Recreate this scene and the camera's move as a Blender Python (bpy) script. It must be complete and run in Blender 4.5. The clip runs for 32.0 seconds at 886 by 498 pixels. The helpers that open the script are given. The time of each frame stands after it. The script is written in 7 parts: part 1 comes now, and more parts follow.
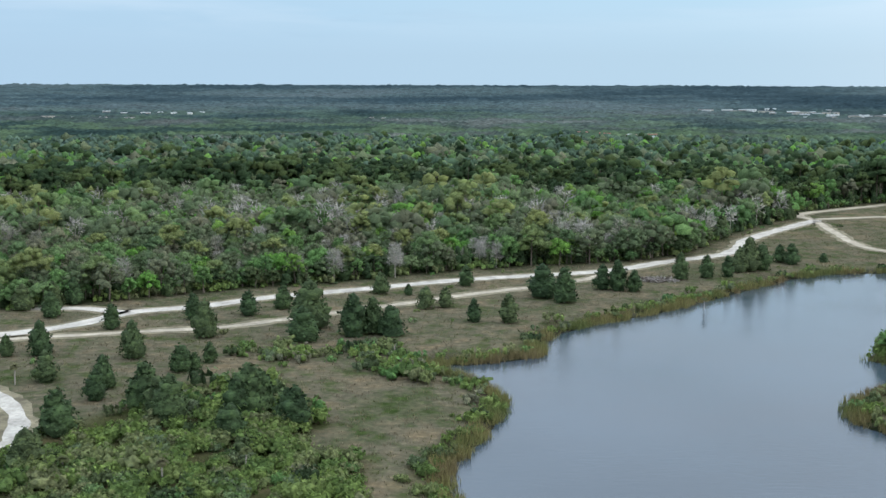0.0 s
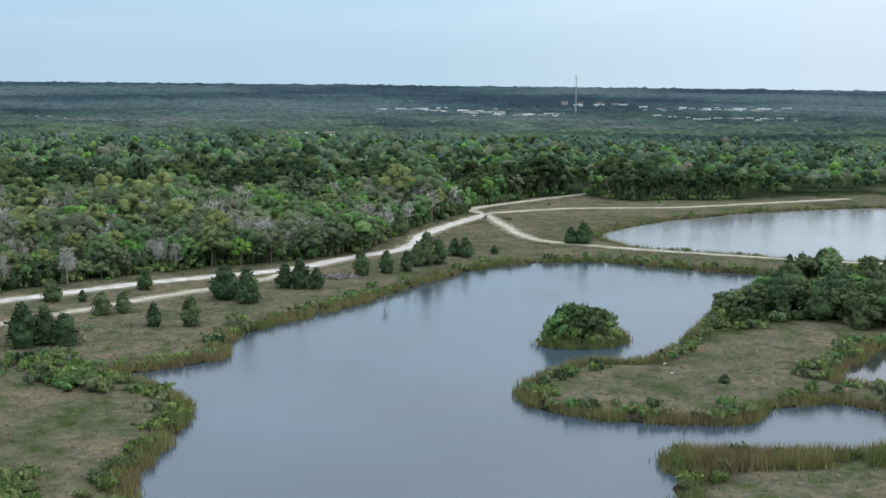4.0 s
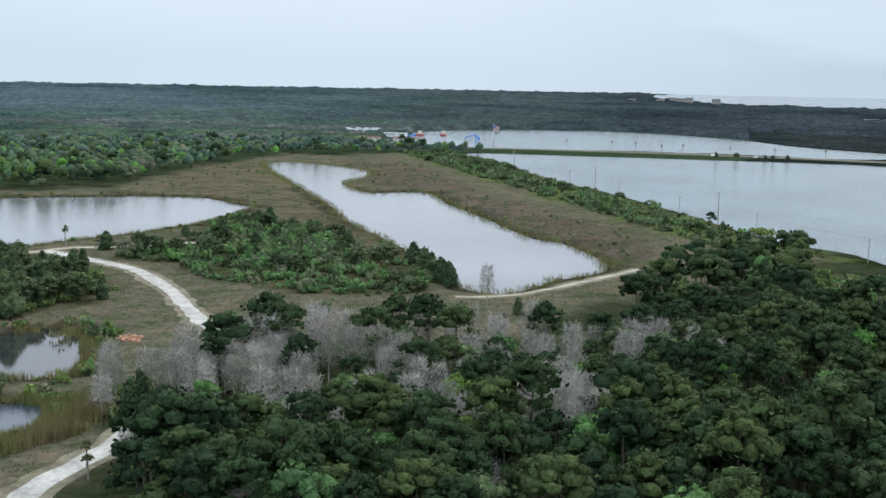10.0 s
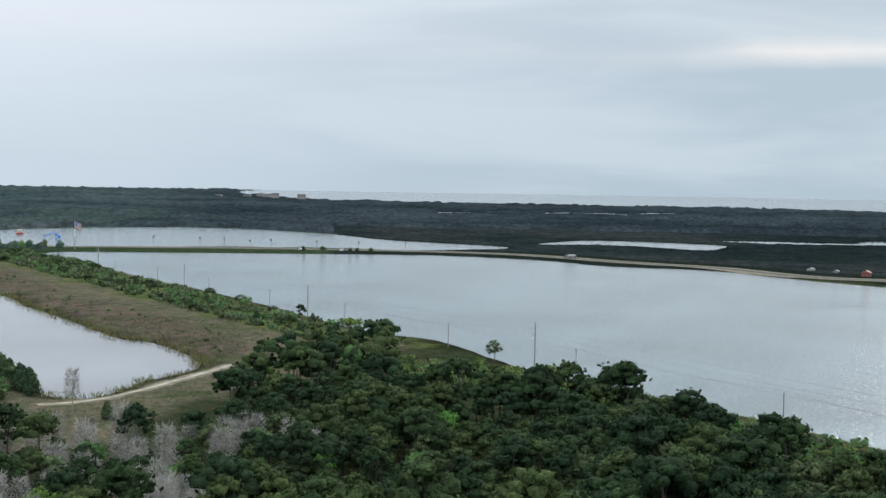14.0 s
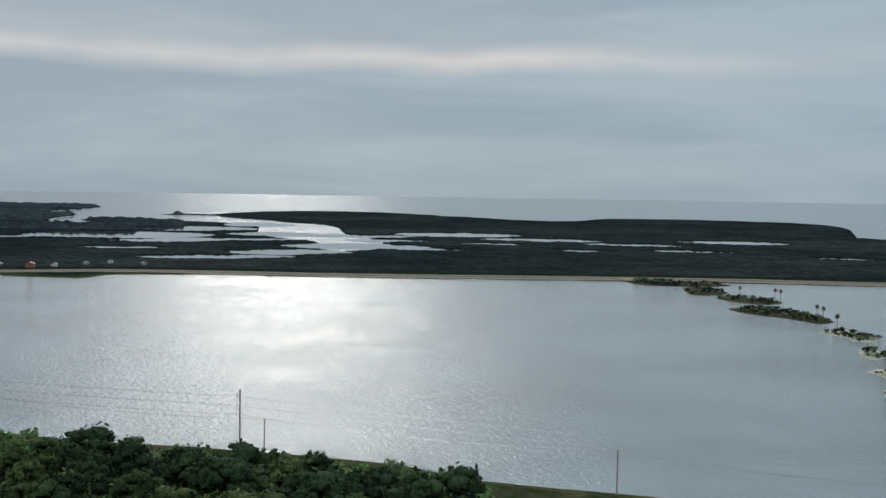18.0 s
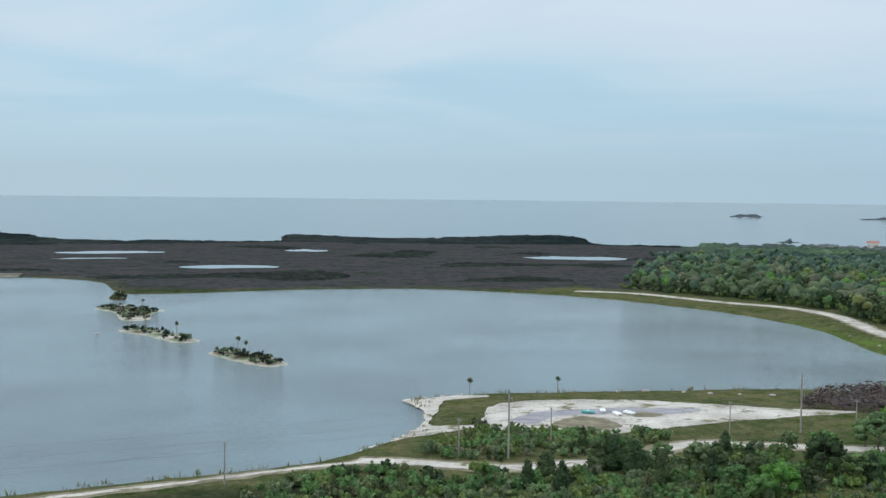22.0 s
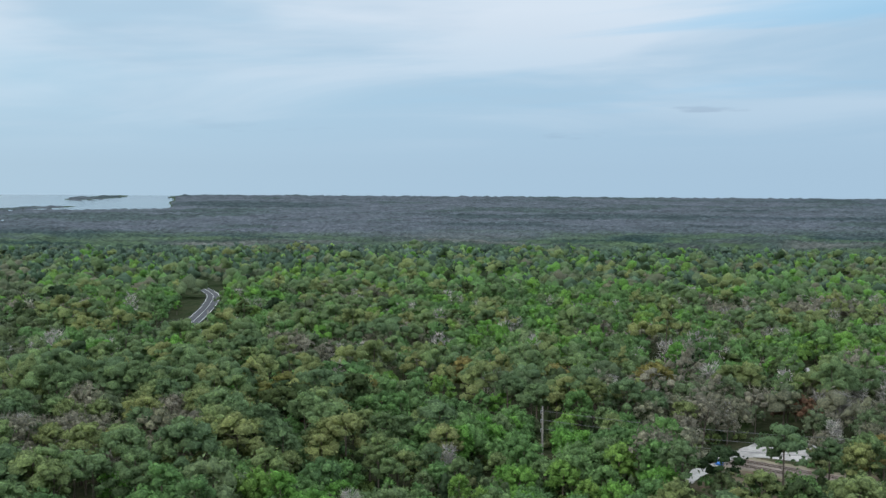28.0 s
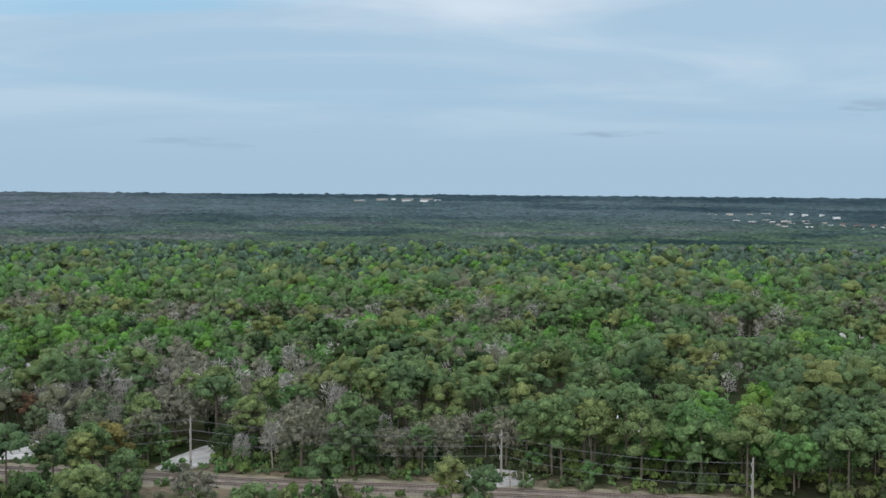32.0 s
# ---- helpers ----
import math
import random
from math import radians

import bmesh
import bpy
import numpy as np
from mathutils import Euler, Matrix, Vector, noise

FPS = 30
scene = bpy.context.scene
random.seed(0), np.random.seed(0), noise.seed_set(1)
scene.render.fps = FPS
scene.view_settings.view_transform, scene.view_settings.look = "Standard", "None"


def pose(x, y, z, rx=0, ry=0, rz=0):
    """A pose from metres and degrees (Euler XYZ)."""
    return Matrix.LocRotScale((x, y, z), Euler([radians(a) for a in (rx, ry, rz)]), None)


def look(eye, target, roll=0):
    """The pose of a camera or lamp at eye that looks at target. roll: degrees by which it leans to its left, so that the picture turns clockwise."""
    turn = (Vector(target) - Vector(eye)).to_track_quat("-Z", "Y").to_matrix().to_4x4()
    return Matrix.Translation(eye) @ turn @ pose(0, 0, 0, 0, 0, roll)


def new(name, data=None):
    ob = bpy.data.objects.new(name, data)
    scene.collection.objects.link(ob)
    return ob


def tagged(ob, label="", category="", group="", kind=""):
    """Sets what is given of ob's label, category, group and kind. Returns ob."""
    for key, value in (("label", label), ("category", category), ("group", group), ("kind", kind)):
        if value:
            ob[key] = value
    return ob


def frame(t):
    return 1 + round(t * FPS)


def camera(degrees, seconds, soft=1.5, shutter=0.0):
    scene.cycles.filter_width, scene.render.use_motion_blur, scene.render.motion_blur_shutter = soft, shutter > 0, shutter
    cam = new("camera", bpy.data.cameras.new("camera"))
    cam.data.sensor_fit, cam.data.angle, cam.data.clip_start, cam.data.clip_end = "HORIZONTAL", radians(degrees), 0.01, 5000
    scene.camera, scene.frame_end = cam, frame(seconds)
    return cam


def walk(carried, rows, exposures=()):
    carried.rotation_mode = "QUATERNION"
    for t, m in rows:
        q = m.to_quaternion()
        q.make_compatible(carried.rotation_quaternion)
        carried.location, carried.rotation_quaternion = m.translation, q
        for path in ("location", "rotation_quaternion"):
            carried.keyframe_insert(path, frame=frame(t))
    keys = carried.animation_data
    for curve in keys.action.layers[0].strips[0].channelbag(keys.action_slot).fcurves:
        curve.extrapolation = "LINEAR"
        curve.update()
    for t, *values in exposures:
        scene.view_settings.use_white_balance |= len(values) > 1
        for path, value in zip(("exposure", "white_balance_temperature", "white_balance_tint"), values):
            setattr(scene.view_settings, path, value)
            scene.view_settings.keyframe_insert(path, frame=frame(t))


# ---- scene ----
cam = camera(41.0, 32.0, soft=1.5)
EYE_H = 70.0
# seconds, tilt, roll, heading; the drone hovers in one place and turns
PATH = [
    (0.0, 81.88, -0.15, 0.00),
    (0.5, 81.88, -0.16, -0.19),
    (1.0, 81.87, -0.18, -0.98),
    (1.5, 81.86, -0.24, -2.21),
    (2.0, 81.85, -0.33, -3.61),
    (2.5, 81.85, -0.43, -5.96),
    (3.0, 81.85, -0.49, -8.52),
    (3.5, 81.89, -0.58, -12.15),
    (5.5, 81.93, -0.68, -25.65),
    (6.0, 81.99, -0.79, -31.18),
    (6.5, 82.02, -0.84, -36.82),
    (7.0, 82.04, -0.86, -39.72),
    (7.5, 82.05, -0.87, -43.53),
    (8.0, 82.06, -0.89, -45.69),
    (8.5, 82.06, -0.94, -47.77),
    (9.0, 82.07, -0.99, -50.55),
    (9.5, 82.08, -1.04, -53.49),
    (10.0, 82.09, -1.05, -57.59),
    (10.5, 82.09, -1.05, -60.21),
    (11.0, 82.14, -1.06, -63.29),
    (11.5, 84.45, -1.06, -65.08),
    (12.0, 86.97, -1.06, -66.29),
    (12.5, 86.98, -1.04, -69.43),
    (13.0, 86.98, -1.02, -72.72),
    (13.5, 87.02, -0.96, -75.22),
    (15.5, 87.08, -0.90, -87.04),
    (16.0, 87.13, -0.87, -92.94),
    (16.5, 87.15, -0.86, -98.49),
    (17.0, 87.17, -0.87, -104.53),
    (17.5, 87.19, -0.87, -110.10),
    (18.0, 87.22, -0.87, -116.25),
    (18.5, 87.24, -0.83, -121.72),
    (19.0, 87.27, -0.78, -129.77),
    (19.5, 87.31, -0.69, -138.48),
    (20.0, 87.33, -0.65, -147.42),
    (20.5, 87.34, -0.61, -155.64),
    (21.0, 87.34, -0.61, -163.13),
    (21.5, 87.34, -0.62, -169.76),
    (22.0, 87.34, -0.62, -177.61),
    (22.5, 87.35, -0.62, -184.34),
    (23.0, 87.35, -0.62, -191.70),
    (23.5, 87.36, -0.61, -195.28),
    (24.0, 87.36, -0.61, -196.74),
    (24.5, 87.32, -0.52, -200.03),
    (26.5, 87.29, -0.43, -213.95),
    (27.0, 87.24, -0.34, -220.46),
    (27.5, 87.23, -0.34, -226.73),
    (28.0, 87.21, -0.34, -232.95),
    (28.5, 87.19, -0.34, -236.67),
    (29.0, 87.17, -0.34, -239.49),
    (29.5, 87.16, -0.34, -243.67),
    (30.0, 87.15, -0.36, -247.34),
    (30.5, 87.14, -0.38, -252.21),
    (31.0, 87.14, -0.40, -256.02),
    (31.5, 87.14, -0.42, -262.36),
    (32.0, 87.14, -0.44, -269.56),
]
walk(cam, [(t, pose(0, 0, EYE_H, rx, ry, rz)) for t, rx, ry, rz in PATH],
     exposures=((0.0, 0.28, 6350, 10), (3.0, 0.28, 6350, 10), (6.0, 0.12, 6300, 10), (9.0, 0.15, 6300, 10), (11.0, 0.15, 6400, 10), (12.0, -0.14, 6480, 10), (13.0, 0.02, 6500, 10),
                (15.0, -0.1, 6500, 10), (16.0, -0.35, 6500, 10), (16.8, -0.6, 6500, 10), (18.2, -0.55, 6520, 10), (19.0, -0.72, 6500, 10), (20.0, -0.3, 6500, 10), (20.8, -0.18, 6450, 10),
                (23.0, 0.05, 6400, 10), (27.0, 0.08, 6420, 10), (32.0, 0.04, 6480, 10)))

# ---------------------------------------------------------------- sky and sun
SUN_AZ, SUN_EL = 108.5, 17.0
a, e = radians(SUN_AZ), radians(SUN_EL)
SUN_DIR = Vector((math.sin(a) * math.cos(e), math.cos(a) * math.cos(e), math.sin(e)))
world = bpy.data.worlds.new("sky")
scene.world = world
world.use_nodes = True


def build_sky():
    nt = world.node_tree
    nt.nodes.clear()
    N, L = nt.nodes.new, nt.links.new

    def math_node(op, a, b):
        m = N("ShaderNodeMath"); m.operation = op
        for k, v in enumerate((a, b)):
            if isinstance(v, (int, float)):
                m.inputs[k].default_value = v
            else:
                L(v, m.inputs[k])
        return m.outputs[0]

    def blend(fac, a, b, kind="MIX"):
        m = N("ShaderNodeMixRGB"); m.blend_type = kind
        for k, v in enumerate((fac, a, b)):
            if isinstance(v, (int, float)):
                m.inputs[k].default_value = v
            elif isinstance(v, tuple):
                m.inputs[k].default_value = (*v, 1)
            else:
                L(v, m.inputs[k])
        return m.outputs[0]

    out, bg = N("ShaderNodeOutputWorld"), N("ShaderNodeBackground")
    tc, sep = N("ShaderNodeTexCoord"), N("ShaderNodeSeparateXYZ")
    L(tc.outputs["Generated"], sep.inputs[0])
    up = math_node("MAXIMUM", sep.outputs[2], 0.02)
    com = N("ShaderNodeCombineXYZ")
    L(sep.outputs[0], com.inputs[0]); L(sep.outputs[1], com.inputs[1]); L(up, com.inputs[2])
    sky = N("ShaderNodeTexSky")
    sky.sky_type, sky.sun_disc = "NISHITA", False
    sky.sun_elevation, sky.sun_rotation = radians(SUN_EL), radians(SUN_AZ)
    sky.air_density, sky.dust_density, sky.ozone_density = 1.0, 1.0, 3.0
    L(com.outputs[0], sky.inputs[0])
    clear = blend(1.0, sky.outputs[0], (0.075, 0.085, 0.10), "MULTIPLY")
    # overcast veil: palest near the horizon, brighter overhead
    gr = N("ShaderNodeValToRGB")
    stops = ((0.0, (0.45, 0.59, 0.66)), (0.03, (0.49, 0.65, 0.73)), (0.08, (0.50, 0.705, 0.795)), (0.2, (0.56, 0.75, 0.84)), (0.45, (1.25, 1.42, 1.5)), (1.0, (2.15, 2.3, 2.38)))
    el = gr.color_ramp.elements
    while len(el) < len(stops):
        el.new(0.5)
    for k, (p, c) in enumerate(stops):
        el[k].position, el[k].color = p, (*c, 1)
    L(up, gr.inputs[0])
    base = blend(0.90, clear, gr.outputs[0])
    # cloud sheets on a flat layer overhead
    zadd = math_node("ADD", up, 0.05)
    cz = N("ShaderNodeCombineXYZ")
    for k in range(3):
        L(zadd, cz.inputs[k])
    dv = N("ShaderNodeVectorMath"); dv.operation = "DIVIDE"
    L(com.outputs[0], dv.inputs[0]); L(cz.outputs[0], dv.inputs[1])

    def sheet(scale, turn, move, detail, lo, hi):
        mp = N("ShaderNodeMapping"); mp.inputs["Scale"].default_value = scale
        mp.inputs["Rotation"].default_value = (0, 0, radians(turn)); mp.inputs["Location"].default_value = move
        L(dv.outputs[0], mp.inputs[0])
        nz = N("ShaderNodeTexNoise"); nz.inputs["Scale"].default_value = 1.0; nz.inputs["Detail"].default_value = detail
        nz.inputs["Roughness"].default_value = 0.5; nz.inputs["Distortion"].default_value = 0.6
        L(mp.outputs[0], nz.inputs["Vector"])
        r = N("ShaderNodeValToRGB")
        r.color_ramp.interpolation = "EASE"
        r.color_ramp.elements[0].position, r.color_ramp.elements[1].position = lo, hi
        L(nz.outputs[0], r.inputs[0])
        return r.outputs[0]

    rise = N("ShaderNodeMapRange")
    rise.inputs["From Min"].default_value, rise.inputs["From Max"].default_value = 0.03, 0.15
    L(sep.outputs[2], rise.inputs[0])
    white = math_node("MULTIPLY", math_node("MULTIPLY", sheet((0.42, 0.30, 0), 20, (3.1, 1.4, 0), 5, 0.40, 0.66), rise.outputs[0]), 0.72)
    grey = math_node("MULTIPLY", math_node("MULTIPLY", sheet((0.30, 0.5, 0), -12, (7.7, 4.2, 0), 4, 0.48, 0.72), rise.outputs[0]), 0.5)
    # the sun-side sky is a greyer sheet of cloud with one bright rift under the hidden sun
    ax = math_node("MULTIPLY", sep.outputs[0], math.sin(radians(SUN_AZ)))
    ay = math_node("MULTIPLY", sep.outputs[1], math.cos(radians(SUN_AZ)))
    side = N("ShaderNodeMapRange"); side.interpolation_type = "SMOOTHSTEP"
    side.inputs["From Min"].default_value, side.inputs["From Max"].default_value = 0.58, 1.0
    L(math_node("ADD", ax, ay), side.inputs[0])
    anti = N("ShaderNodeMapRange"); anti.interpolation_type = "SMOOTHSTEP"
    anti.inputs["From Min"].default_value, anti.inputs["From Max"].default_value = 0.35, -0.9
    L(math_node("ADD", ax, ay), anti.inputs[0])
    low = N("ShaderNodeMapRange")
    low.inputs["From Min"].default_value, low.inputs["From Max"].default_value = 0.45, 0.2
    L(sep.outputs[2], low.inputs[0])
    base = blend(math_node("MULTIPLY", math_node("MULTIPLY", anti.outputs[0], low.outputs[0]), 0.72), base, (0.345, 0.495, 0.625))
    c1 = blend(grey, base, (0.40, 0.52, 0.62))
    c2 = blend(white, c1, (0.74, 0.80, 0.84))
    veil = N("ShaderNodeVectorMath"); veil.operation = "DOT_PRODUCT"
    veil.inputs[1].default_value = (math.sin(radians(68)), math.cos(radians(68)), 0.12)
    L(tc.outputs["Generated"], veil.inputs[0])
    pale = N("ShaderNodeMapRange"); pale.interpolation_type = "SMOOTHSTEP"
    pale.inputs["From Min"].default_value, pale.inputs["From Max"].default_value = 0.55, 0.97
    L(veil.outputs["Value"], pale.inputs[0])
    vr = N("ShaderNodeValToRGB")
    vr.color_ramp.elements[0].color, vr.color_ramp.elements[1].color = (0.60, 0.69, 0.74, 1), (0.84, 0.88, 0.91, 1)
    vr.color_ramp.elements[1].position = 0.14
    L(up, vr.inputs[0])
    c2 = blend(math_node("MULTIPLY", pale.outputs[0], 0.82), c2, vr.outputs[0])
    holes = math_node("MULTIPLY", math_node("MULTIPLY", sheet((0.5, 0.16, 0), 35, (1.3, 8.4, 0), 5, 0.57, 0.68), rise.outputs[0]), 0.65)
    c2 = blend(math_node("MULTIPLY", holes, anti.outputs[0]), c2, (0.30, 0.57, 0.76))
    mp = N("ShaderNodeMapping"); mp.inputs["Scale"].default_value = (2.2, 2.2, 16.0); mp.inputs["Rotation"].default_value = (0.03, 0.02, 0)
    L(tc.outputs["Generated"], mp.inputs[0])
    lump = N("ShaderNodeTexNoise"); lump.inputs["Scale"].default_value = 1.0; lump.inputs["Detail"].default_value = 5
    lump.inputs["Roughness"].default_value = 0.55; lump.inputs["Distortion"].default_value = 0.4
    L(mp.outputs[0], lump.inputs["Vector"])
    lr = N("ShaderNodeValToRGB"); lr.color_ramp.interpolation = "EASE"
    lr.color_ramp.elements[0].position, lr.color_ramp.elements[1].position = 0.38, 0.66
    L(lump.outputs[0], lr.inputs[0])
    shade = blend(lr.outputs[0], (0.39, 0.495, 0.56), (0.565, 0.66, 0.70))
    c3 = blend(math_node("MULTIPLY", side.outputs[0], 0.70), c2, shade)
    rift = N("ShaderNodeValToRGB")
    rs = ((0.0, 0.0), (0.094, 0.0), (0.109, 1.0), (0.123, 0.12), (0.19, 0.1), (0.26, 0.5), (0.34, 1.0), (0.45, 0.0))
    el = rift.color_ramp.elements
    while len(el) < len(rs):
        el.new(0.5)
    for k, (p, v) in enumerate(rs):
        el[k].position, el[k].color = p, (v, v, v, 1)
    wob = N("ShaderNodeTexNoise"); wob.inputs["Scale"].default_value = 5.0; wob.inputs["Detail"].default_value = 4
    L(com.outputs[0], wob.inputs["Vector"])
    L(math_node("ADD", up, math_node("MULTIPLY", math_node("SUBTRACT", wob.outputs[0], 0.5), 0.035)), rift.inputs[0])
    streak = N("ShaderNodeTexNoise"); streak.inputs["Scale"].default_value = 4.0; streak.inputs["Detail"].default_value = 5
    L(tc.outputs["Generated"], streak.inputs["Vector"])
    tight = N("ShaderNodeMapRange"); tight.interpolation_type = "SMOOTHSTEP"
    tight.inputs["From Min"].default_value, tight.inputs["From Max"].default_value = 0.90, 0.985
    tight.inputs["To Min"].default_value = 0.18
    L(math_node("ADD", ax, ay), tight.inputs[0])
    c4 = blend(math_node("MULTIPLY", math_node("MULTIPLY", math_node("MULTIPLY", rift.outputs[0], math_node("ADD", math_node("MULTIPLY", streak.outputs[0], 3.0), -0.55)), math_node("MULTIPLY", side.outputs[0], tight.outputs[0])), 0.98), c3, (0.96, 0.93, 0.87))
    # small dark puffs low over the land side
    mp = N("ShaderNodeMapping"); mp.inputs["Scale"].default_value = (7.0, 7.0, 60.0); mp.inputs["Location"].default_value = (2.3, 0.4, 1.1)
    L(tc.outputs["Generated"], mp.inputs[0])
    pf = N("ShaderNodeTexNoise"); pf.inputs["Scale"].default_value = 1.0; pf.inputs["Detail"].default_value = 4; pf.inputs["Roughness"].default_value = 0.55
    L(mp.outputs[0], pf.inputs["Vector"])
    pr = N("ShaderNodeMapRange"); pr.interpolation_type = "SMOOTHSTEP"
    pr.inputs["From Min"].default_value, pr.inputs["From Max"].default_value = 0.63, 0.72
    L(pf.outputs[0], pr.inputs[0])
    lowband = N("ShaderNodeValToRGB")
    for k, (p, v) in enumerate(((0.03, 0.0), (0.045, 1.0), (0.065, 1.0), (0.085, 0.0))):
        if k > 1:
            lowband.color_ramp.elements.new(p)
        lowband.color_ramp.elements[k].position, lowband.color_ramp.elements[k].color = p, (v, v, v, 1)
    L(sep.outputs[2], lowband.inputs[0])
    c4 = blend(math_node("MULTIPLY", math_node("MULTIPLY", math_node("MULTIPLY", pr.outputs[0], lowband.outputs[0]), math_node("POWER", anti.outputs[0], 4.0)), 0.55), c4, (0.27, 0.36, 0.46))
    # thin bright cloud round the hidden sun, high over the view
    dot = N("ShaderNodeVectorMath"); dot.operation = "DOT_PRODUCT"
    dot.inputs[1].default_value = SUN_DIR
    L(tc.outputs["Generated"], dot.inputs[0])
    near = N("ShaderNodeMapRange"); near.interpolation_type = "SMOOTHSTEP"
    near.inputs["From Min"].default_value, near.inputs["From Max"].default_value = 0.70, 1.0
    L(dot.outputs["Value"], near.inputs[0])
    high = N("ShaderNodeMapRange"); high.interpolation_type = "SMOOTHSTEP"
    high.inputs["From Min"].default_value, high.inputs["From Max"].default_value = 0.17, 0.30
    L(sep.outputs[2], high.inputs[0])
    glow = math_node("MULTIPLY", near.outputs[0], high.outputs[0])
    c4 = blend(glow, c4, (1.5, 1.4, 1.28), "ADD")
    c4 = blend(1.0, c4, (0.985, 1.0, 1.05), "MULTIPLY")
    L(c4, bg.inputs[0]); L(bg.outputs[0], out.inputs[0])
    bg.inputs[1].default_value = 1.0


build_sky()
sun_data = bpy.data.lights.new("sun", "SUN")
sun_data.energy, sun_data.angle, sun_data.color = 0.55, radians(10), (1.0, 0.95, 0.88)
sun = new("sun", sun_data)
sun.matrix_world = look(SUN_DIR * 500, (0, 0, 0))

# ---------------------------------------------------------------- materials


def material(name, rough=0.8, spec=0.3):
    m = bpy.data.materials.new(name)
    m.use_nodes = True
    b = m.node_tree.nodes["Principled BSDF"]
    b.inputs["Roughness"].default_value = rough
    b.inputs["Specular IOR Level"].default_value = spec
    return m, m.node_tree, b


def noise_node(nt, scale, detail=4, rough=0.6, coord="Object", stretch=None):
    tc = nt.nodes.new("ShaderNodeTexCoord")
    n = nt.nodes.new("ShaderNodeTexNoise")
    n.inputs["Scale"].default_value, n.inputs["Detail"].default_value, n.inputs["Roughness"].default_value = scale, detail, rough
    src = tc.outputs[coord]
    if stretch:
        mp = nt.nodes.new("ShaderNodeMapping")
        mp.inputs["Scale"].default_value = stretch
        nt.links.new(src, mp.inputs[0])
        src = mp.outputs[0]
    nt.links.new(src, n.inputs["Vector"])
    return n


def ramp_node(nt, fac, stops):
    r = nt.nodes.new("ShaderNodeValToRGB")
    el = r.color_ramp.elements
    while len(el) < len(stops):
        el.new(0.5)
    for k, (p, c) in enumerate(stops):
        el[k].position, el[k].color = p, (*c, 1)
    nt.links.new(fac, r.inputs[0])
    return r


def bump_node(nt, b, height, strength, dist):
    bp = nt.nodes.new("ShaderNodeBump")
    bp.inputs["Strength"].default_value, bp.inputs["Distance"].default_value = strength, dist
    nt.links.new(height, bp.inputs["Height"])
    nt.links.new(bp.outputs[0], b.inputs["Normal"])


def mul(nt, a, b, fac=1.0):
    m = nt.nodes.new("ShaderNodeMixRGB")
    m.blend_type, m.inputs[0].default_value = "MULTIPLY", fac
    nt.links.new(a, m.inputs[1])
    nt.links.new(b, m.inputs[2])
    return m.outputs[0]


def land_material():
    m, nt, b = material("land_soil_and_grass", 1.0, 0.0)
    at = nt.nodes.new("ShaderNodeAttribute"); at.attribute_name = "tone"
    n1 = noise_node(nt, 0.035, 6, 0.65)
    n2 = noise_node(nt, 0.6, 5, 0.7)
    r1 = ramp_node(nt, n1.outputs[0], ((0.3, (0.55, 0.72, 0.5)), (0.5, (0.95, 0.97, 0.95)), (0.7, (1.22, 1.13, 1.05))))
    r2 = ramp_node(nt, n2.outputs[0], ((0.3, (0.6, 0.62, 0.6)), (0.55, (1, 1, 1)), (0.72, (1.5, 1.45, 1.35))))
    n3 = noise_node(nt, 0.14, 5, 0.7)
    r3 = ramp_node(nt, n3.outputs[0], ((0.36, (0.62, 0.80, 0.50)), (0.5, (1, 1, 1)), (0.66, (1.18, 1.10, 1.02))))
    nt.links.new(mul(nt, mul(nt, mul(nt, at.outputs["Color"], r1.outputs[0]), r2.outputs[0]), r3.outputs[0]), b.inputs["Base Color"])
    bump_node(nt, b, n2.outputs[0], 0.6, 0.5)
    return m


def earth_material(name, c, vary=0.25, s1=0.12, s2=1.2, rough=0.95):
    m, nt, b = material(name, rough, 0.15)
    n1, n2 = noise_node(nt, s1, 5, 0.6), noise_node(nt, s2, 5, 0.7)
    lo, hi = [v * (1 - vary) for v in c], [min(v * (1 + vary), 0.95) for v in c]
    r1 = ramp_node(nt, n1.outputs[0], ((0.3, lo), (0.5, c), (0.7, hi)))
    r2 = ramp_node(nt, n2.outputs[0], ((0.3, (0.75,) * 3), (0.6, (1.08,) * 3)))
    nt.links.new(mul(nt, r1.outputs[0], r2.outputs[0]), b.inputs["Base Color"])
    bump_node(nt, b, n2.outputs[0], 0.5, 0.15)
    return m


def water_material(name, c, rough, wave, size, stretch=(1, 1, 1), ior=1.333, calm=0.75):
    m, nt, b = material(name, rough, 0.5)
    b.inputs["IOR"].default_value = ior
    n1 = noise_node(nt, 0.012, 4, 0.5)
    r1 = ramp_node(nt, n1.outputs[0], ((0.35, [v * 0.8 for v in c]), (0.65, [v * 1.2 for v in c])))
    nt.links.new(r1.outputs[0], b.inputs["Base Color"])
    n2 = noise_node(nt, 1 / size, 6, 0.62, stretch=stretch)
    n3 = noise_node(nt, 0.02, 3, 0.5)
    n3 = ramp_node(nt, n3.outputs[0], ((0.32, (calm,) * 3), (0.68, (1.0,) * 3)))
    mm = nt.nodes.new("ShaderNodeMath"); mm.operation = "MULTIPLY"
    nt.links.new(n2.outputs[0], mm.inputs[0]); nt.links.new(n3.outputs[0], mm.inputs[1])
    bump_node(nt, b, mm.outputs[0], 1.0, wave)
    return m


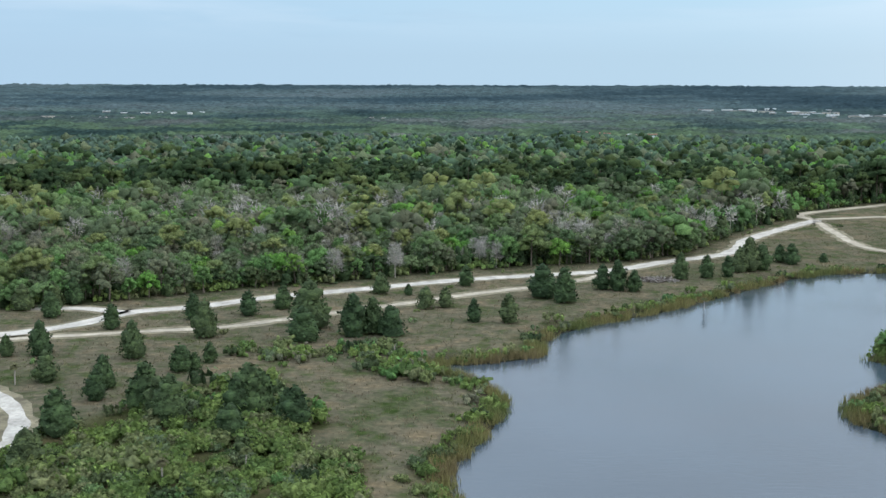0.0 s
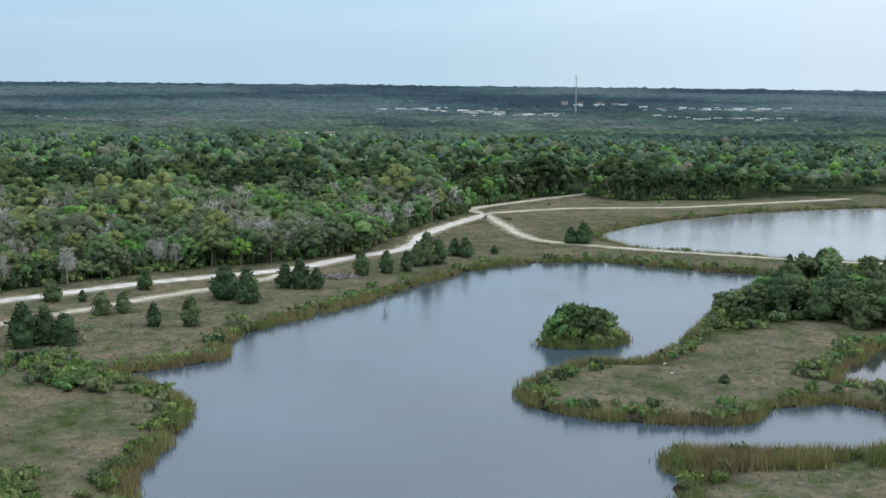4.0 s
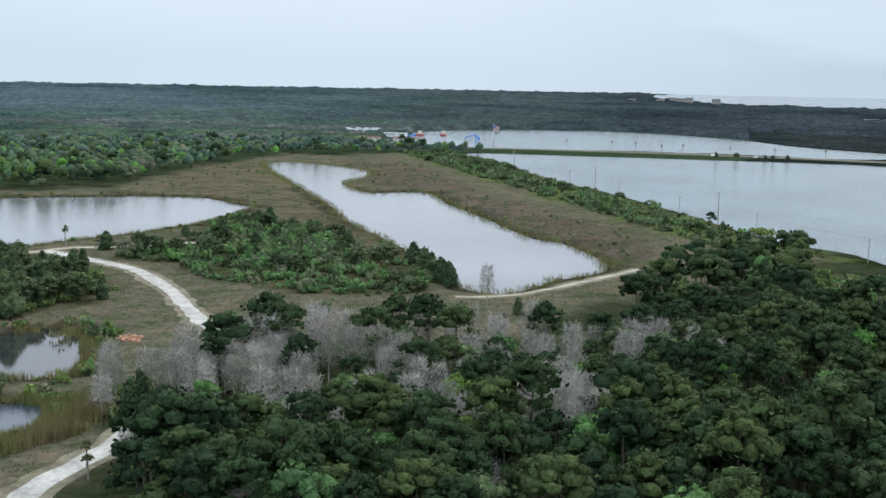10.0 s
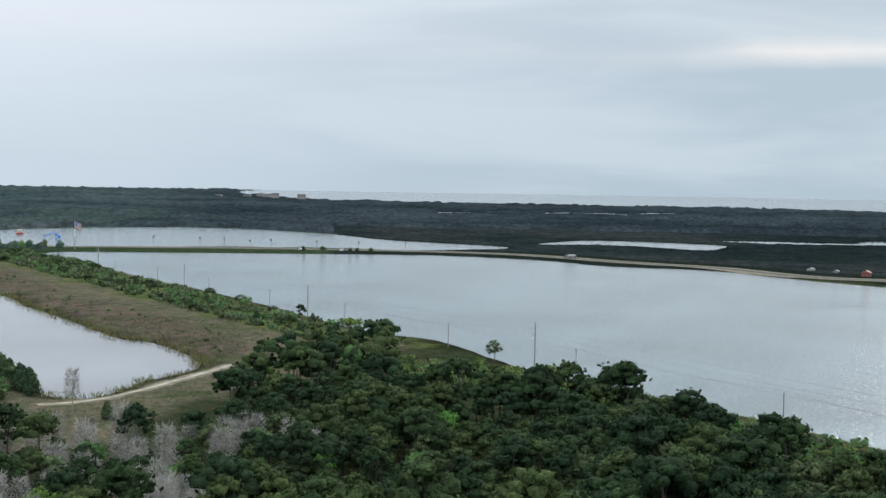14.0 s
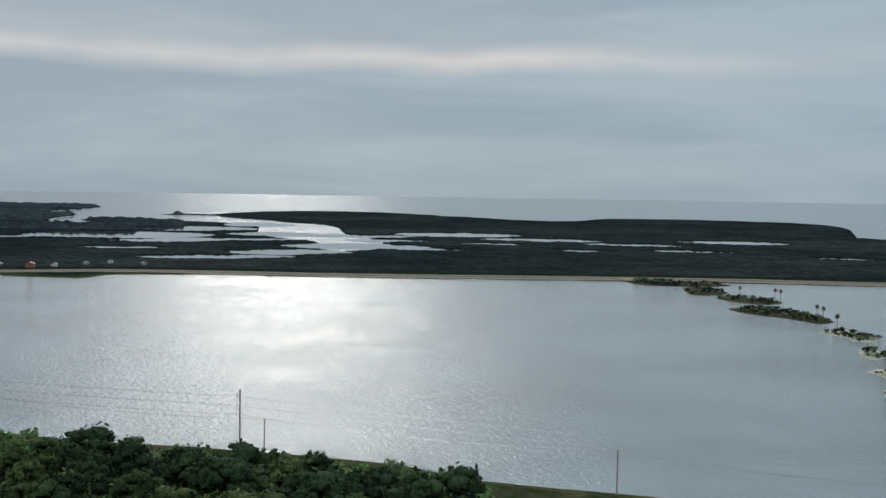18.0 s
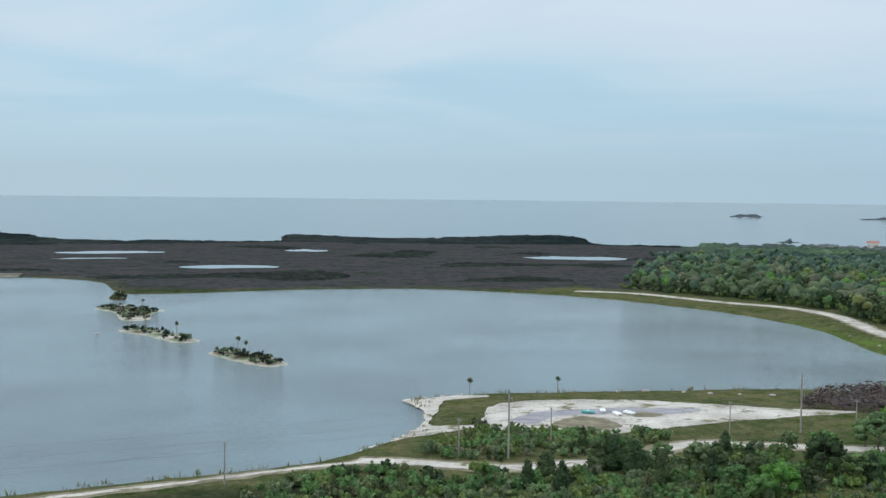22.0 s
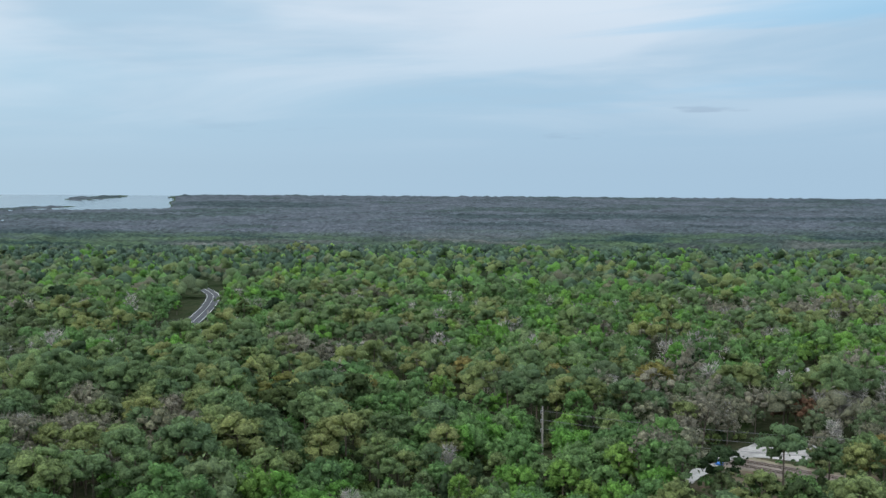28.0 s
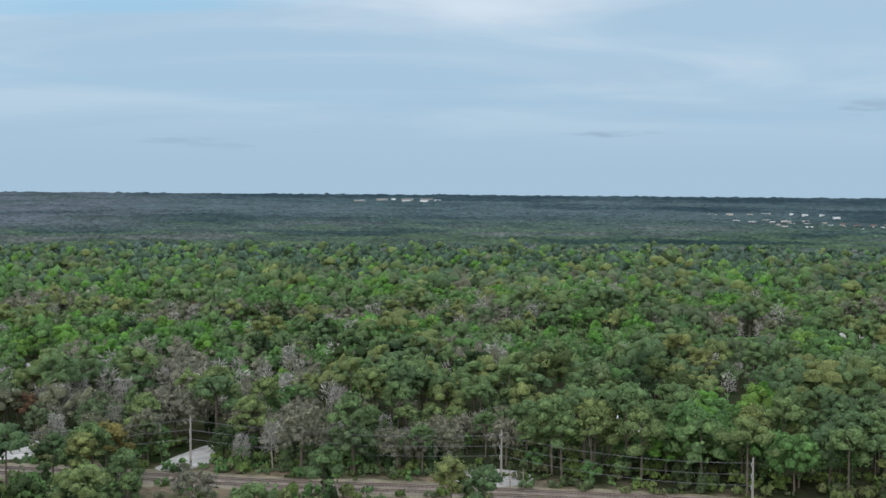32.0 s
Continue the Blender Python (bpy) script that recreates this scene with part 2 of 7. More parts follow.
def leaf_material(name, cols, tint=True, dark=0.86, trans=0.25, tuft=1.2, depth=0.5, spec=0.12, gap=0.22):
    """cols: three leaf colours; each tree leans to one of them, each leaf clump varies; tufts lightened, shade in the
    gaps put into the colour.
    """
    m, nt, b = material(name, 0.75, spec)
    if tint:
        src = nt.nodes.new("ShaderNodeAttribute"); src.attribute_name = "tint"
        fac = src.outputs["Fac"]
    else:
        src = nt.nodes.new("ShaderNodeObjectInfo")
        fac = src.outputs["Random"]
    r1 = ramp_node(nt, fac, ((0.05, cols[0]), (0.5, cols[1]), (0.95, cols[2])))
    g = nt.nodes.new("ShaderNodeNewGeometry")
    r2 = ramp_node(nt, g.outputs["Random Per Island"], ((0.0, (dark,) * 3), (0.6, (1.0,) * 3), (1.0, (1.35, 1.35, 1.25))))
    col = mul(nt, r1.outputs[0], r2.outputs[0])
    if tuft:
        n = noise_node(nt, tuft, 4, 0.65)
        # painted shade: darker in the noise hollows, lighter on the tufts
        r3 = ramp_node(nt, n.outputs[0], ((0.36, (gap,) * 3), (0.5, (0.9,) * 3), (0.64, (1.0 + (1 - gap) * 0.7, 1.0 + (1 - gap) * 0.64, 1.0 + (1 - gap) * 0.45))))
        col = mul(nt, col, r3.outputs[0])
        bump_node(nt, b, n.outputs[0], 1.0, depth)
    nt.links.new(col, b.inputs["Base Color"])
    if trans:
        tr = nt.nodes.new("ShaderNodeBsdfTranslucent")
        nt.links.new(col, tr.inputs[0])
        mx = nt.nodes.new("ShaderNodeMixShader"); mx.inputs[0].default_value = trans
        nt.links.new(b.outputs[0], mx.inputs[1]); nt.links.new(tr.outputs[0], mx.inputs[2])
        nt.links.new(mx.outputs[0], nt.nodes["Material Output"].inputs[0])
    return m


def plain(name, c, rough=0.6, metal=0.0, vary=0.12, s=3.0, spec=0.4):
    m, nt, b = material(name, rough, spec)
    b.inputs["Metallic"].default_value = metal
    n = noise_node(nt, s, 4, 0.65)
    r = ramp_node(nt, n.outputs[0], ((0.3, [v * (1 - vary) for v in c]), (0.7, [min(1, v * (1 + vary)) for v in c])))
    nt.links.new(r.outputs[0], b.inputs["Base Color"])
    return m


M_LAND = land_material()
M_ROAD = earth_material("white_shell_road", (0.42, 0.395, 0.355), 0.30, 0.20, 0.9)
M_VERGE = earth_material("worn_grass_verge", (0.175, 0.155, 0.105), 0.45, 0.25, 0.8)
M_TRACK = earth_material("sandy_track", (0.36, 0.32, 0.255), 0.32, 0.22, 0.9)


def sand_material():
    """White sand with grey damp patches and thin olive grass growing in."""
    m, nt, b = material("white_sand", 0.95, 0.15)
    n1, n2, n3 = noise_node(nt, 0.07, 6, 0.65), noise_node(nt, 0.7, 5, 0.7), noise_node(nt, 0.13, 6, 0.7)
    r1 = ramp_node(nt, n1.outputs[0], ((0.35, (0.30, 0.275, 0.24)), (0.5, (0.44, 0.41, 0.36)), (0.68, (0.56, 0.53, 0.48))))
    r2 = ramp_node(nt, n2.outputs[0], ((0.3, (0.72,) * 3), (0.6, (1.05,) * 3)))
    gr = ramp_node(nt, n3.outputs[0], ((0.54, (0.0,) * 3), (0.62, (1.0,) * 3)))
    mx = nt.nodes.new("ShaderNodeMixRGB")
    mx.inputs[2].default_value = (0.125, 0.12, 0.06, 1)
    nt.links.new(gr.outputs[0], mx.inputs[0])
    nt.links.new(mul(nt, r1.outputs[0], r2.outputs[0]), mx.inputs[1])
    nt.links.new(mx.outputs[0], b.inputs["Base Color"])
    bump_node(nt, b, n2.outputs[0], 0.5, 0.2)
    return m


M_SAND = sand_material()
M_YARD = earth_material("grey_yard_sand", (0.33, 0.315, 0.295), 0.4, 0.16, 1.1)
M_BALLAST = earth_material("railway_ballast", (0.185, 0.150, 0.125), 0.35, 0.25, 1.4)
M_CLAY = earth_material("grey_clay_film", (0.27, 0.265, 0.28), 0.2, 0.2, 0.9)
M_ASPHALT = earth_material("asphalt", (0.07, 0.073, 0.08), 0.15, 0.2, 2.0)
M_PAINT = plain("road_paint", (0.75, 0.75, 0.7), 0.7)
M_LAKE = water_material("dark_lake_water", (0.036, 0.054, 0.076), 0.03, 0.09, 1.6, (0.5, 1.6, 1), ior=1.7, calm=0.35)
M_POND = water_material("still_pond_water", (0.030, 0.032, 0.034), 0.02, 0.010, 1.2, ior=1.9)
M_MILKY = water_material("milky_lake_water", (0.112, 0.158, 0.172), 0.12, 0.66, 2.2, (0.7, 1.3, 1))
M_STILL = water_material("pale_still_lake_water", (0.160, 0.165, 0.174), 0.05, 0.06, 1.0, ior=1.6)
M_SEA = water_material("sea_water", (0.07, 0.105, 0.12), 0.14, 0.3, 4.0)

# pine greens darkened for the backlit near woods on the sun side
PINE_SHADED = ((0.024, 0.043, 0.022), (0.034, 0.058, 0.026), (0.060, 0.084, 0.032))
OAK = ((0.096, 0.178, 0.072), (0.122, 0.236, 0.078), (0.152, 0.210, 0.104))
GREY = ((0.330, 0.315, 0.300), (0.420, 0.400, 0.385), (0.270, 0.270, 0.225))
DUN = ((0.190, 0.188, 0.142), (0.218, 0.210, 0.165), (0.180, 0.190, 0.130))
BROWN = ((0.128, 0.164, 0.094), (0.112, 0.160, 0.084), (0.165, 0.170, 0.116))
CEDAR = ((0.036, 0.062, 0.030), (0.050, 0.080, 0.036), (0.068, 0.092, 0.044))
BUSH = ((0.102, 0.160, 0.054), (0.156, 0.222, 0.066), (0.165, 0.184, 0.094))
HOLM = ((0.036, 0.058, 0.027), (0.052, 0.078, 0.034), (0.082, 0.106, 0.050))
THICKET = ((0.062, 0.090, 0.042), (0.095, 0.125, 0.054), (0.125, 0.140, 0.080))
# far greens shifted to blue-grey: distance haze put into the colour
HAZEGREEN = ((0.056, 0.094, 0.056), (0.066, 0.102, 0.078), (0.096, 0.132, 0.142))
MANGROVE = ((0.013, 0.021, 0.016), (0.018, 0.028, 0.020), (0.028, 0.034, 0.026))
# same pines, yellower, and lightened for the front-lit southern woods
PINE_SUNLIT = ((0.108, 0.172, 0.084), (0.138, 0.208, 0.088), (0.200, 0.232, 0.090))
LIME = ((0.108, 0.245, 0.056), (0.132, 0.280, 0.060), (0.160, 0.262, 0.066))
RUST = ((0.150, 0.088, 0.058), (0.170, 0.105, 0.070), (0.130, 0.090, 0.062))
GOLD = ((0.150, 0.160, 0.050), (0.175, 0.180, 0.050), (0.190, 0.165, 0.060))
LEAF = {}
for kind, cols in (("pine", PINE_SHADED), ("slash", PINE_SUNLIT), ("rust", RUST), ("gold", GOLD), ("oak", OAK), ("grey", GREY), ("brown", BROWN), ("dun", DUN), ("cedar", CEDAR), ("bush", BUSH), ("thicket", THICKET), ("holm", HOLM), ("lime", LIME),
                   ("far", HAZEGREEN), ("mangrove", MANGROVE)):
    tr = 0.0 if kind in ("far", "mangrove") else 0.08 if kind in ("cedar", "pine", "thicket", "holm") else 0.32
    tuft, depth = {"far": (0.14, 0.8), "mangrove": (0.12, 0.4), "grey": (0.5, 0.3), "pine": (2.2, 0.35), "slash": (2.2, 0.35), "gold": (2.2, 0.35), "brown": (2.0, 0.3), "dun": (2.0, 0.25), "oak": (1.9, 0.4), "cedar": (1.5, 0.4), "bush": (1.6, 0.4), "thicket": (1.6, 0.4), "holm": (1.9, 0.4), "lime": (1.9, 0.4)}.get(kind, (1.45, 0.7))
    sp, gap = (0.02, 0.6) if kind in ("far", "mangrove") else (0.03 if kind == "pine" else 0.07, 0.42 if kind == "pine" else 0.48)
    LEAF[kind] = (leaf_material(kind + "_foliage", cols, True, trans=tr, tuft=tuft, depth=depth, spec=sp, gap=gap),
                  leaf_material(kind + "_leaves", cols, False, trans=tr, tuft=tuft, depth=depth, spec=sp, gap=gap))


def canopy_material():
    """Far tree tops: the tone of each patch of woods, with crown-sized light and dark put into the colour."""
    m, nt, b = material("far_canopy", 1.0, 0.0)
    at = nt.nodes.new("ShaderNodeAttribute"); at.attribute_name = "tone"
    n1, n2 = noise_node(nt, 0.11, 4, 0.6), noise_node(nt, 0.02, 4, 0.6)
    r1 = ramp_node(nt, n1.outputs[0], ((0.35, (0.62,) * 3), (0.5, (0.95,) * 3), (0.65, (1.3, 1.3, 1.25))))
    r2 = ramp_node(nt, n2.outputs[0], ((0.35, (0.75,) * 3), (0.65, (1.2,) * 3)))
    nt.links.new(mul(nt, mul(nt, at.outputs["Color"], r1.outputs[0]), r2.outputs[0]), b.inputs["Base Color"])
    return m


M_CANOPY = canopy_material()
M_BARK = plain("bark", (0.13, 0.105, 0.085), 0.9, vary=0.3)
M_PALE_BARK = plain("pale_bark", (0.30, 0.27, 0.24), 0.9, vary=0.25)
M_REED = leaf_material("reed_blades", ((0.185, 0.150, 0.080), (0.200, 0.185, 0.076), (0.130, 0.155, 0.056)), True, 0.7, 0.2, tuft=0)
M_GRASS = leaf_material("grass_tufts", ((0.165, 0.138, 0.095), (0.150, 0.134, 0.080), (0.120, 0.128, 0.058)), True, 0.7, 0.2, tuft=0)
M_FROND = leaf_material("palm_fronds", ((0.06, 0.08, 0.035), (0.075, 0.095, 0.035), (0.10, 0.10, 0.05)), False, tuft=0)
M_WOOD = plain("weathered_pole_wood", (0.30, 0.275, 0.25), 0.85, vary=0.25)
M_STEEL = plain("galvanised_steel", (0.42, 0.43, 0.44), 0.5, 0.6)
M_WIRE = plain("wire", (0.12, 0.12, 0.125), 0.5, 0.4)
M_DEBRIS = plain("rotting_timber", (0.070, 0.055, 0.048), 0.95, vary=0.5, s=0.8)
M_RUBBLE = plain("broken_concrete", (0.36, 0.32, 0.29), 0.95, vary=0.4, s=0.8)
M_WHITE = plain("white_painted_wall", (0.78, 0.78, 0.76), 0.6)
M_CREAM = plain("cream_wall", (0.62, 0.57, 0.48), 0.7)
M_ROOF = plain("light_metal_roof", (0.60, 0.62, 0.64), 0.5)
M_ROOF_RED = plain("rust_red_roof", (0.30, 0.11, 0.085), 0.6)
M_ROOF_GREY = plain("grey_shingle_roof", (0.26, 0.25, 0.25), 0.85)
M_BLUE = plain("bright_blue_paint", (0.04, 0.19, 0.55), 0.5)
M_RED = plain("red_paint", (0.36, 0.075, 0.06), 0.5)
M_DARK = plain("dark_glass", (0.03, 0.035, 0.04), 0.2)
M_TEAL = plain("teal_plastic", (0.10, 0.36, 0.34), 0.5)
M_TYRE = plain("black_rubber", (0.02, 0.02, 0.02), 0.85)

# ---------------------------------------------------------------- plan (metres; the drone hovers over 0, 0)
LAKE_A = [(2, 192), (2, 208), (7, 222), (12, 240), (14, 252), (11, 264), (2, 278), (-2, 284), (11, 288), (25, 297), (27, 311),
          (36, 328), (50, 340), (67, 354), (84, 373), (107, 398), (130, 420), (152, 429), (182, 427), (204, 405), (234, 379),
          (213, 364), (188, 337), (151, 291), (129, 269), (109, 269), (89, 251), (85, 239), (91, 228), (103, 219), (124, 213),
          (132, 219), (142, 223), (153, 222), (159, 213), (163, 203), (152, 191), (138, 189), (120, 192), (104, 198), (98, 197),
          (95, 189), (101, 184), (93, 182), (88, 168), (70, 140), (40, 128), (14, 145)]
POND_B = [(165, 241), (180, 255), (198, 269), (212, 268), (219, 258), (206, 240), (195, 228), (183, 220), (172, 231)]
LAKE_C = [(215, 500), (240, 528), (270, 549), (337, 577), (402, 588), (438, 582), (480, 552), (519, 508), (506, 454), (492, 437),
          (443, 417), (400, 406), (350, 408), (310, 404), (290, 405), (267, 415), (242, 438), (215, 462)]
LAKE_D = [(773, 672), (809, 654), (778, 569), (730, 527), (721, 522), (674, 507), (638, 476), (619, 444), (641, 419), (586, 364),
          (529, 304), (484, 257), (472, 232), (421, 190), (380, 192), (350, 192), (343, 202), (351, 216), (381, 254), (422, 290),
          (475, 354), (554, 434), (646, 537)]
LAKE_E = [(1044, 631), (930, 522), (807, 412), (713, 315), (633, 238), (552, 166), (523, 119), (467, 79), (422, 43), (406, 17),
          (371, -20), (338, -51), (305, -91), (275, -122), (250, -136), (215, -172), (179, -214), (163, -234), (142, -246), (121, -257),
          (99, -270), (82, -280), (56, -295), (40, -309), (28, -331), (20, -351), (20, -375), (27, -395), (6, -412), (-24, -419),
          (-50, -425), (-105, -435), (-139, -436), (-188, -446), (-181, -487), (-175, -549), (-171, -640)]
LAKE_E2 = [(-144, -716), (-93, -787), (-58, -820), (-12, -848), (58, -866), (131, -848), (235, -790), (262, -815), (304, -895),
           (375, -925), (449, -898), (604, -809), (700, -700), (779, -565), (840, -440), (875, -360), (929, -273), (957, -185),
           (930, -150), (983, -81), (1068, -5), (1090, 89), (1155, 175), (1178, 283), (1142, 405), (1100, 520)]
LAKE_F = [(1183, 831), (1340, 900), (1499, 967), (1657, 887), (1730, 747), (1626, 542), (1486, 403), (1382, 233), (1274, 306),
          (1240, 507), (1148, 691)]
POND_G = [(1473, 213), (1611, 169), (1629, 97), (1598, 23), (1566, -22), (1428, 8), (1485, 88), (1484, 156)]
COAST = [(4700, 1720), (3726, 1364), (3621, 910), (3596, 381), (3637, 100), (3592, -245), (3347, -611), (2815, -364), (2718, -443),
         (2201, -275), (2168, -407), (2402, -404), (2336, -560), (2150, -665), (1723, -542), (1512, -552), (1325, -488), (1266, -514),
         (1486, -635), (1777, -701), (2100, -800), (2300, -760), (2700, -740), (2960, -980), (2922, -1208), (2699, -1287), (2281, -1400),
         (2405, -1670), (2261, -1876), (1969, -1923), (1485, -1521), (1353, -1596), (1124, -1586)]
COAST2 = [(1060, -1880), (930, -2022), (754, -1829), (563, -1623), (458, -1641), (314, -1665), (323, -1909), (130, -1833), (-60, -2020),
          (-145, -1949), (-151, -1697), (-277, -1667), (-385, -1600), (-560, -1610), (-700, -1700), (-875, -2150), (-1147, -2330),
          (-1350, -2330), (-1190, -2150), (-1338, -2057), (-1508, -2500), (-1796, -2700), (-2127, -2598), (-2579, -3091), (-2944, -3529),
          (-3650, -4650), (0, -6800), (5000, -5200), (6800, 0)]
ISLES = [  # low islands strung across the great lake
    [(803, -572), (740, -611), (722, -598), (733, -560), (761, -542)], [(711, -551), (717, -573), (683, -567), (661, -547), (665, -526)],
    [(643, -528), (639, -548), (603, -549), (592, -526), (615, -518)],
    [(577, -482), (579, -505), (553, -513), (503, -496), (492, -476), (518, -477), (554, -475)],
    [(461, -447), (464, -467), (429, -456), (424, -435), (441, -442)], [(399, -410), (400, -420), (380, -409), (374, -393), (382, -395)],
    [(351, -364), (351, -376), (333, -367), (324, -354), (308, -341), (297, -328), (298, -321), (309, -330), (319, -345), (335, -358)],
    [(247, -754), (255, -796), (245, -787), (234, -744)],
    [(235, -689), (227, -715), (204, -690), (191, -684), (192, -661), (186, -633), (198, -628), (215, -668)],
    [(186, -583), (177, -596), (154, -572), (136, -547), (145, -539), (163, -559)],
    [(122, -505), (115, -517), (96, -499), (82, -477), (90, -469), (105, -483)]]
ISLET = (122, 295, 13.5, 10, 10)
SEA_ISLES = [(-709, -3332, 48, 60, -12), (-461, -1858, 14, 20, 0), (-1500, -3290, 560, 90, 14), (-1220, -2692, 40, 40, 25),
             (-1303, -2330, 45, 30, 30), (-2700, -3620, 300, 70, 35), (2700, -700, 90, 40, 60), (-1900, -2850, 240, 50, 25)]
SLIVERS = [  # marsh pools: heading from north, distance, half width across, half depth
    (105.2, 1230, 75, 16), (101, 1790, 120, 60), (96, 1720, 70, 32), (92, 2300, 130, 80), (112, 1480, 80, 36), (109, 1330, 60, 28),
    (135, 1420, 34, 28), (142.2, 1440, 26, 24), (146.5, 1150, 28, 28), (138, 1560, 60, 20), (149, 1620, 50, 28), (153.5, 1560, 30, 24),
    (146, 1800, 30, 40), (149.5, 1700, 60, 60), (162, 1390, 60, 32), (167.4, 1120, 45, 28), (171, 1440, 26, 32), (161, 1270, 40, 12),
    (101, 1420, 40, 14), (103, 1600, 60, 22), (106, 1650, 90, 20), (108, 1850, 60, 34), (111, 1800, 110, 26), (113.5, 1650, 50, 18), (115.5, 1420, 44, 12), (117, 1900, 90, 40),
    (119, 1600, 50, 14), (121, 1750, 80, 26), (123, 1450, 36, 12), (125.5, 1650, 60, 22), (128, 1500, 50, 14), (130, 1800, 70, 30), (104.5, 2050, 90, 50), (107.5, 2250, 60, 50), (84.2, 2900, 110, 120), (88, 3000, 60, 120), (93, 1700, 80, 40), (184, 1330, 60, 40), (78, 2800, 60, 100)]
OPEN_N = [(-150, 346), (-115, 347), (-109, 362), (-95, 366), (-68, 386), (-35, 400), (3, 422), (35, 437), (64, 445), (91, 460),
          (109, 488), (132, 534), (176, 594), (240, 668), (274, 674), (292, 640), (346, 634), (415, 649), (450, 640), (496, 692),
          (508, 689), (459, 616), (477, 600), (527, 578), (591, 624), (697, 669), (807, 718), (879, 739), (907, 690), (1044, 640),
          (807, 405), (552, 160), (500, 122), (455, 128), (417, 134), (395, 135), (384, 144), (347, 149), (341, 164), (305, 154),
          (290, 157), (276, 163), (265, 183), (238, 192), (201, 187), (188, 191), (175, 198), (146, 167), (122, 156)]
OPEN_N += [(88, 150), (0, 110), (-60, 150), (-200, 200)]
OPEN_S = [(179, -216), (60, -270), (0, -285), (-30, -300), (-70, -318), (-99, -335), (-120, -375), (-155, -403), (-180, -405),
          (-230, -440), (-275, -440), (-301, -505), (-253, -519), (-235, -548), (-214, -625), (-211, -730), (-168, -807), (-107, -871),
          (-60, -900), (0, -845), (-120, -600)]
CLEARINGS = [  # sandy yards among the trees: centre, radius across and along, turn
    (-281, 10, 9, 10, 0), (-345, 52, 10, 7, 0), (-560, 186, 10, 7, 0), (-370, 92, 6, 5, 0), (-429, -150, 8, 6, 0)]
YARDS = [[(-262.0, -124.0), (-279.0, -127.0), (-294.0, -126.0), (-314.0, -125.0), (-319.0, -113.0), (-298.0, -106.0), (-294.0, -117.0), (-288.0, -121.0), (-268.0, -121.0), (-257.0, -120.0)],
         [(-287.0, -72.0), (-304.0, -69.0), (-314.0, -63.0), (-294.0, -60.0), (-284.0, -67.0)]]
ROAD_LINE = [(-261, -164), (-289, -64), (-274, 12), (-248, 64)]  # poles beside the railway
MEADOW = [(-60, -245), (-70, -268), (-80, -280), (-96, -276), (-121, -296), (-138, -288), (-128, -255), (-105, -235)]
ROADS = [  # name, material, width, points
    ("shell_road", M_ROAD, 6.0, [(-150, 300), (-115, 318), (-102, 331), (-92, 347), (-74, 356), (-56, 371), (-30, 385), (3, 404), (31, 415),
                                 (61, 427), (86, 449), (115, 472), (134, 514), (160, 552), (186, 586)]),
    ("shell_spur", M_ROAD, 5.0, [(-125, 352), (-108, 352), (-94, 345)]),
    ("grass_track", M_TRACK, 3.2, [(-125, 306), (-104, 313), (-84, 319), (-61, 326), (-43, 339), (-14, 360), (12, 380), (42, 400), (62, 424)]),
    ("shell_road_north", M_TRACK, 4.5, [(186, 586), (186, 612), (226, 645), (276, 680), (310, 700)]),
    ("shore_track", M_TRACK, 4.0, [(185, 582), (180, 541), (177, 489), (196, 462), (229, 435), (260, 412), (285, 396), (306, 385), (323, 383),
                                   (345, 366), (380, 352)]),
    ("north_track", M_TRACK, 4.0, [(186, 590), (240, 605), (300, 600), (360, 612), (430, 628)]),
    ("bank_road", M_ROAD, 5.0, [(312, 385), (306, 352), (300, 322), (279, 284), (258, 254), (244, 234), (231, 210), (226, 204)]),
    ("near_road", M_ROAD, 5.0, [(164, 174), (155, 170), (142, 165), (128, 161), (112, 152)]),
    ("pond_track", M_TRACK, 2.2, [(325, 200), (338, 188), (365, 182), (389, 179), (420, 176)]),
    ("left_track", M_ROAD, 4.0, [(-108, 262), (-97, 252), (-88, 238), (-84, 227), (-83, 215), (-90, 200)]),
    ("sand_road", M_SAND, 6.0, [(34, -301), (20, -300), (-4, -296), (-20, -302), (-35, -308), (-55, -329), (-71, -330), (-101, -327),
                                (-128, -328), (-160, -345)]),
    ("lake_road", M_SAND, 9.0, [(-60, -852), (-103, -838), (-150, -780), (-185, -745), (-201, -694), (-199, -613), (-205, -575), (-228, -538)]),
    ("bank_path", M_SAND, 2.6, [(150, -226), (118, -246), (92, -262), (70, -276), (44, -294), (30, -300)]),
    ("highway", M_ASPHALT, 9.0, [(-330, -404), (-390, -455), (-433, -493), (-483, -540), (-530, -590), (-570, -650)]),
    ("rail_bed", M_BALLAST, 10.5, [(-284, -122), (-283, -109), (-277, -68), (-272, -39), (-268, -2), (-261, 45), (-250, 95)]),
    ("causeway_road", M_ASPHALT, 11.0, [(1129, 810), (1128, 690), (1196, 489), (1229, 295), (1212, 184), (1140, 80), (1095, -5), (1010, -85),
                                        (990, -180), (945, -273), (890, -365), (795, -575), (712, -710), (614, -823), (455, -914), (380, -940)])]
PADS = [("sand_pad", M_SAND, [(2, -362), (-6, -390), (-47, -399), (-96, -388), (-118, -384), (-90, -371), (-67, -360), (-37, -342), (-20, -347), (-3, -344)]),
        ("beach", M_SAND, [(29, -396), (10, -405), (0, -402), (14, -392), (17, -375), (17, -352), (4, -348), (30, -326), (37, -312), (26, -335), (20, -358), (22, -380)])]
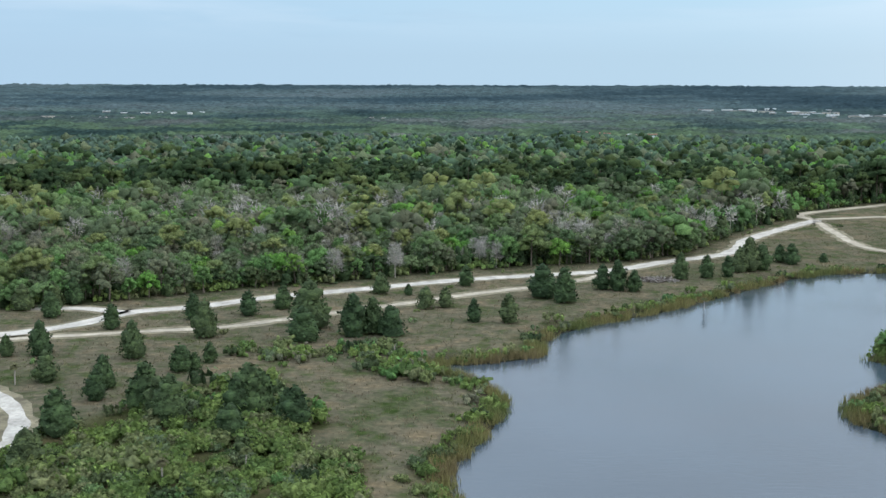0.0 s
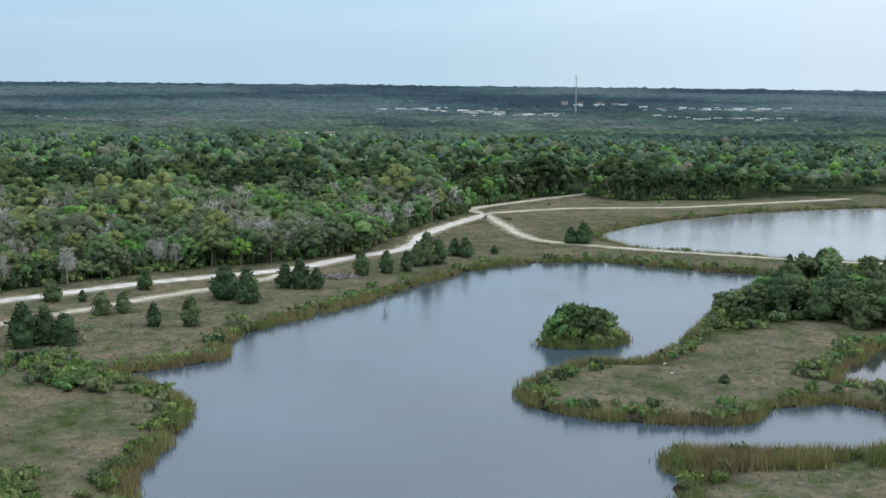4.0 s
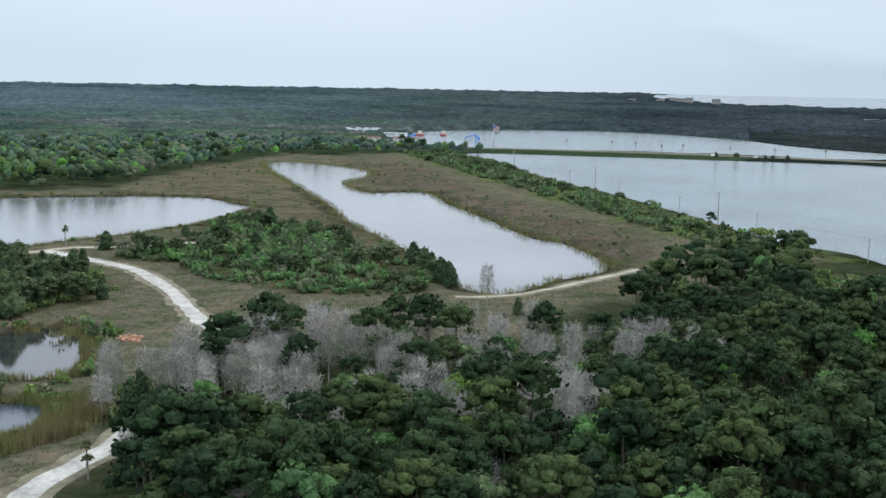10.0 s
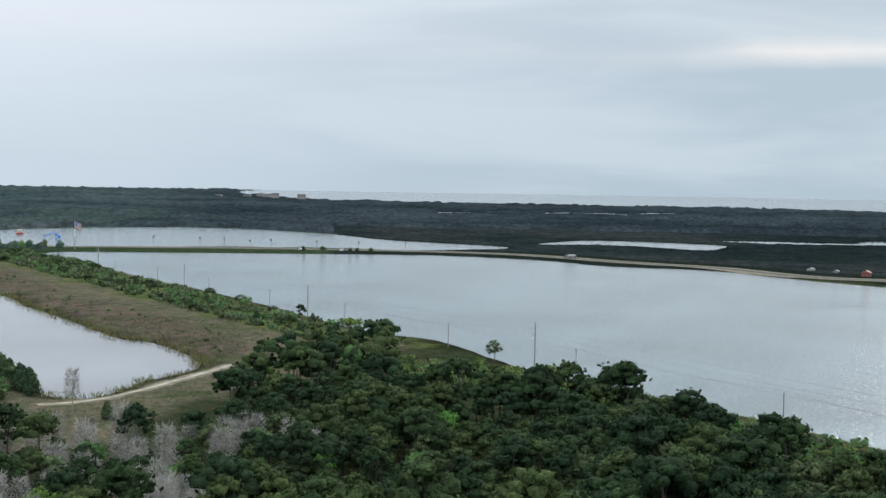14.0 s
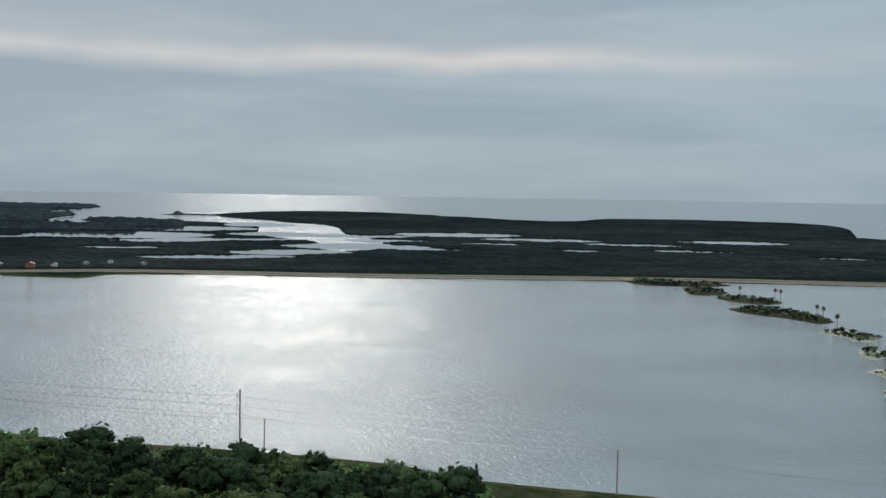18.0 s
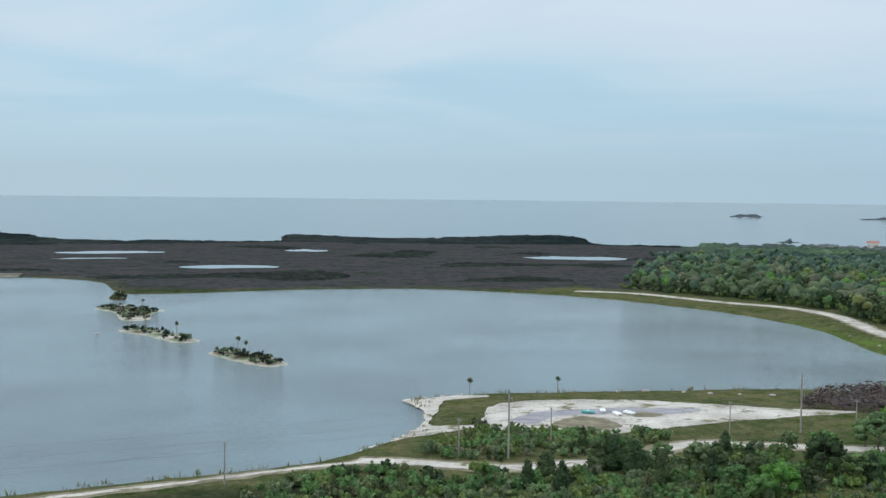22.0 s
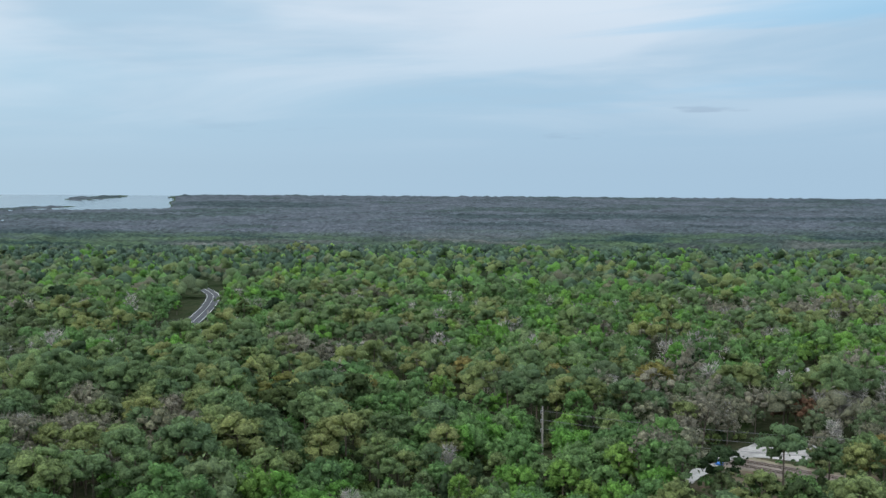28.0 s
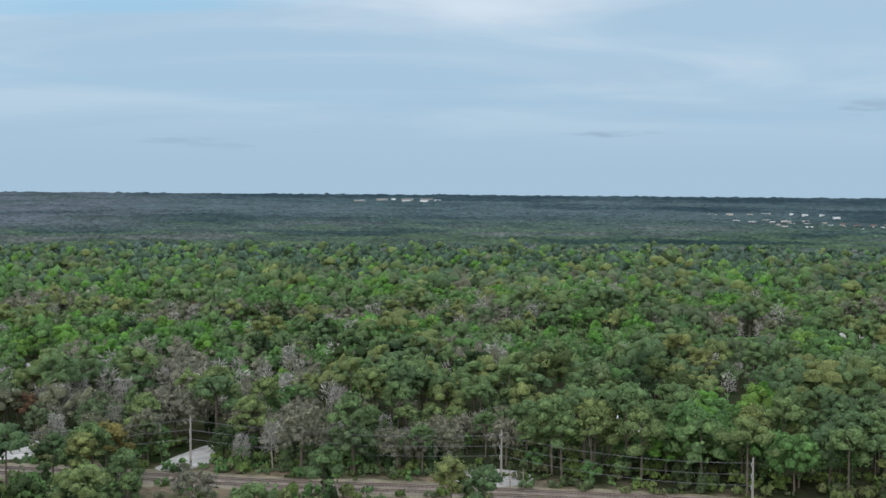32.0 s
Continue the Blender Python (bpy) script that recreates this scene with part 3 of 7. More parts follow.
SAND_PATCHES = [("ground_grass_patch", M_VERGE, [(-20.0, -357.0), (-28.0, -367.0), (-36.0, -364.0), (-39.0, -352.0), (-29.0, -343.0), (-21.0, -347.0)], "brown weeds growing on the sand"), ("ground_grass_patch", M_VERGE, [(-45.0, -375.0), (-52.0, -376.0), (-55.0, -372.0), (-46.0, -367.0)], "brown weeds growing on the sand"),
                ("ground_clay_film", M_CLAY, [(-6.0, -358.0), (-16.0, -374.0), (-39.0, -382.0), (-67.0, -384.0), (-57.0, -374.0), (-38.0, -372.0), (-21.0, -367.0), (-14.0, -354.0)], "grey clay film dried on the sand")]
SCRUB = [(315, 352), (318, 324), (303, 292), (300, 256), (302, 234), (317, 217), (327, 211), (367, 239), (383, 262), (407, 303), (427, 324),
         (449, 377), (440, 402), (400, 380), (372, 362), (345, 362)]
GROVE = [(152, 291), (177, 320), (212, 358), (237, 380), (265, 386), (295, 374), (296, 350), (276, 308), (249, 287), (227, 285), (206, 285), (199, 302), (175, 294)]
SHRUB_W = [(-82, 192), (-84, 222), (-72, 233), (-66, 249), (-52, 263), (-36, 260), (-25, 233), (-26, 218), (-17, 209), (-12, 185), (-40, 170)]
SHRUB_W2 = [(-54, 288), (-53, 305), (-32, 298), (-12, 304), (-9, 292), (-1, 274), (-4, 262), (-13, 268), (-25, 282), (-42, 285)]
DIKE = [(998, 688), (778, 464), (686, 366), (597, 277), (534, 211), (493, 166), (500, 120), (545, 172), (625, 248), (705, 325), (800, 420), (920, 530), (1030, 640)]
MARSH_D = [(846, 645), (844, 558), (675, 402), (581, 292), (466, 181), (425, 192), (479, 235), (541, 311), (648, 424), (639, 458)]
MARSH_C = [(538, 568), (721, 693), (786, 687), (631, 520), (516, 405), (443, 323), (405, 272), (383, 262), (427, 324), (478, 401), (498, 439), (543, 488), (533, 522)]
RAILSIDE = [(-248, -118), (-258, -60), (-256, 0), (-240, 62), (-268, 66), (-288, 0), (-293, -60), (-290, -118)]
VERGE = [(-141, -710), (-174, -649), (-184, -575), (-200, -534), (-218, -507), (-199, -463), (-182, -487), (-174, -541), (-164, -608)]

# ---------------------------------------------------------------- geometry helpers
RNG = np.random.default_rng(7)


def bowl(r):
    """The far ground and sea rise gently to the horizon."""
    return 47.0 * np.clip((np.asarray(r, float) - 1500) / 3350, 0, None) ** 2


def ellipse(cx, cy, a, b, turn, n=14):
    t = np.linspace(0, 2 * math.pi, n, endpoint=False)
    c, s = math.cos(radians(turn)), math.sin(radians(turn))
    x, y = a * np.cos(t), b * np.sin(t)
    return [(cx + c * u - s * v, cy + s * u + c * v) for u, v in zip(x, y)]


def smooth_line(pts, step, closed=True):
    p = np.array(pts, float)
    n = len(p)
    out = []
    for i in range(n if closed else n - 1):
        if closed:
            p0, p1, p2, p3 = p[i - 1], p[i], p[(i + 1) % n], p[(i + 2) % n]
        else:
            p0, p1, p2, p3 = p[max(i - 1, 0)], p[i], p[i + 1], p[min(i + 2, n - 1)]
        k = max(1, int(np.linalg.norm(p2 - p1) / step))
        for t in np.arange(k) / k:
            out.append(0.5 * (2 * p1 + (p2 - p0) * t + (2 * p0 - 5 * p1 + 4 * p2 - p3) * t * t + (3 * p1 - p0 - 3 * p2 + p3) * t ** 3))
    if not closed:
        out.append(p[-1])
    return np.array(out)


def shore(pts, step=2.5, rough=1.0):
    """A natural shoreline: smooth, with small uneven bites."""
    q = smooth_line(pts, step)
    r = np.hypot(q[:, 0], q[:, 1])
    amp = rough * np.clip(r / 300, 0.6, 12)
    for k, (x, y) in enumerate(q):
        s = 1 / (5 * max(1, r[k] / 400))
        q[k] += (noise.noise((x * s, y * s, 1.7)) * amp[k], noise.noise((x * s, y * s, 9.2)) * amp[k])
    return q


def inside(poly, pts):
    poly, pts = np.asarray(poly, float), np.asarray(pts, float)
    x, y = pts[:, 0], pts[:, 1]
    res = np.zeros(len(pts), bool)
    x0, y0 = poly.min(0); x1, y1 = poly.max(0)
    near = np.where((x >= x0) & (x <= x1) & (y >= y0) & (y <= y1))[0]
    if not len(near):
        return res
    xs, ys = x[near], y[near]
    c = np.zeros(len(near), bool)
    a = poly
    b = np.roll(poly, -1, 0)
    for (ax, ay), (bx, by) in zip(a, b):
        if ay == by:
            continue
        hit = ((ay > ys) != (by > ys)) & (xs < (bx - ax) * (ys - ay) / (by - ay) + ax)
        c ^= hit
    res[near] = c
    return res


def near_dist(pts, ref, cap=60.0):
    """Distance to the nearest reference point, up to cap, by a coarse grid."""
    pts, ref = np.asarray(pts, float), np.asarray(ref, float)
    d = np.full(len(pts), cap)
    key = np.floor(pts / cap).astype(int)
    rk = np.floor(ref / cap).astype(int)
    cells = {}
    for i, k in enumerate(map(tuple, rk)):
        cells.setdefault(k, []).append(i)
    groups = {}
    for i, k in enumerate(map(tuple, key)):
        groups.setdefault(k, []).append(i)
    for (kx, ky), idx in groups.items():
        cand = [j for u in (-1, 0, 1) for v in (-1, 0, 1) for j in cells.get((kx + u, ky + v), ())]
        if cand:
            q, p = ref[cand], pts[idx]
            for s in range(0, len(p), 500):
                dd = np.sqrt(((p[s:s + 500, None] - q[None]) ** 2).sum(2)).min(1)
                d[idx[s:s + 500]] = np.minimum(dd, cap)
    return d


def mesh_from(name, verts, faces, mats, smooth=False, index=None):
    """A mesh out of numpy arrays; faces: one array of triangles or quads."""
    me = bpy.data.meshes.new(name)
    verts, faces = np.asarray(verts, np.float32), np.asarray(faces, np.int32)
    n, k = faces.shape
    me.vertices.add(len(verts)); me.vertices.foreach_set("co", verts.ravel())
    me.loops.add(n * k); me.loops.foreach_set("vertex_index", faces.ravel())
    me.polygons.add(n)
    me.polygons.foreach_set("loop_start", np.arange(0, n * k, k, dtype=np.int32))
    for m in mats:
        me.materials.append(m)
    if index is not None:
        me.polygons.foreach_set("material_index", np.asarray(index, np.int32))
    me.polygons.foreach_set("use_smooth", np.full(n, smooth))
    me.update(calc_edges=True)
    return me


def set_tint(me, values, name="tint"):
    at = me.attributes.new(name, "FLOAT", "POINT")
    at.data.foreach_set("value", np.asarray(values, np.float32))


# ---------------------------------------------------------------- water and land, one sheet
from mathutils.geometry import delaunay_2d_cdt

SH = {"main_lake": shore(LAKE_A, 2.2), "small_pond": shore(POND_B, 2.0, 0.7), "north_lake": shore(LAKE_C, 4),
      "long_pond": shore(LAKE_D, 4), "great_lake": shore(LAKE_E + LAKE_E2, 5), "far_lake": shore(LAKE_F, 12, 0.6),
      "far_pond": shore(POND_G, 12, 0.6), "sea": shore(COAST + COAST2, 24, 3.2)}
for k, (az, r, w, d) in enumerate(SLIVERS):
    if 99 < az < 132:
        w, d = w * 1.15, d * 2.0 + 8
    q = ellipse(r * math.sin(radians(az)), r * math.cos(radians(az)), w, d, -az + 0, 16)
    SH["marsh_pool_%d" % k] = shore(q, 8, 1.6)
ISLE_LINES = [shore(i, 3, 0.9) for i in ISLES] + [shore(ellipse(*ISLET), 3, 1.4)] + [shore(ellipse(*i), 14, 1.2) for i in SEA_ISLES]
W_MAT = {"main_lake": M_LAKE, "small_pond": M_POND, "north_lake": M_STILL, "long_pond": M_STILL, "great_lake": M_MILKY,
         "far_lake": M_MILKY, "far_pond": M_MILKY, "sea": M_SEA}
ROAD_LINES = {n: smooth_line(p, 2.2 if n not in ("causeway_road",) else 15, False) for n, m, w, p in ROADS}
ALL_SHORE = np.concatenate(list(SH.values()) + ISLE_LINES)
SHORE_NEAR = ALL_SHORE[np.hypot(ALL_SHORE[:, 0], ALL_SHORE[:, 1]) < 2400]


def is_water(pts, which=False):
    pts = np.asarray(pts, float)
    w = np.full(len(pts), -1)
    for k, q in enumerate(SH.values()):
        w[inside(q, pts)] = k
    for q in ISLE_LINES:
        w[inside(q, pts)] = -1
    return w if which else w >= 0


def land_z(pts):
    pts = np.asarray(pts, float)
    d = near_dist(pts, SHORE_NEAR, 60)
    r = np.hypot(pts[:, 0], pts[:, 1])
    return bowl(r) + 1.25 * (1 - np.exp(-d / 4.0))


def patch(p, s, seed):
    return np.array([noise.noise((x / s, y / s, seed)) for x, y in p])


LITTER = (0.040, 0.045, 0.026)
ZONES = [(OPEN_N, (0.110, 0.099, 0.072)), (OPEN_S, (0.085, 0.088, 0.045)), (MARSH_D, (0.100, 0.081, 0.066)), (MARSH_C, (0.110, 0.092, 0.066)),
         (SCRUB, (0.06, 0.06, 0.032)), (GROVE, (0.06, 0.06, 0.032)), (DIKE, (0.095, 0.112, 0.045)), (SHRUB_W, (0.07, 0.065, 0.035)),
         (VERGE, (0.09, 0.135, 0.035)), (RAILSIDE, (0.135, 0.108, 0.082)), (MEADOW, (0.085, 0.098, 0.036))]


def tone_of(pts):
    pts = np.asarray(pts, float)
    r = np.hypot(pts[:, 0], pts[:, 1])
    az = np.degrees(np.arctan2(pts[:, 0], pts[:, 1])) % 360
    c = np.tile(np.array(LITTER), (len(pts), 1))
    far = np.clip((r - 500) / 700, 0, 1)[:, None]
    c = c * (1 - far) + np.array((0.036, 0.052, 0.030)) * far
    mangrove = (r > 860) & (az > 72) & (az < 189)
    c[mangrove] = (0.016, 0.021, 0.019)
    # far ground paled with the haze painted into its woods
    woods = (r > 1500) & ~mangrove
    c[woods] = (0.062, 0.083, 0.068)
    brown = mangrove & (az > 145 + 8 * patch(pts, 170, 1.3)) & (r < 1640 + 120 * patch(pts, 300, 4.3))
    c[brown] = (0.052, 0.050, 0.056)
    c[(az > 180) & (az < 214) & (r > 240) & (r < 435)] = (0.080, 0.096, 0.045)
    for poly, col in ZONES:
        c[inside(poly, pts)] = col
    d = near_dist(pts, SHORE_NEAR, 12)
    edge = (r < 1000) & (d < 6)
    c[edge] = c[edge] * 0.45 + np.array((0.085, 0.088, 0.042)) * 0.55
    # near-black waterline strip painted for the shade and reflection under the banks
    waterline_shade = (r < 800) & (d < 1.4) & (pts[:, 1] > 0)
    c[waterline_shade] = (0.018, 0.019, 0.013)
    for k, q in enumerate(ISLE_LINES[:len(ISLES) + 1]):
        near = near_dist(pts, q, 5)
        c[inside(q, pts) | (near < 0.5)] = (0.062, 0.054, 0.036)
        if k in (4, 5, 6, 8, 9, 10):
            c[near < 0.5] = (0.40, 0.38, 0.34)
    return c


def build_ground():
    pts, edges = [], []

    def add_loop(q):
        s = len(pts)
        pts.extend(map(tuple, q))
        n = len(q)
        edges.extend((s + i, s + (i + 1) % n) for i in range(n))

    for q in list(SH.values()) + ISLE_LINES:
        q = q[np.hypot(q[:, 0], q[:, 1]) < 8000]
        add_loop(q)
    t = np.linspace(0, 2 * math.pi, 360, endpoint=False)
    add_loop(np.stack([4850 * np.sin(t), 4850 * np.cos(t)], 1))
    inner = []
    r = 20.0
    while r < 4800:
        dr = max(6.0, r * 0.028)
        n = int(2 * math.pi * r / max(7.0, r * 0.02))
        a = np.arange(n) / n * 2 * math.pi + RNG.random() * 3
        rr = r + (RNG.random(n) - 0.5) * dr * 0.7
        inner.append(np.stack([rr * np.sin(a), rr * np.cos(a)], 1))
        r += dr
    inner = np.concatenate(inner)
    keep = near_dist(inner, ALL_SHORE, 6) > 2.0
    pts.extend(map(tuple, inner[keep]))
    vs, es, fs, *_ = delaunay_2d_cdt([Vector(p) for p in pts], edges, [], 0, 1e-4)
    v = np.array([(p.x, p.y) for p in vs])
    f = np.array([q for q in fs if len(q) == 3])
    cen = v[f].mean(1)
    ok = np.hypot(cen[:, 0], cen[:, 1]) < 4850
    f, cen = f[ok], cen[ok]
    w = is_water(cen, True)
    # wind the faces upward
    a, b, c = v[f[:, 0]], v[f[:, 1]], v[f[:, 2]]
    flip = ((b - a)[:, 0] * (c - a)[:, 1] - (b - a)[:, 1] * (c - a)[:, 0]) < 0
    f[flip] = f[flip][:, ::-1]

    def part_mesh(name, mask, zs, mats):
        g = f[mask]
        used, inv = np.unique(g.ravel(), return_inverse=True)
        co = np.column_stack([v[used], zs[used]])
        me = mesh_from(name, co, inv.reshape(-1, 3), mats, True)
        return me, v[used]

    zl = land_z(v)
    me, xy = part_mesh("ground", w < 0, zl, [M_LAND])
    at = me.attributes.new("tone", "FLOAT_COLOR", "POINT")
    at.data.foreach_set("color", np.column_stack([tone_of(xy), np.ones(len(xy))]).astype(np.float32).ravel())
    tagged(new("ground", me), "flat sandy ground with dry grass, marsh and leaf litter", "ground", kind="structure")
    zw = bowl(np.hypot(v[:, 0], v[:, 1]))
    names = {"main_lake": "dark lake with a wind-rippled surface", "small_pond": "small still black pond ringed by reeds",
             "north_lake": "pale lake reflecting the overcast sky", "long_pond": "long narrow pond between brown marshes",
             "great_lake": "wide milky blue-grey lake with ripples", "far_lake": "far lake behind the causeway",
             "far_pond": "far pale pond in dark woods", "sea": "grey-blue sea reaching the horizon"}
    for k, n in enumerate(SH):
        if not (w == k).any():
            continue
        me, _ = part_mesh(n, w == k, zw, [W_MAT.get(n, M_POND)])
        label = names.get(n, "narrow pool of pale water in the marsh")
        tagged(new("water_" + n.replace("_pool", ""), me), label, "water", kind="structure")


build_ground()


def ribbon(name, mat, width, line, lift=0.07, label="", cat="road", uneven=0.9):
    d = np.gradient(line, axis=0)
    nrm = np.stack([-d[:, 1], d[:, 0]], 1) / np.linalg.norm(d, axis=1)[:, None]
    cols = []
    for k, u in enumerate((-0.5, -0.2, 0.2, 0.5)):
        j = np.array([noise.noise((x * 0.15, y * 0.15, k * 7.3)) for x, y in line]) * uneven + np.array([noise.noise((x * 0.6, y * 0.6, k * 3.1)) for x, y in line]) * uneven * 0.3 if k in (0, 3) else 0
        cols.append(line + nrm * (u * width + j)[:, None] if k in (0, 3) else line + nrm * u * width)
    v = np.concatenate(cols)
    z = land_z(v) + lift
    n = len(line)
    f = [(c * n + i, (c + 1) * n + i, (c + 1) * n + i + 1, c * n + i + 1) for c in range(3) for i in range(n - 1)]
    f = np.array(f)[:, ::-1]
    ob = new(name, mesh_from(name, np.column_stack([v, z]), f, [mat], True))
    return tagged(ob, label, cat, kind="structure")


ROAD_LABEL = {"shell_road": "pale crushed-shell road along the woods", "bank_road": "winding pale crushed-shell road",
              "highway": "two-lane asphalt road with white edge lines", "causeway_road": "asphalt causeway road across the water",
              "lake_road": "bright white sand road along the lake", "sand_road": "white sand road behind bushes",
              "rail_bed": "brown gravel bed of the railway"}
ribbon("verge", M_VERGE, 30, ROAD_LINES["causeway_road"], 0.05, "pale sandy shoulders of the causeway", "verge", 2.0)
for n, m, w, p in ROADS:
    if m is not M_ASPHALT:
        ribbon("verge", M_VERGE, w + 4.5, ROAD_LINES[n], 0.035, "worn grass and sand beside the track", "verge", 2.2)
    ribbon("road_" + n, m, w, ROAD_LINES[n], label=ROAD_LABEL.get(n, "narrow sandy wheel track through dry grass"))


def pad(name, mat, pts, lift, label):
    q = shore(pts, 2.0, 1.2)
    inner = np.array([(x, y) for x in np.arange(q[:, 0].min(), q[:, 0].max(), 4) for y in np.arange(q[:, 1].min(), q[:, 1].max(), 4)])
    inner = inner[inside(q, inner)] if len(inner) else inner
    n = len(q)
    allp = list(map(tuple, q)) + list(map(tuple, inner))
    vs, es, fs, *_ = delaunay_2d_cdt([Vector(p) for p in allp], [(i, (i + 1) % n) for i in range(n)], [], 1, 1e-4)
    v = np.array([(p.x, p.y) for p in vs])
    f = np.array([g for g in fs if len(g) == 3])
    a, b, c = v[f[:, 0]], v[f[:, 1]], v[f[:, 2]]
    flip = ((b - a)[:, 0] * (c - a)[:, 1] - (b - a)[:, 1] * (c - a)[:, 0]) < 0
    f[flip] = f[flip][:, ::-1]
    return tagged(new(name, mesh_from(name, np.column_stack([v, land_z(v) + lift]), f, [mat], True)), label, "ground", kind="structure")


for n, m, p in PADS:
    pad("ground_" + n, m, p, 0.06, "bare white sand with grey patches")
for n, m, p, words in SAND_PATCHES:
    pad(n, m, p, 0.10 if m is M_CLAY else 0.14, words)
for c in CLEARINGS:
    pad("ground_clearing", M_YARD, ellipse(*c, n=10), 0.05, "sandy yard among the trees")

for y in YARDS:
    pad("ground_clearing", M_YARD, y, 0.05, "sandy yard among the trees")

# ---------------------------------------------------------------- plants
ICO = {}


def ico():
    if not ICO:
        bm = bmesh.new()
        bmesh.ops.create_icosphere(bm, subdivisions=1, radius=1)
        ICO["unit"] = (np.array([v.co[:] for v in bm.verts]), np.array([[v.index for v in f.verts] for f in bm.faces]))
        bm.free()
    return ICO["unit"]


def cards(rng, pos, nrm, size, aspect=1.0):
    """Leaf clumps: small bent four-cornered cards, near tangent to the crown."""
    n = len(pos)
    nn = nrm + rng.normal(0, 0.75, (n, 3))
    nn /= np.linalg.norm(nn, axis=1)[:, None]
    t = np.cross(nn, rng.normal(0, 1, (n, 3)))
    t /= np.linalg.norm(t, axis=1)[:, None]
    b = np.cross(nn, t)
    s = size * rng.uniform(0.6, 1.35, (n, 1))
    q = np.stack([pos + t * s * aspect, pos + b * s * rng.uniform(0.5, 1, (n, 1)), pos - t * s * aspect * rng.uniform(0.6, 1, (n, 1)),
                  pos - b * s * rng.uniform(0.5, 1, (n, 1)) - nn * s * 0.4], 1)
    v = q.reshape(-1, 3)
    i = np.arange(n) * 4
    f = np.concatenate([np.stack([i, i + 1, i + 2], 1), np.stack([i, i + 2, i + 3], 1)])
    return v, f


def lobed(rng, lobes, n_cards, size, core=0.86, aspect=1.0, cut=0.5, reach=1.28):
    """A crown out of overlapping lobes (cx, cy, cz, rx, ry, rz): uneven cores and leaf cards over them."""
    lobes = np.array(lobes, float)
    V, F = [], []
    base = 0
    iv, jf = ico()
    for l in lobes:
        w = iv * (1 + rng.normal(0, 0.2, (len(iv), 1)))
        keep = iv[jf].mean(1)[:, 2] > -cut
        V.append(w * l[3:] * core + l[:3]); F.append(jf[keep] + base); base += len(iv)
    if n_cards:
        area = (lobes[:, 3] * lobes[:, 5])
        pick = rng.choice(len(lobes), n_cards * 2, p=area / area.sum())
        d = rng.normal(0, 1, (n_cards * 2, 3)); d[:, 2] = d[:, 2] * 0.9 + 0.25
        d /= np.linalg.norm(d, axis=1)[:, None]
        l = lobes[pick]
        pos = l[:, :3] + d * l[:, 3:] * rng.uniform(0.82, reach, (len(d), 1))
        keep = np.ones(len(pos), bool)
        for m in lobes:
            keep &= (((pos - m[:3]) / m[3:]) ** 2).sum(1) > 0.5
        pos, d = pos[keep][:n_cards], (d / l[:, 3:])[keep][:n_cards]
        d /= np.linalg.norm(d, axis=1)[:, None]
        v, f = cards(rng, pos, d, size, aspect)
        V.append(v); F.append(f + base)
    return np.concatenate(V), np.concatenate(F)


def twigs(rng, n, h0, h1, rad, length, width):
    """Bare spreading branches: thin tapered blades fanning up and out."""
    V, F = [], []
    a = rng.uniform(0, 2 * math.pi, n)
    z = rng.uniform(h0, h1, n)
    rr = rad * np.sqrt(rng.random(n)) * (1 - 0.45 * (z - h0) / (h1 - h0))
    p0 = np.stack([rr * 0.85 * np.cos(a), rr * 0.85 * np.sin(a), z], 1)
    d = np.stack([np.cos(a) * 0.7, np.sin(a) * 0.7, rng.uniform(0.1, 1.2, n)], 1) + rng.normal(0, 0.55, (n, 3))
    d /= np.linalg.norm(d, axis=1)[:, None]
    s = np.cross(d, rng.normal(0, 1, (n, 3))); s /= np.linalg.norm(s, axis=1)[:, None]
    L = length * rng.uniform(0.6, 1.3, (n, 1))
    v = np.stack([p0 - s * width, p0 + s * width, p0 + d * L], 1).reshape(-1, 3)
    i = np.arange(n) * 3
    return v, np.stack([i, i + 1, i + 2], 1)


def stem(rng, h, r0, r1, sides=5, lean=0.3, z0=-0.3, limbs=0, spread=2.5):
    V, F = [], []

    def tube(p0, p1, a, b):
        base = sum(len(x) for x in V)
        p0, p1 = np.array(p0), np.array(p1)
        d = (p1 - p0) / np.linalg.norm(p1 - p0)
        u = np.cross(d, (0.3, 0.9, 0.2)); u /= np.linalg.norm(u)
        w = np.cross(d, u)
        t = np.arange(sides) / sides * 2 * math.pi
        ring = np.cos(t)[:, None] * u + np.sin(t)[:, None] * w
        V.append(np.concatenate([p0 + ring * a, p1 + ring * b]))
        k = np.arange(sides); k2 = (k + 1) % sides
        F.append(np.concatenate([np.stack([k, k2, k2 + sides], 1), np.stack([k, k2 + sides, k + sides], 1)]) + base)

    top = (rng.normal(0, lean), rng.normal(0, lean), h)
    mid = (top[0] * 0.3, top[1] * 0.6, h * 0.5)
    tube((0, 0, z0), mid, r0, (r0 + r1) / 2)
    tube(mid, top, (r0 + r1) / 2, r1)
    for _ in range(limbs):
        a, z = rng.uniform(0, 2 * math.pi), h * rng.uniform(0.5, 0.85)
        tube((mid[0], mid[1], z), (spread * math.cos(a), spread * math.sin(a), z + rng.uniform(1.0, 3.0)), r1 * 0.9, r1 * 0.4)
    return np.concatenate(V), np.concatenate(F)


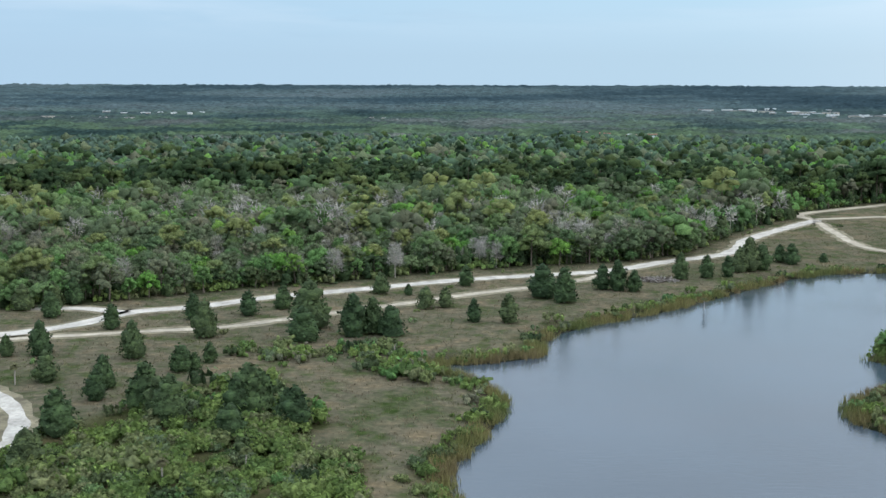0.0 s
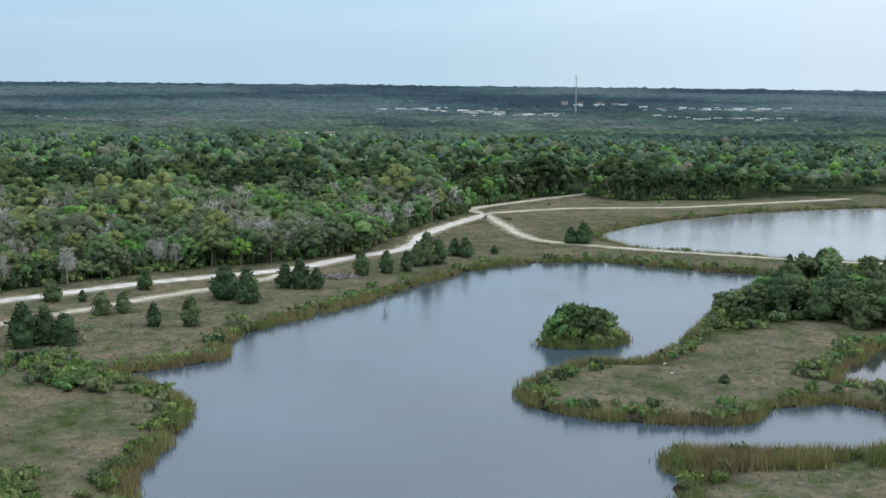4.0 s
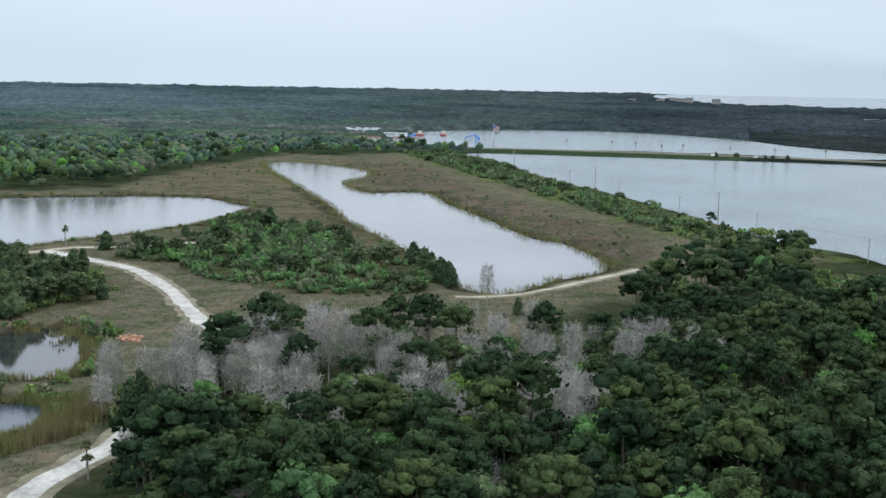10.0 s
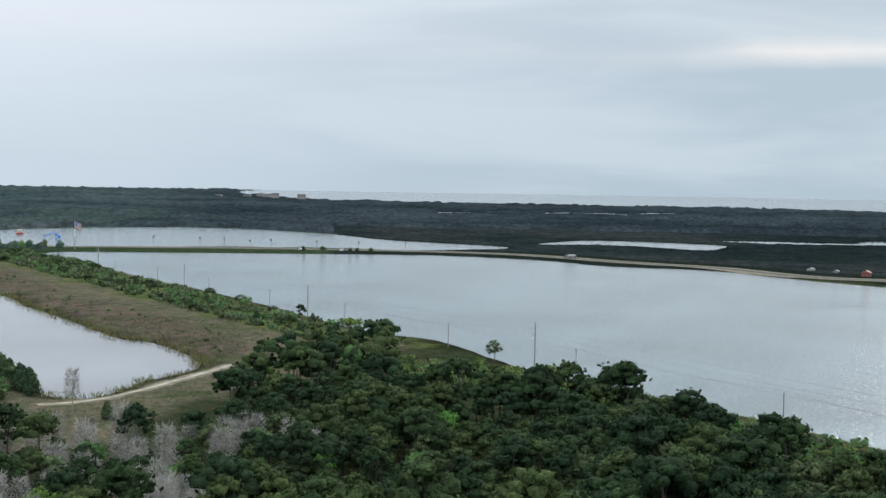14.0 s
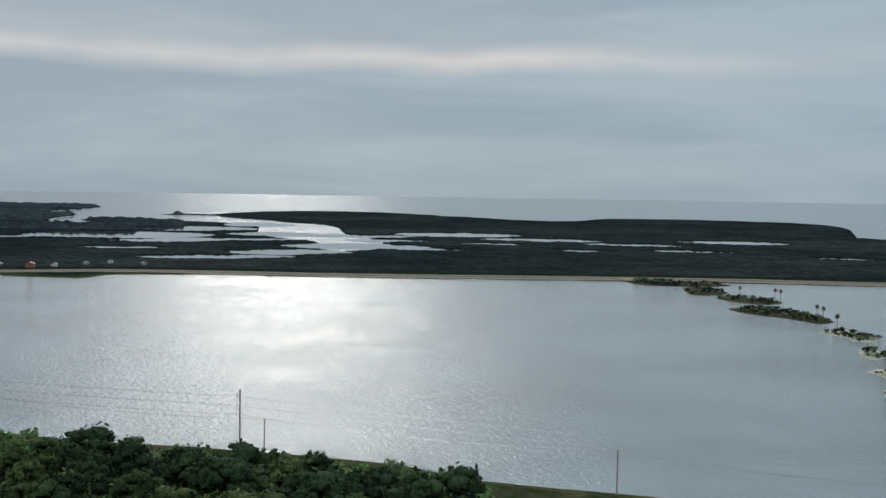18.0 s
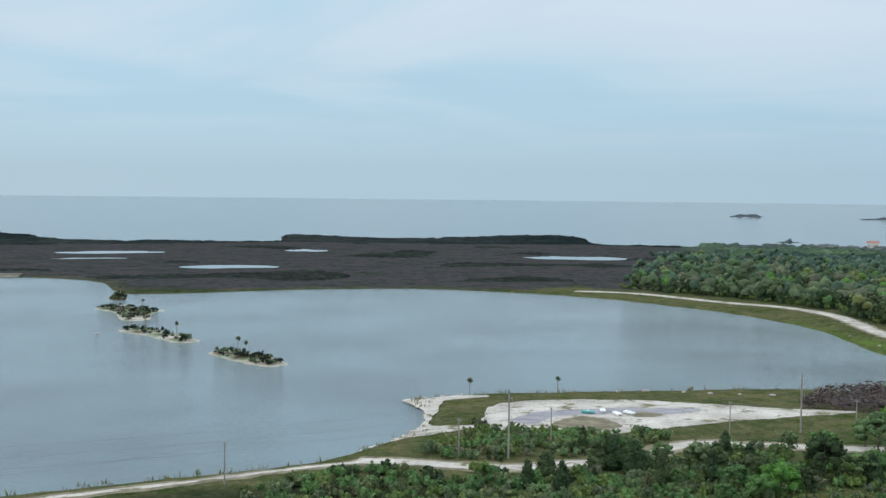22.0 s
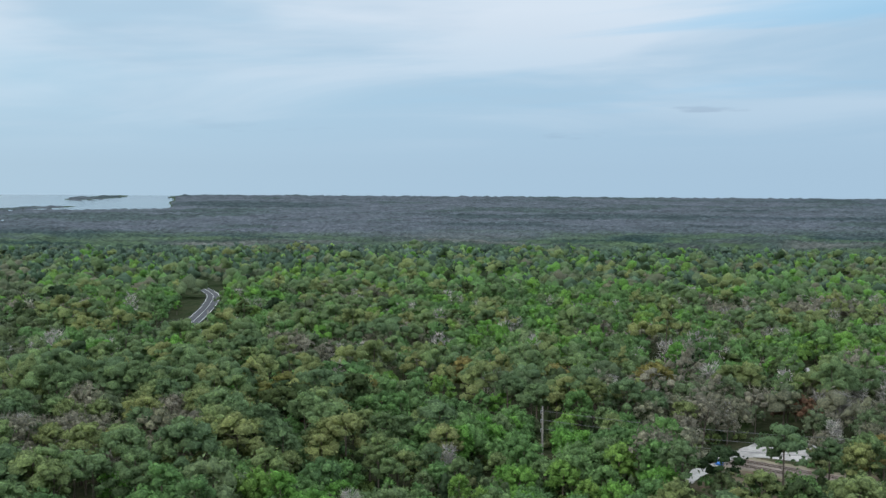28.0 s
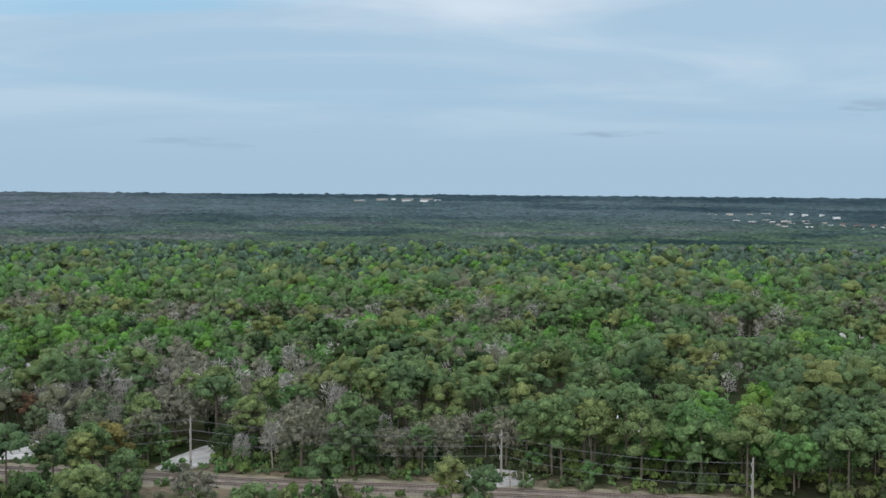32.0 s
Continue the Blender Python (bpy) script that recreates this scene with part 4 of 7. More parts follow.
def umbrella(rng, h, w, n, pad, deep, flat):
    """Foliage pads at the branch ends of a pine: a domed, uneven umbrella with a few lower tiers."""
    out = []
    turn = rng.uniform(0, 6.28)
    ex, ey = rng.uniform(0.8, 1.15), rng.uniform(0.8, 1.15)
    for i in range(n):
        f = (i + 0.3) / n
        a = turn + i * 2.4 + rng.uniform(-0.35, 0.35)
        q = w * 0.86 * math.sqrt(f) * rng.uniform(0.85, 1.12)
        s = w * pad * rng.uniform(0.75, 1.25)
        z = h - s * flat - deep * (q / w) ** 2 * rng.uniform(0.7, 1.3) - rng.uniform(0, 0.9)
        if i % 5 == 4:
            z -= rng.uniform(0.9, 2.2) * deep / 4
            q *= 0.8
        out.append((ex * q * math.cos(a), ey * q * math.sin(a), z, s * 1.12, s * 1.12, s * flat))
    return out


def dome(rng, h, w, n, pad, low, flat=0.85):
    """Leaf clumps all over a broad rounded crown that hangs low at the sides."""
    out = []
    turn = rng.uniform(0, 6.28)
    lean = rng.normal(0, 0.12 * w, 2)
    for i in range(n):
        up = 1 - (i + 0.4) / n * (1 - low)
        a = turn + i * 2.4 + rng.uniform(-0.4, 0.4)
        s = w * pad * rng.uniform(0.7, 1.3)
        k = rng.uniform(0.72, 1.0)
        q = (w - s * 0.7) * math.sqrt(max(0.0, 1 - up * up)) * k
        z = h * 0.52 + (h * 0.48 - s * flat) * up * rng.uniform(0.82, 1.06)
        out.append((q * math.cos(a) + lean[0] * up, q * math.sin(a) + lean[1] * up, z, s, s, s * flat))
    return out


def make_tree(kind, rng, lod):
    """Crown and trunk of one tree, unit-free in metres. lod 0 near, 1 middle, 2 far."""
    cut = (0.3, 0.3, 0.2)[lod]
    if kind == "pine":
        h = rng.uniform(12.5, 16.5)
        w = rng.uniform(4.2, 5.7) * (1, 1.0, 1.1)[lod]
        lobes = umbrella(rng, h, w, (19, 8, 2)[lod], (0.29, 0.40, 0.75)[lod], rng.uniform(5.0, 8.2), (0.74, 0.78, 0.8)[lod])
        crown = lobed(rng, lobes, (240, 26, 3)[lod], (0.42, 0.86, 1.4)[lod], (0.84, 0.82, 0.85)[lod], cut=cut)
        trunk = stem(rng, h - 2, 0.26, 0.1, 5 if lod == 0 else 3, 0.4, limbs=(3, 0, 0)[lod], spread=2.6)
    elif kind == "oak":
        h = rng.uniform(9.5, 13.5)
        w = rng.uniform(3.8, 5.6) * (1, 1.0, 1.1)[lod]
        lobes = dome(rng, h, w, (17, 8, 2)[lod], (0.31, 0.42, 0.75)[lod], -0.35)
        crown = lobed(rng, lobes, (240, 26, 3)[lod], (0.44, 0.92, 1.4)[lod], (0.8, 0.8, 0.85)[lod], cut=cut)
        trunk = stem(rng, h - 3, 0.25, 0.1, 5 if lod == 0 else 3, 0.4, limbs=(2, 0, 0)[lod], spread=2.8)
    elif kind in ("brown", "dun"):
        h = rng.uniform(9.5, 13.0)
        w = rng.uniform(4.4, 6.4) * (1, 1.0, 1.1)[lod]
        lobes = dome(rng, h, w, (18, 8, 2)[lod], (0.27, 0.38, 0.72)[lod], -0.25, 0.75)
        crown = lobed(rng, lobes, (190, 26, 3)[lod], (0.38, 0.75, 1.4)[lod], (0.62, 0.66, 0.85)[lod] if kind == "dun" else (0.8, 0.8, 0.85)[lod], cut=cut, aspect=1.8 if kind == "dun" else 1.2)
        if lod < 2:
            tv, tf = twigs(rng, (190, 26)[lod], h * 0.45, h * 0.97, w * 0.95, (1.3, 1.9)[lod], (0.05, 0.13)[lod])
            crown = (np.concatenate([crown[0], tv]), np.concatenate([crown[1], tf + len(crown[0])]))
        trunk = stem(rng, h - 3, 0.3, 0.12, 5 if lod == 0 else 3, 0.4, limbs=(2, 0, 0)[lod], spread=3.2)
    elif kind == "grey":
        h = rng.uniform(10, 13.5)
        if lod == 0:
            crown = twigs(rng, 620, h * 0.35, h * 0.95, 3.4, 1.5, 0.055)
        elif lod == 1:
            crown = twigs(rng, 120, h * 0.38, h * 0.94, 3.6, 1.9, 0.17)
        else:
            crown = lobed(rng, dome(rng, h, 3.8, 2, 0.7, 0.1), 6, 1.2)
        trunk = stem(rng, h * 0.8, 0.2, 0.06, 5 if lod == 0 else 3, 0.5, limbs=(8, 2, 0)[lod], spread=2.4)
    elif kind == "cedar":
        h = rng.uniform(6.0, 8.0)
        k = (7, 4, 2)[lod]
        lobes = []
        w = rng.uniform(2.2, 3.0)
        for i in range(k):
            f = i / max(1, k - 1)
            a = i * 2.4
            s = w * (0.95 - 0.50 * f ** 1.6) * rng.uniform(0.88, 1.1)
            q = 0.20 * s * (f < 0.95)
            lobes.append((q * math.cos(a), q * math.sin(a), h * (0.16 + 0.66 * f), s * 0.85, s * 0.85, h * (0.30 - 0.10 * f)))
        crown = lobed(rng, lobes, (300, 36, 0)[lod], (0.27, 0.6, 1)[lod], 0.9, reach=1.08)
        trunk = stem(rng, h * 0.6, 0.16, 0.05, 5, 0.1)
    elif kind == "mangrove":
        crown = lobed(rng, [(0, 0, 0.5, 4.6, 4.6, 1.3)], (40, 12, 3)[lod], 1.0, cut=0.1)
        trunk = stem(rng, 1.2, 0.1, 0.05, 3, 0.1)
    else:  # bush
        h = rng.uniform(1.6, 3.0)
        k = (7, 4, 1)[lod]
        lobes = []
        for i in range(k):
            a, q = rng.uniform(0, 6.3), rng.uniform(0.2, 1.6)
            s = rng.uniform(0.6, 1.15)
            lobes.append((q * math.cos(a), q * math.sin(a), h * 0.5 * rng.uniform(0.6, 1.1), s, s, h * 0.45))
        crown = lobed(rng, lobes, (110, 11, 0)[lod], (0.28, 0.55, 1)[lod], 0.74)
        trunk = stem(rng, h * 0.5, 0.06, 0.03, 3, 0.1, limbs=0)
    return crown, trunk, h if kind != "mangrove" else 2.6


TEMPLATES = {}


def template(kind, lod, variant):
    key = (kind, lod, variant)
    if key not in TEMPLATES and kind in ("slash", "gold", "rust", "holm", "lime"):
        TEMPLATES[key] = template({"rust": "brown", "holm": "oak", "lime": "oak"}.get(kind, "pine"), lod, variant)
    if key not in TEMPLATES:
        kinds = ("pine", "oak", "brown", "grey", "cedar", "bush", "mangrove", "dun")
        TEMPLATES[key] = make_tree(kind, np.random.default_rng(100 + kinds.index(kind) * 37 + lod * 7 + variant * 1009), lod)
    return TEMPLATES[key]


def joined(name, kind, lod, xy, scale, z, mat, label, cat, trunks=True, variants=5, squash=1.0, tint=None):
    """Many plants that nobody could count, as one mesh."""
    n = len(xy)
    if not n:
        return
    var = RNG.integers(0, variants, n)
    rot = RNG.uniform(0, 2 * math.pi, n)
    tint = RNG.random(n) if tint is None else tint
    V, F, I, T = [], [], [], []
    base = 0
    for k in range(variants):
        sel = np.where(var == k)[0]
        if not len(sel):
            continue
        crown, trunk, h = template(kind, lod, k)
        for (tv, tf), mi in ((crown, 0), (trunk, 1)):
            if mi == 1 and not trunks:
                continue
            c, s = np.cos(rot[sel]), np.sin(rot[sel])
            sc = scale[sel]
            x = (tv[None, :, 0] * c[:, None] - tv[None, :, 1] * s[:, None]) * sc[:, None] + xy[sel, 0][:, None]
            y = (tv[None, :, 0] * s[:, None] + tv[None, :, 1] * c[:, None]) * sc[:, None] + xy[sel, 1][:, None]
            zz = tv[None, :, 2] * (sc * squash)[:, None] + z[sel][:, None]
            m = len(tv)
            V.append(np.stack([x, y, zz], 2).reshape(-1, 3))
            F.append((tf[None] + (np.arange(len(sel)) * m)[:, None, None] + base).reshape(-1, 3))
            I.append(np.full(len(sel) * len(tf), mi)); T.append(np.repeat(tint[sel], m))
            base += len(sel) * m
    me = mesh_from(name, np.concatenate(V), np.concatenate(F), [mat, M_PALE_BARK if kind == "grey" else M_BARK], kind not in ("grey",), np.concatenate(I))
    set_tint(me, np.concatenate(T))
    return tagged(new(name, me), label, cat, kind="stuff")


TREE_MESH = {}
TREE_WORDS = {"rust": ("red_tree", "tree with rust-red spring buds among green crowns", "tree"),
              "gold": ("pine_tree", "pine with a golden yellow-green top", "pine tree"),
              "pine": ("pine_tree", "tall slash pine with a rounded dark green crown", "pine tree"),
              "slash": ("pine_tree", "tall pine with a rounded yellow-green crown", "pine tree"),
              "oak": ("oak_tree", "broadleaf tree in fresh bright green spring leaf", "tree"),
              "lime": ("broadleaf_tree", "broadleaf tree in vivid light green new leaf", "tree"),
              "holm": ("evergreen_oak", "rounded dark green evergreen oak", "tree"),
              "dun": ("live_oak", "broad live oak with a twiggy grey-brown crown", "tree"),
              "brown": ("live_oak", "live oak with a dull brown-olive crown", "tree"),
              "grey": ("bare_tree", "leafless grey tree with a haze of fine twigs", "bare tree"),
              "cedar": ("cedar_tree", "dense dark green red cedar on dry grass", "cedar tree"),
              "bush": ("bush", "low rounded olive-green bush", "bush")}


def tree(kind, x, y, z, height=None, scale=1.0, width=None, label="", group=""):
    """One tree as a thing: an empty at its foot, trunk and crown under it."""
    var = int(RNG.integers(0, 6))
    crown, trunk, h = template(kind, 0, var)
    if (kind, var) not in TREE_MESH:
        TREE_MESH[kind, var] = (mesh_from(kind + "_crown", *crown, [LEAF[kind][1]], kind != "grey"),
                                mesh_from(kind + "_trunk", *trunk, [M_PALE_BARK if kind == "grey" else M_BARK]))
    name, words, cat = TREE_WORDS[kind]
    s = height / h if height else scale
    w = width if width else s
    ob = new(name)
    ob.empty_display_size = 0.3
    ob.matrix_basis = Matrix.Translation((x, y, z)) @ Matrix.Rotation(RNG.uniform(0, 6.28), 4, "Z") @ Matrix.Diagonal((w, w, s, 1))
    tagged(ob, label or words, cat, group)
    for pn, me in zip(("crown", "trunk"), TREE_MESH[kind, var]):
        p = new(pn, me)
        p.parent = ob
    return ob


def scatter(spacing, r0, r1, az0, az1, jitter=0.8):
    """Jittered points over a ring sector."""
    out = []
    r = r0
    while r < r1:
        sp = spacing(r) if callable(spacing) else spacing
        n = max(1, int(radians(az1 - az0) * r / sp))
        a = radians(az0) + (np.arange(n) + RNG.random(n) * jitter) / n * radians(az1 - az0)
        rr = r + (RNG.random(n) - 0.5) * sp * jitter * 1.4
        out.append(np.stack([rr * np.sin(a), rr * np.cos(a)], 1))
        r += sp
    return np.concatenate(out)


ROAD_PTS = np.concatenate([l for l in ROAD_LINES.values()])


DIKE_LINE = np.array(LAKE_E[2:17], float)
DIKE_AZ = np.degrees(np.arctan2(DIKE_LINE[:, 0], DIKE_LINE[:, 1])) % 360
DIKE_R = np.hypot(DIKE_LINE[:, 0], DIKE_LINE[:, 1])


def forest_mask(p, gap=7.0):
    r = np.hypot(p[:, 0], p[:, 1])
    az = np.degrees(np.arctan2(p[:, 0], p[:, 1])) % 360
    ok = ~inside(OPEN_N, p) & ~inside(OPEN_S, p) & ~inside(MEADOW, p) & ~is_water(p)
    ok &= ~((r > 860) & (az > 72) & (az < 189 + 7 * patch(p, 140, 2.9)))
    ok &= near_dist(p, ROAD_PTS, 10) > gap
    ok &= near_dist(p, ROAD_LINES["rail_bed"], 16) > gap + 4
    ok &= near_dist(p, ROAD_LINES["highway"], 30) > gap * 1.5
    ok &= near_dist(p, ROAD_LINES["causeway_road"], 90) > 80
    ok &= ~((az > 220.3) & (az < 222.1) & (r > 550) & (r < 725))
    near = r < 1200
    d = near_dist(p, SHORE_NEAR, 20)
    ok &= ~(near & (d < 12))
    for c in CLEARINGS:
        ok &= ~inside(ellipse(c[0], c[1], c[2] + 2, c[3] + 2, c[4]), p)
        cr, ca = math.hypot(c[0], c[1]), math.degrees(math.atan2(c[0], c[1])) % 360
        ok &= ~((np.abs(az - ca) < math.degrees(max(c[2], c[3]) / cr) * 0.9) & (r < cr) & (r > cr * 0.93))
    for y in YARDS:
        y = np.array(y)
        for f in (0.87, 0.90, 0.93, 0.97, 1.0, 1.03):
            ok &= ~inside(y * f, p)
    # open ground in front of the railway, with a few trees left
    ok &= ~((az > 249) & (az < 276) & (r < 282) & (patch(p, 17, 2.2) < 0.12))
    for x, y in ROAD_LINE:
        pr, pa = math.hypot(x, y), math.degrees(math.atan2(x, y)) % 360
        ok &= ~((np.abs(az - pa) < 0.75) & (r < pr + 4) & (r > pr * 0.88))
    ok &= ~((az > 118) & (az < 186) & (r < 900))
    ok &= ~((az > 48) & (az < 67) & (r > 296) & (r < 480))
    ok &= ~((az > 20) & (az < 42) & (r < 235))
    ok &= ~((az > 272) & (az < 300) & (r < 262))
    # the tall woods keep back from the power lines on the dike, and from the road to the sand pad
    ok &= ~((az > 62) & (az <= 118) & (r > np.interp(az, (62, 80, 95, 118), (0.86, 0.86, 0.765, 0.74)) * np.interp(az, DIKE_AZ, DIKE_R)) & (r < 1000))
    ok &= ~((az > 180) & (az < 203) & (r < 425)) & ~((az > 202) & (az < 211.5) & (r > 430) & (r < 560))
    ok &= ~((az > 202) & (az < 206) & (r < 292))
    return ok


def kinds_for(p):
    """Which tree grows where: drifts of pine, hardwood, leafless and brown crowns."""
    r = np.hypot(p[:, 0], p[:, 1])
    az = np.degrees(np.arctan2(p[:, 0], p[:, 1])) % 360
    n1, n2, u = patch(p, 55, 3.3), patch(p, 26, 8.8), RNG.random(len(p))
    k = np.full(len(p), "pine", dtype=object)
    north = (az > 330) | (az < 62)
    edge = north & (r < 640)
    k[edge] = "brown"
    k[edge & (u < 0.14 + 0.25 * n2)] = "grey"
    k[edge & (u > 0.66 - 0.4 * n1)] = "oak"
    k[edge & (u > 0.91)] = "slash"
    far_n = north & (r >= 640)
    belt = far_n & (r > 660 + 40 * n1) & (r < 830 + 60 * n1) & (n1 < 0.3)
    k[far_n & ~belt] = "brown"
    k[far_n & ~belt & (u + 0.6 * n1 > 0.55)] = "oak"
    k[far_n & ~belt & (u < 0.16)] = "pine"
    k[belt & (u > 0.86)] = "brown"
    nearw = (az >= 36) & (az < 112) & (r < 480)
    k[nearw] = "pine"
    ash = nearw & (r > 208 + 14 * n1) & (r < 316 + 20 * n1)
    k[ash & (az < 67 + 9 * n2) & (u < 0.84)] = "grey"
    k[ash & (az < 67 + 9 * n2) & (u > 0.95)] = "oak"
    k[nearw & (az < 75) & (r < 232) & (u > 0.86)] = "oak"
    k[nearw & (az < 80) & (u < 0.06)] = "grey"
    k[nearw & (u > 0.975)] = "oak"
    k[nearw & (az > 66) & (u < 0.22)] = "holm"
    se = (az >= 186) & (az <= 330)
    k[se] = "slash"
    k[se & (n1 < -0.12) & (u < 0.18)] = "pine"
    k[se & (u > 0.93)] = "holm"
    n3 = patch(p, 90, 5.1)
    leafy = n3 + 0.6 * n1 + 0.35 * n2 + (u - 0.5) * 0.5
    k[se & (leafy > np.where((r > 430) & (az > 208), -0.12, 0.2))] = "oak"
    k[se & (leafy < -0.36)] = "brown"
    k[se & (leafy < -0.46) & (u < 0.6)] = "dun"
    lake_side = se & (az < 214) & (r > 400)
    k[lake_side & (u < 0.75)] = "brown"
    k[lake_side & (u < 0.40)] = "holm"
    k[lake_side & (u > 0.88)] = "dun"
    k[lake_side & (n2 > 0.15) & (u < 0.5) & (r > 620)] = "oak"
    dry = se & (az > 243) & (az < 273) & (r > 268) & (r < 450) & (n1 + 0.5 * n2 > -0.08)
    k[dry & (u < 0.70)] = "dun"
    k[dry & (u < 0.12)] = "grey"
    k[se & (u > 0.975)] = "grey"
    k[se & (r > 430) & (n2 < -0.34) & (u < 0.45)] = "grey"
    k[se & (r > 430) & (r < 760) & (n3 < -0.3) & (n2 > 0.0) & (u > 0.4)] = "dun"
    k[(k == "oak") & (np.abs(n2) * 7 % 1 > 0.72)] = "lime"
    return k


def vigour(p):
    """Stands of older, larger trees beside younger ones."""
    return 1 + 0.5 * patch(p, 34, 6.6)


def build_forest():
    # the near woods: the first of each kind stand as things of their own
    p = np.concatenate([scatter(7.2, 165, 350, 30, 118), scatter(8.4, 222, 340, 180, 318), scatter(7.2, 340, 470, -35, 50)])
    p = p[forest_mask(p)]
    r = np.hypot(p[:, 0], p[:, 1])
    kinds = kinds_for(p)
    z = land_z(p)
    order = np.argsort(r)
    count = {}
    rest = []
    grow = vigour(p)
    for i in order:
        k = kinds[i]
        if count.get(k, 0) < (145 if k in ("pine", "slash") else 290) and RNG.random() < 0.8:
            count[k] = count.get(k, 0) + 1
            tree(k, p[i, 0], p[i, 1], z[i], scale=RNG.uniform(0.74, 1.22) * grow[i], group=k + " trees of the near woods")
        else:
            rest.append(i)
    rest = np.array(rest)
    words = {"pine": "dense stand of dark green pines", "slash": "stand of yellow-green pines", "oak": "bright green spring hardwoods", "grey": "leafless grey hardwoods with fine twigs",
             "brown": "brown-olive live oaks", "dun": "grey-brown twiggy live oaks", "holm": "dark rounded evergreen oaks", "lime": "hardwoods in vivid new leaf"}
    for k in words:
        s = rest[kinds[rest] == k]
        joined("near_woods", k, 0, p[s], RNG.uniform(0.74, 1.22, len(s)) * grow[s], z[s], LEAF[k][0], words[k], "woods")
    # undergrowth at the foot of the woods
    q = np.concatenate([scatter(4.4, 150, 350, 30, 116), scatter(4.8, 225, 520, 180, 225), scatter(5.2, 520, 900, 180, 215), scatter(4.6, 225, 340, 225, 318), scatter(4.0, 340, 480, -35, 50), scatter(4.2, 480, 740, 0, 62)])
    q = q[forest_mask(q, 4.5)]
    edge = near_dist(q, np.concatenate([smooth_line(OPEN_N, 3), smooth_line(OPEN_S, 3)]), 20) < 13
    qr, qa = np.hypot(q[:, 0], q[:, 1]), np.degrees(np.arctan2(q[:, 0], q[:, 1])) % 360
    q = q[edge | (RNG.random(len(q)) < np.where((qa > 225) & (qr < 345), 0.55, 0.12))]
    for k, nm in (("bush", "undergrowth"), ("oak", "young_hardwoods"), ("cedar", "young_cedars")):
        s = RNG.random(len(q)) < {"bush": 0.5, "oak": 0.45, "cedar": 1.0}[k]
        w = q[s]
        joined(nm, k, 1, w, RNG.uniform(0.9, 1.6, len(w)) if k == "bush" else RNG.uniform(0.4, 0.65, len(w)) if k == "oak" else RNG.uniform(0.6, 1.1, len(w)) * np.where(np.hypot(w[:, 0], w[:, 1]) > 470, 1.5, 1.0),
               land_z(w), LEAF[k][0], {"bush": "tangled green undergrowth at the wood's foot", "oak": "young bright green hardwoods at the wood's edge",
                                       "cedar": "young dark cedars at the wood's edge"}[k], "undergrowth")
        q = q[~s]
    # middle distance
    p = np.concatenate([scatter(9.0, 340, 720, 180, 318), scatter(8.4, 470, 760, -38, 62), scatter(9.0, 350, 760, 50, 75)])
    p = p[forest_mask(p)]
    kinds, z = kinds_for(p), land_z(p)
    for k in words:
        s = np.where(kinds == k)[0]
        joined("middle_woods", k, 1, p[s], vigour(p[s]) * RNG.uniform(0.8, 1.22, len(s)) * np.where((p[s, 1] > 380) & (p[s, 1] < 720), 1.18, 1.0), z[s], LEAF[k][0], words[k], "woods")
    # far woods, coarser with distance, their leaf colour tinted bluer for haze
    p = np.concatenate([scatter(lambda r: 8.5 + r / 210, 720, 1300, 180, 318), scatter(lambda r: 8.5 + r / 210, 760, 1300, -38, 78)])
    p = p[forest_mask(p)]
    kinds, z = kinds_for(p), land_z(p)
    kinds[np.isin(kinds, ("grey", "dun"))] = "brown"
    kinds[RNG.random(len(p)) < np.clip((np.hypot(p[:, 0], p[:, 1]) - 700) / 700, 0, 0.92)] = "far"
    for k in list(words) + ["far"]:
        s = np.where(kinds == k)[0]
        joined("far_woods", "oak" if k == "far" else k, 2, p[s], RNG.uniform(0.8, 1.3, len(s)), z[s], LEAF[k][0], "distant " + words.get(k, "green woods with blue haze in their colour"), "woods", trunks=False,
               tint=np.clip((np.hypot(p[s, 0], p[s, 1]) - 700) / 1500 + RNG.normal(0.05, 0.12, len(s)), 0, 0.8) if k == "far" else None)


build_forest()

CAUSEWAY = ROAD_LINES["causeway_road"]


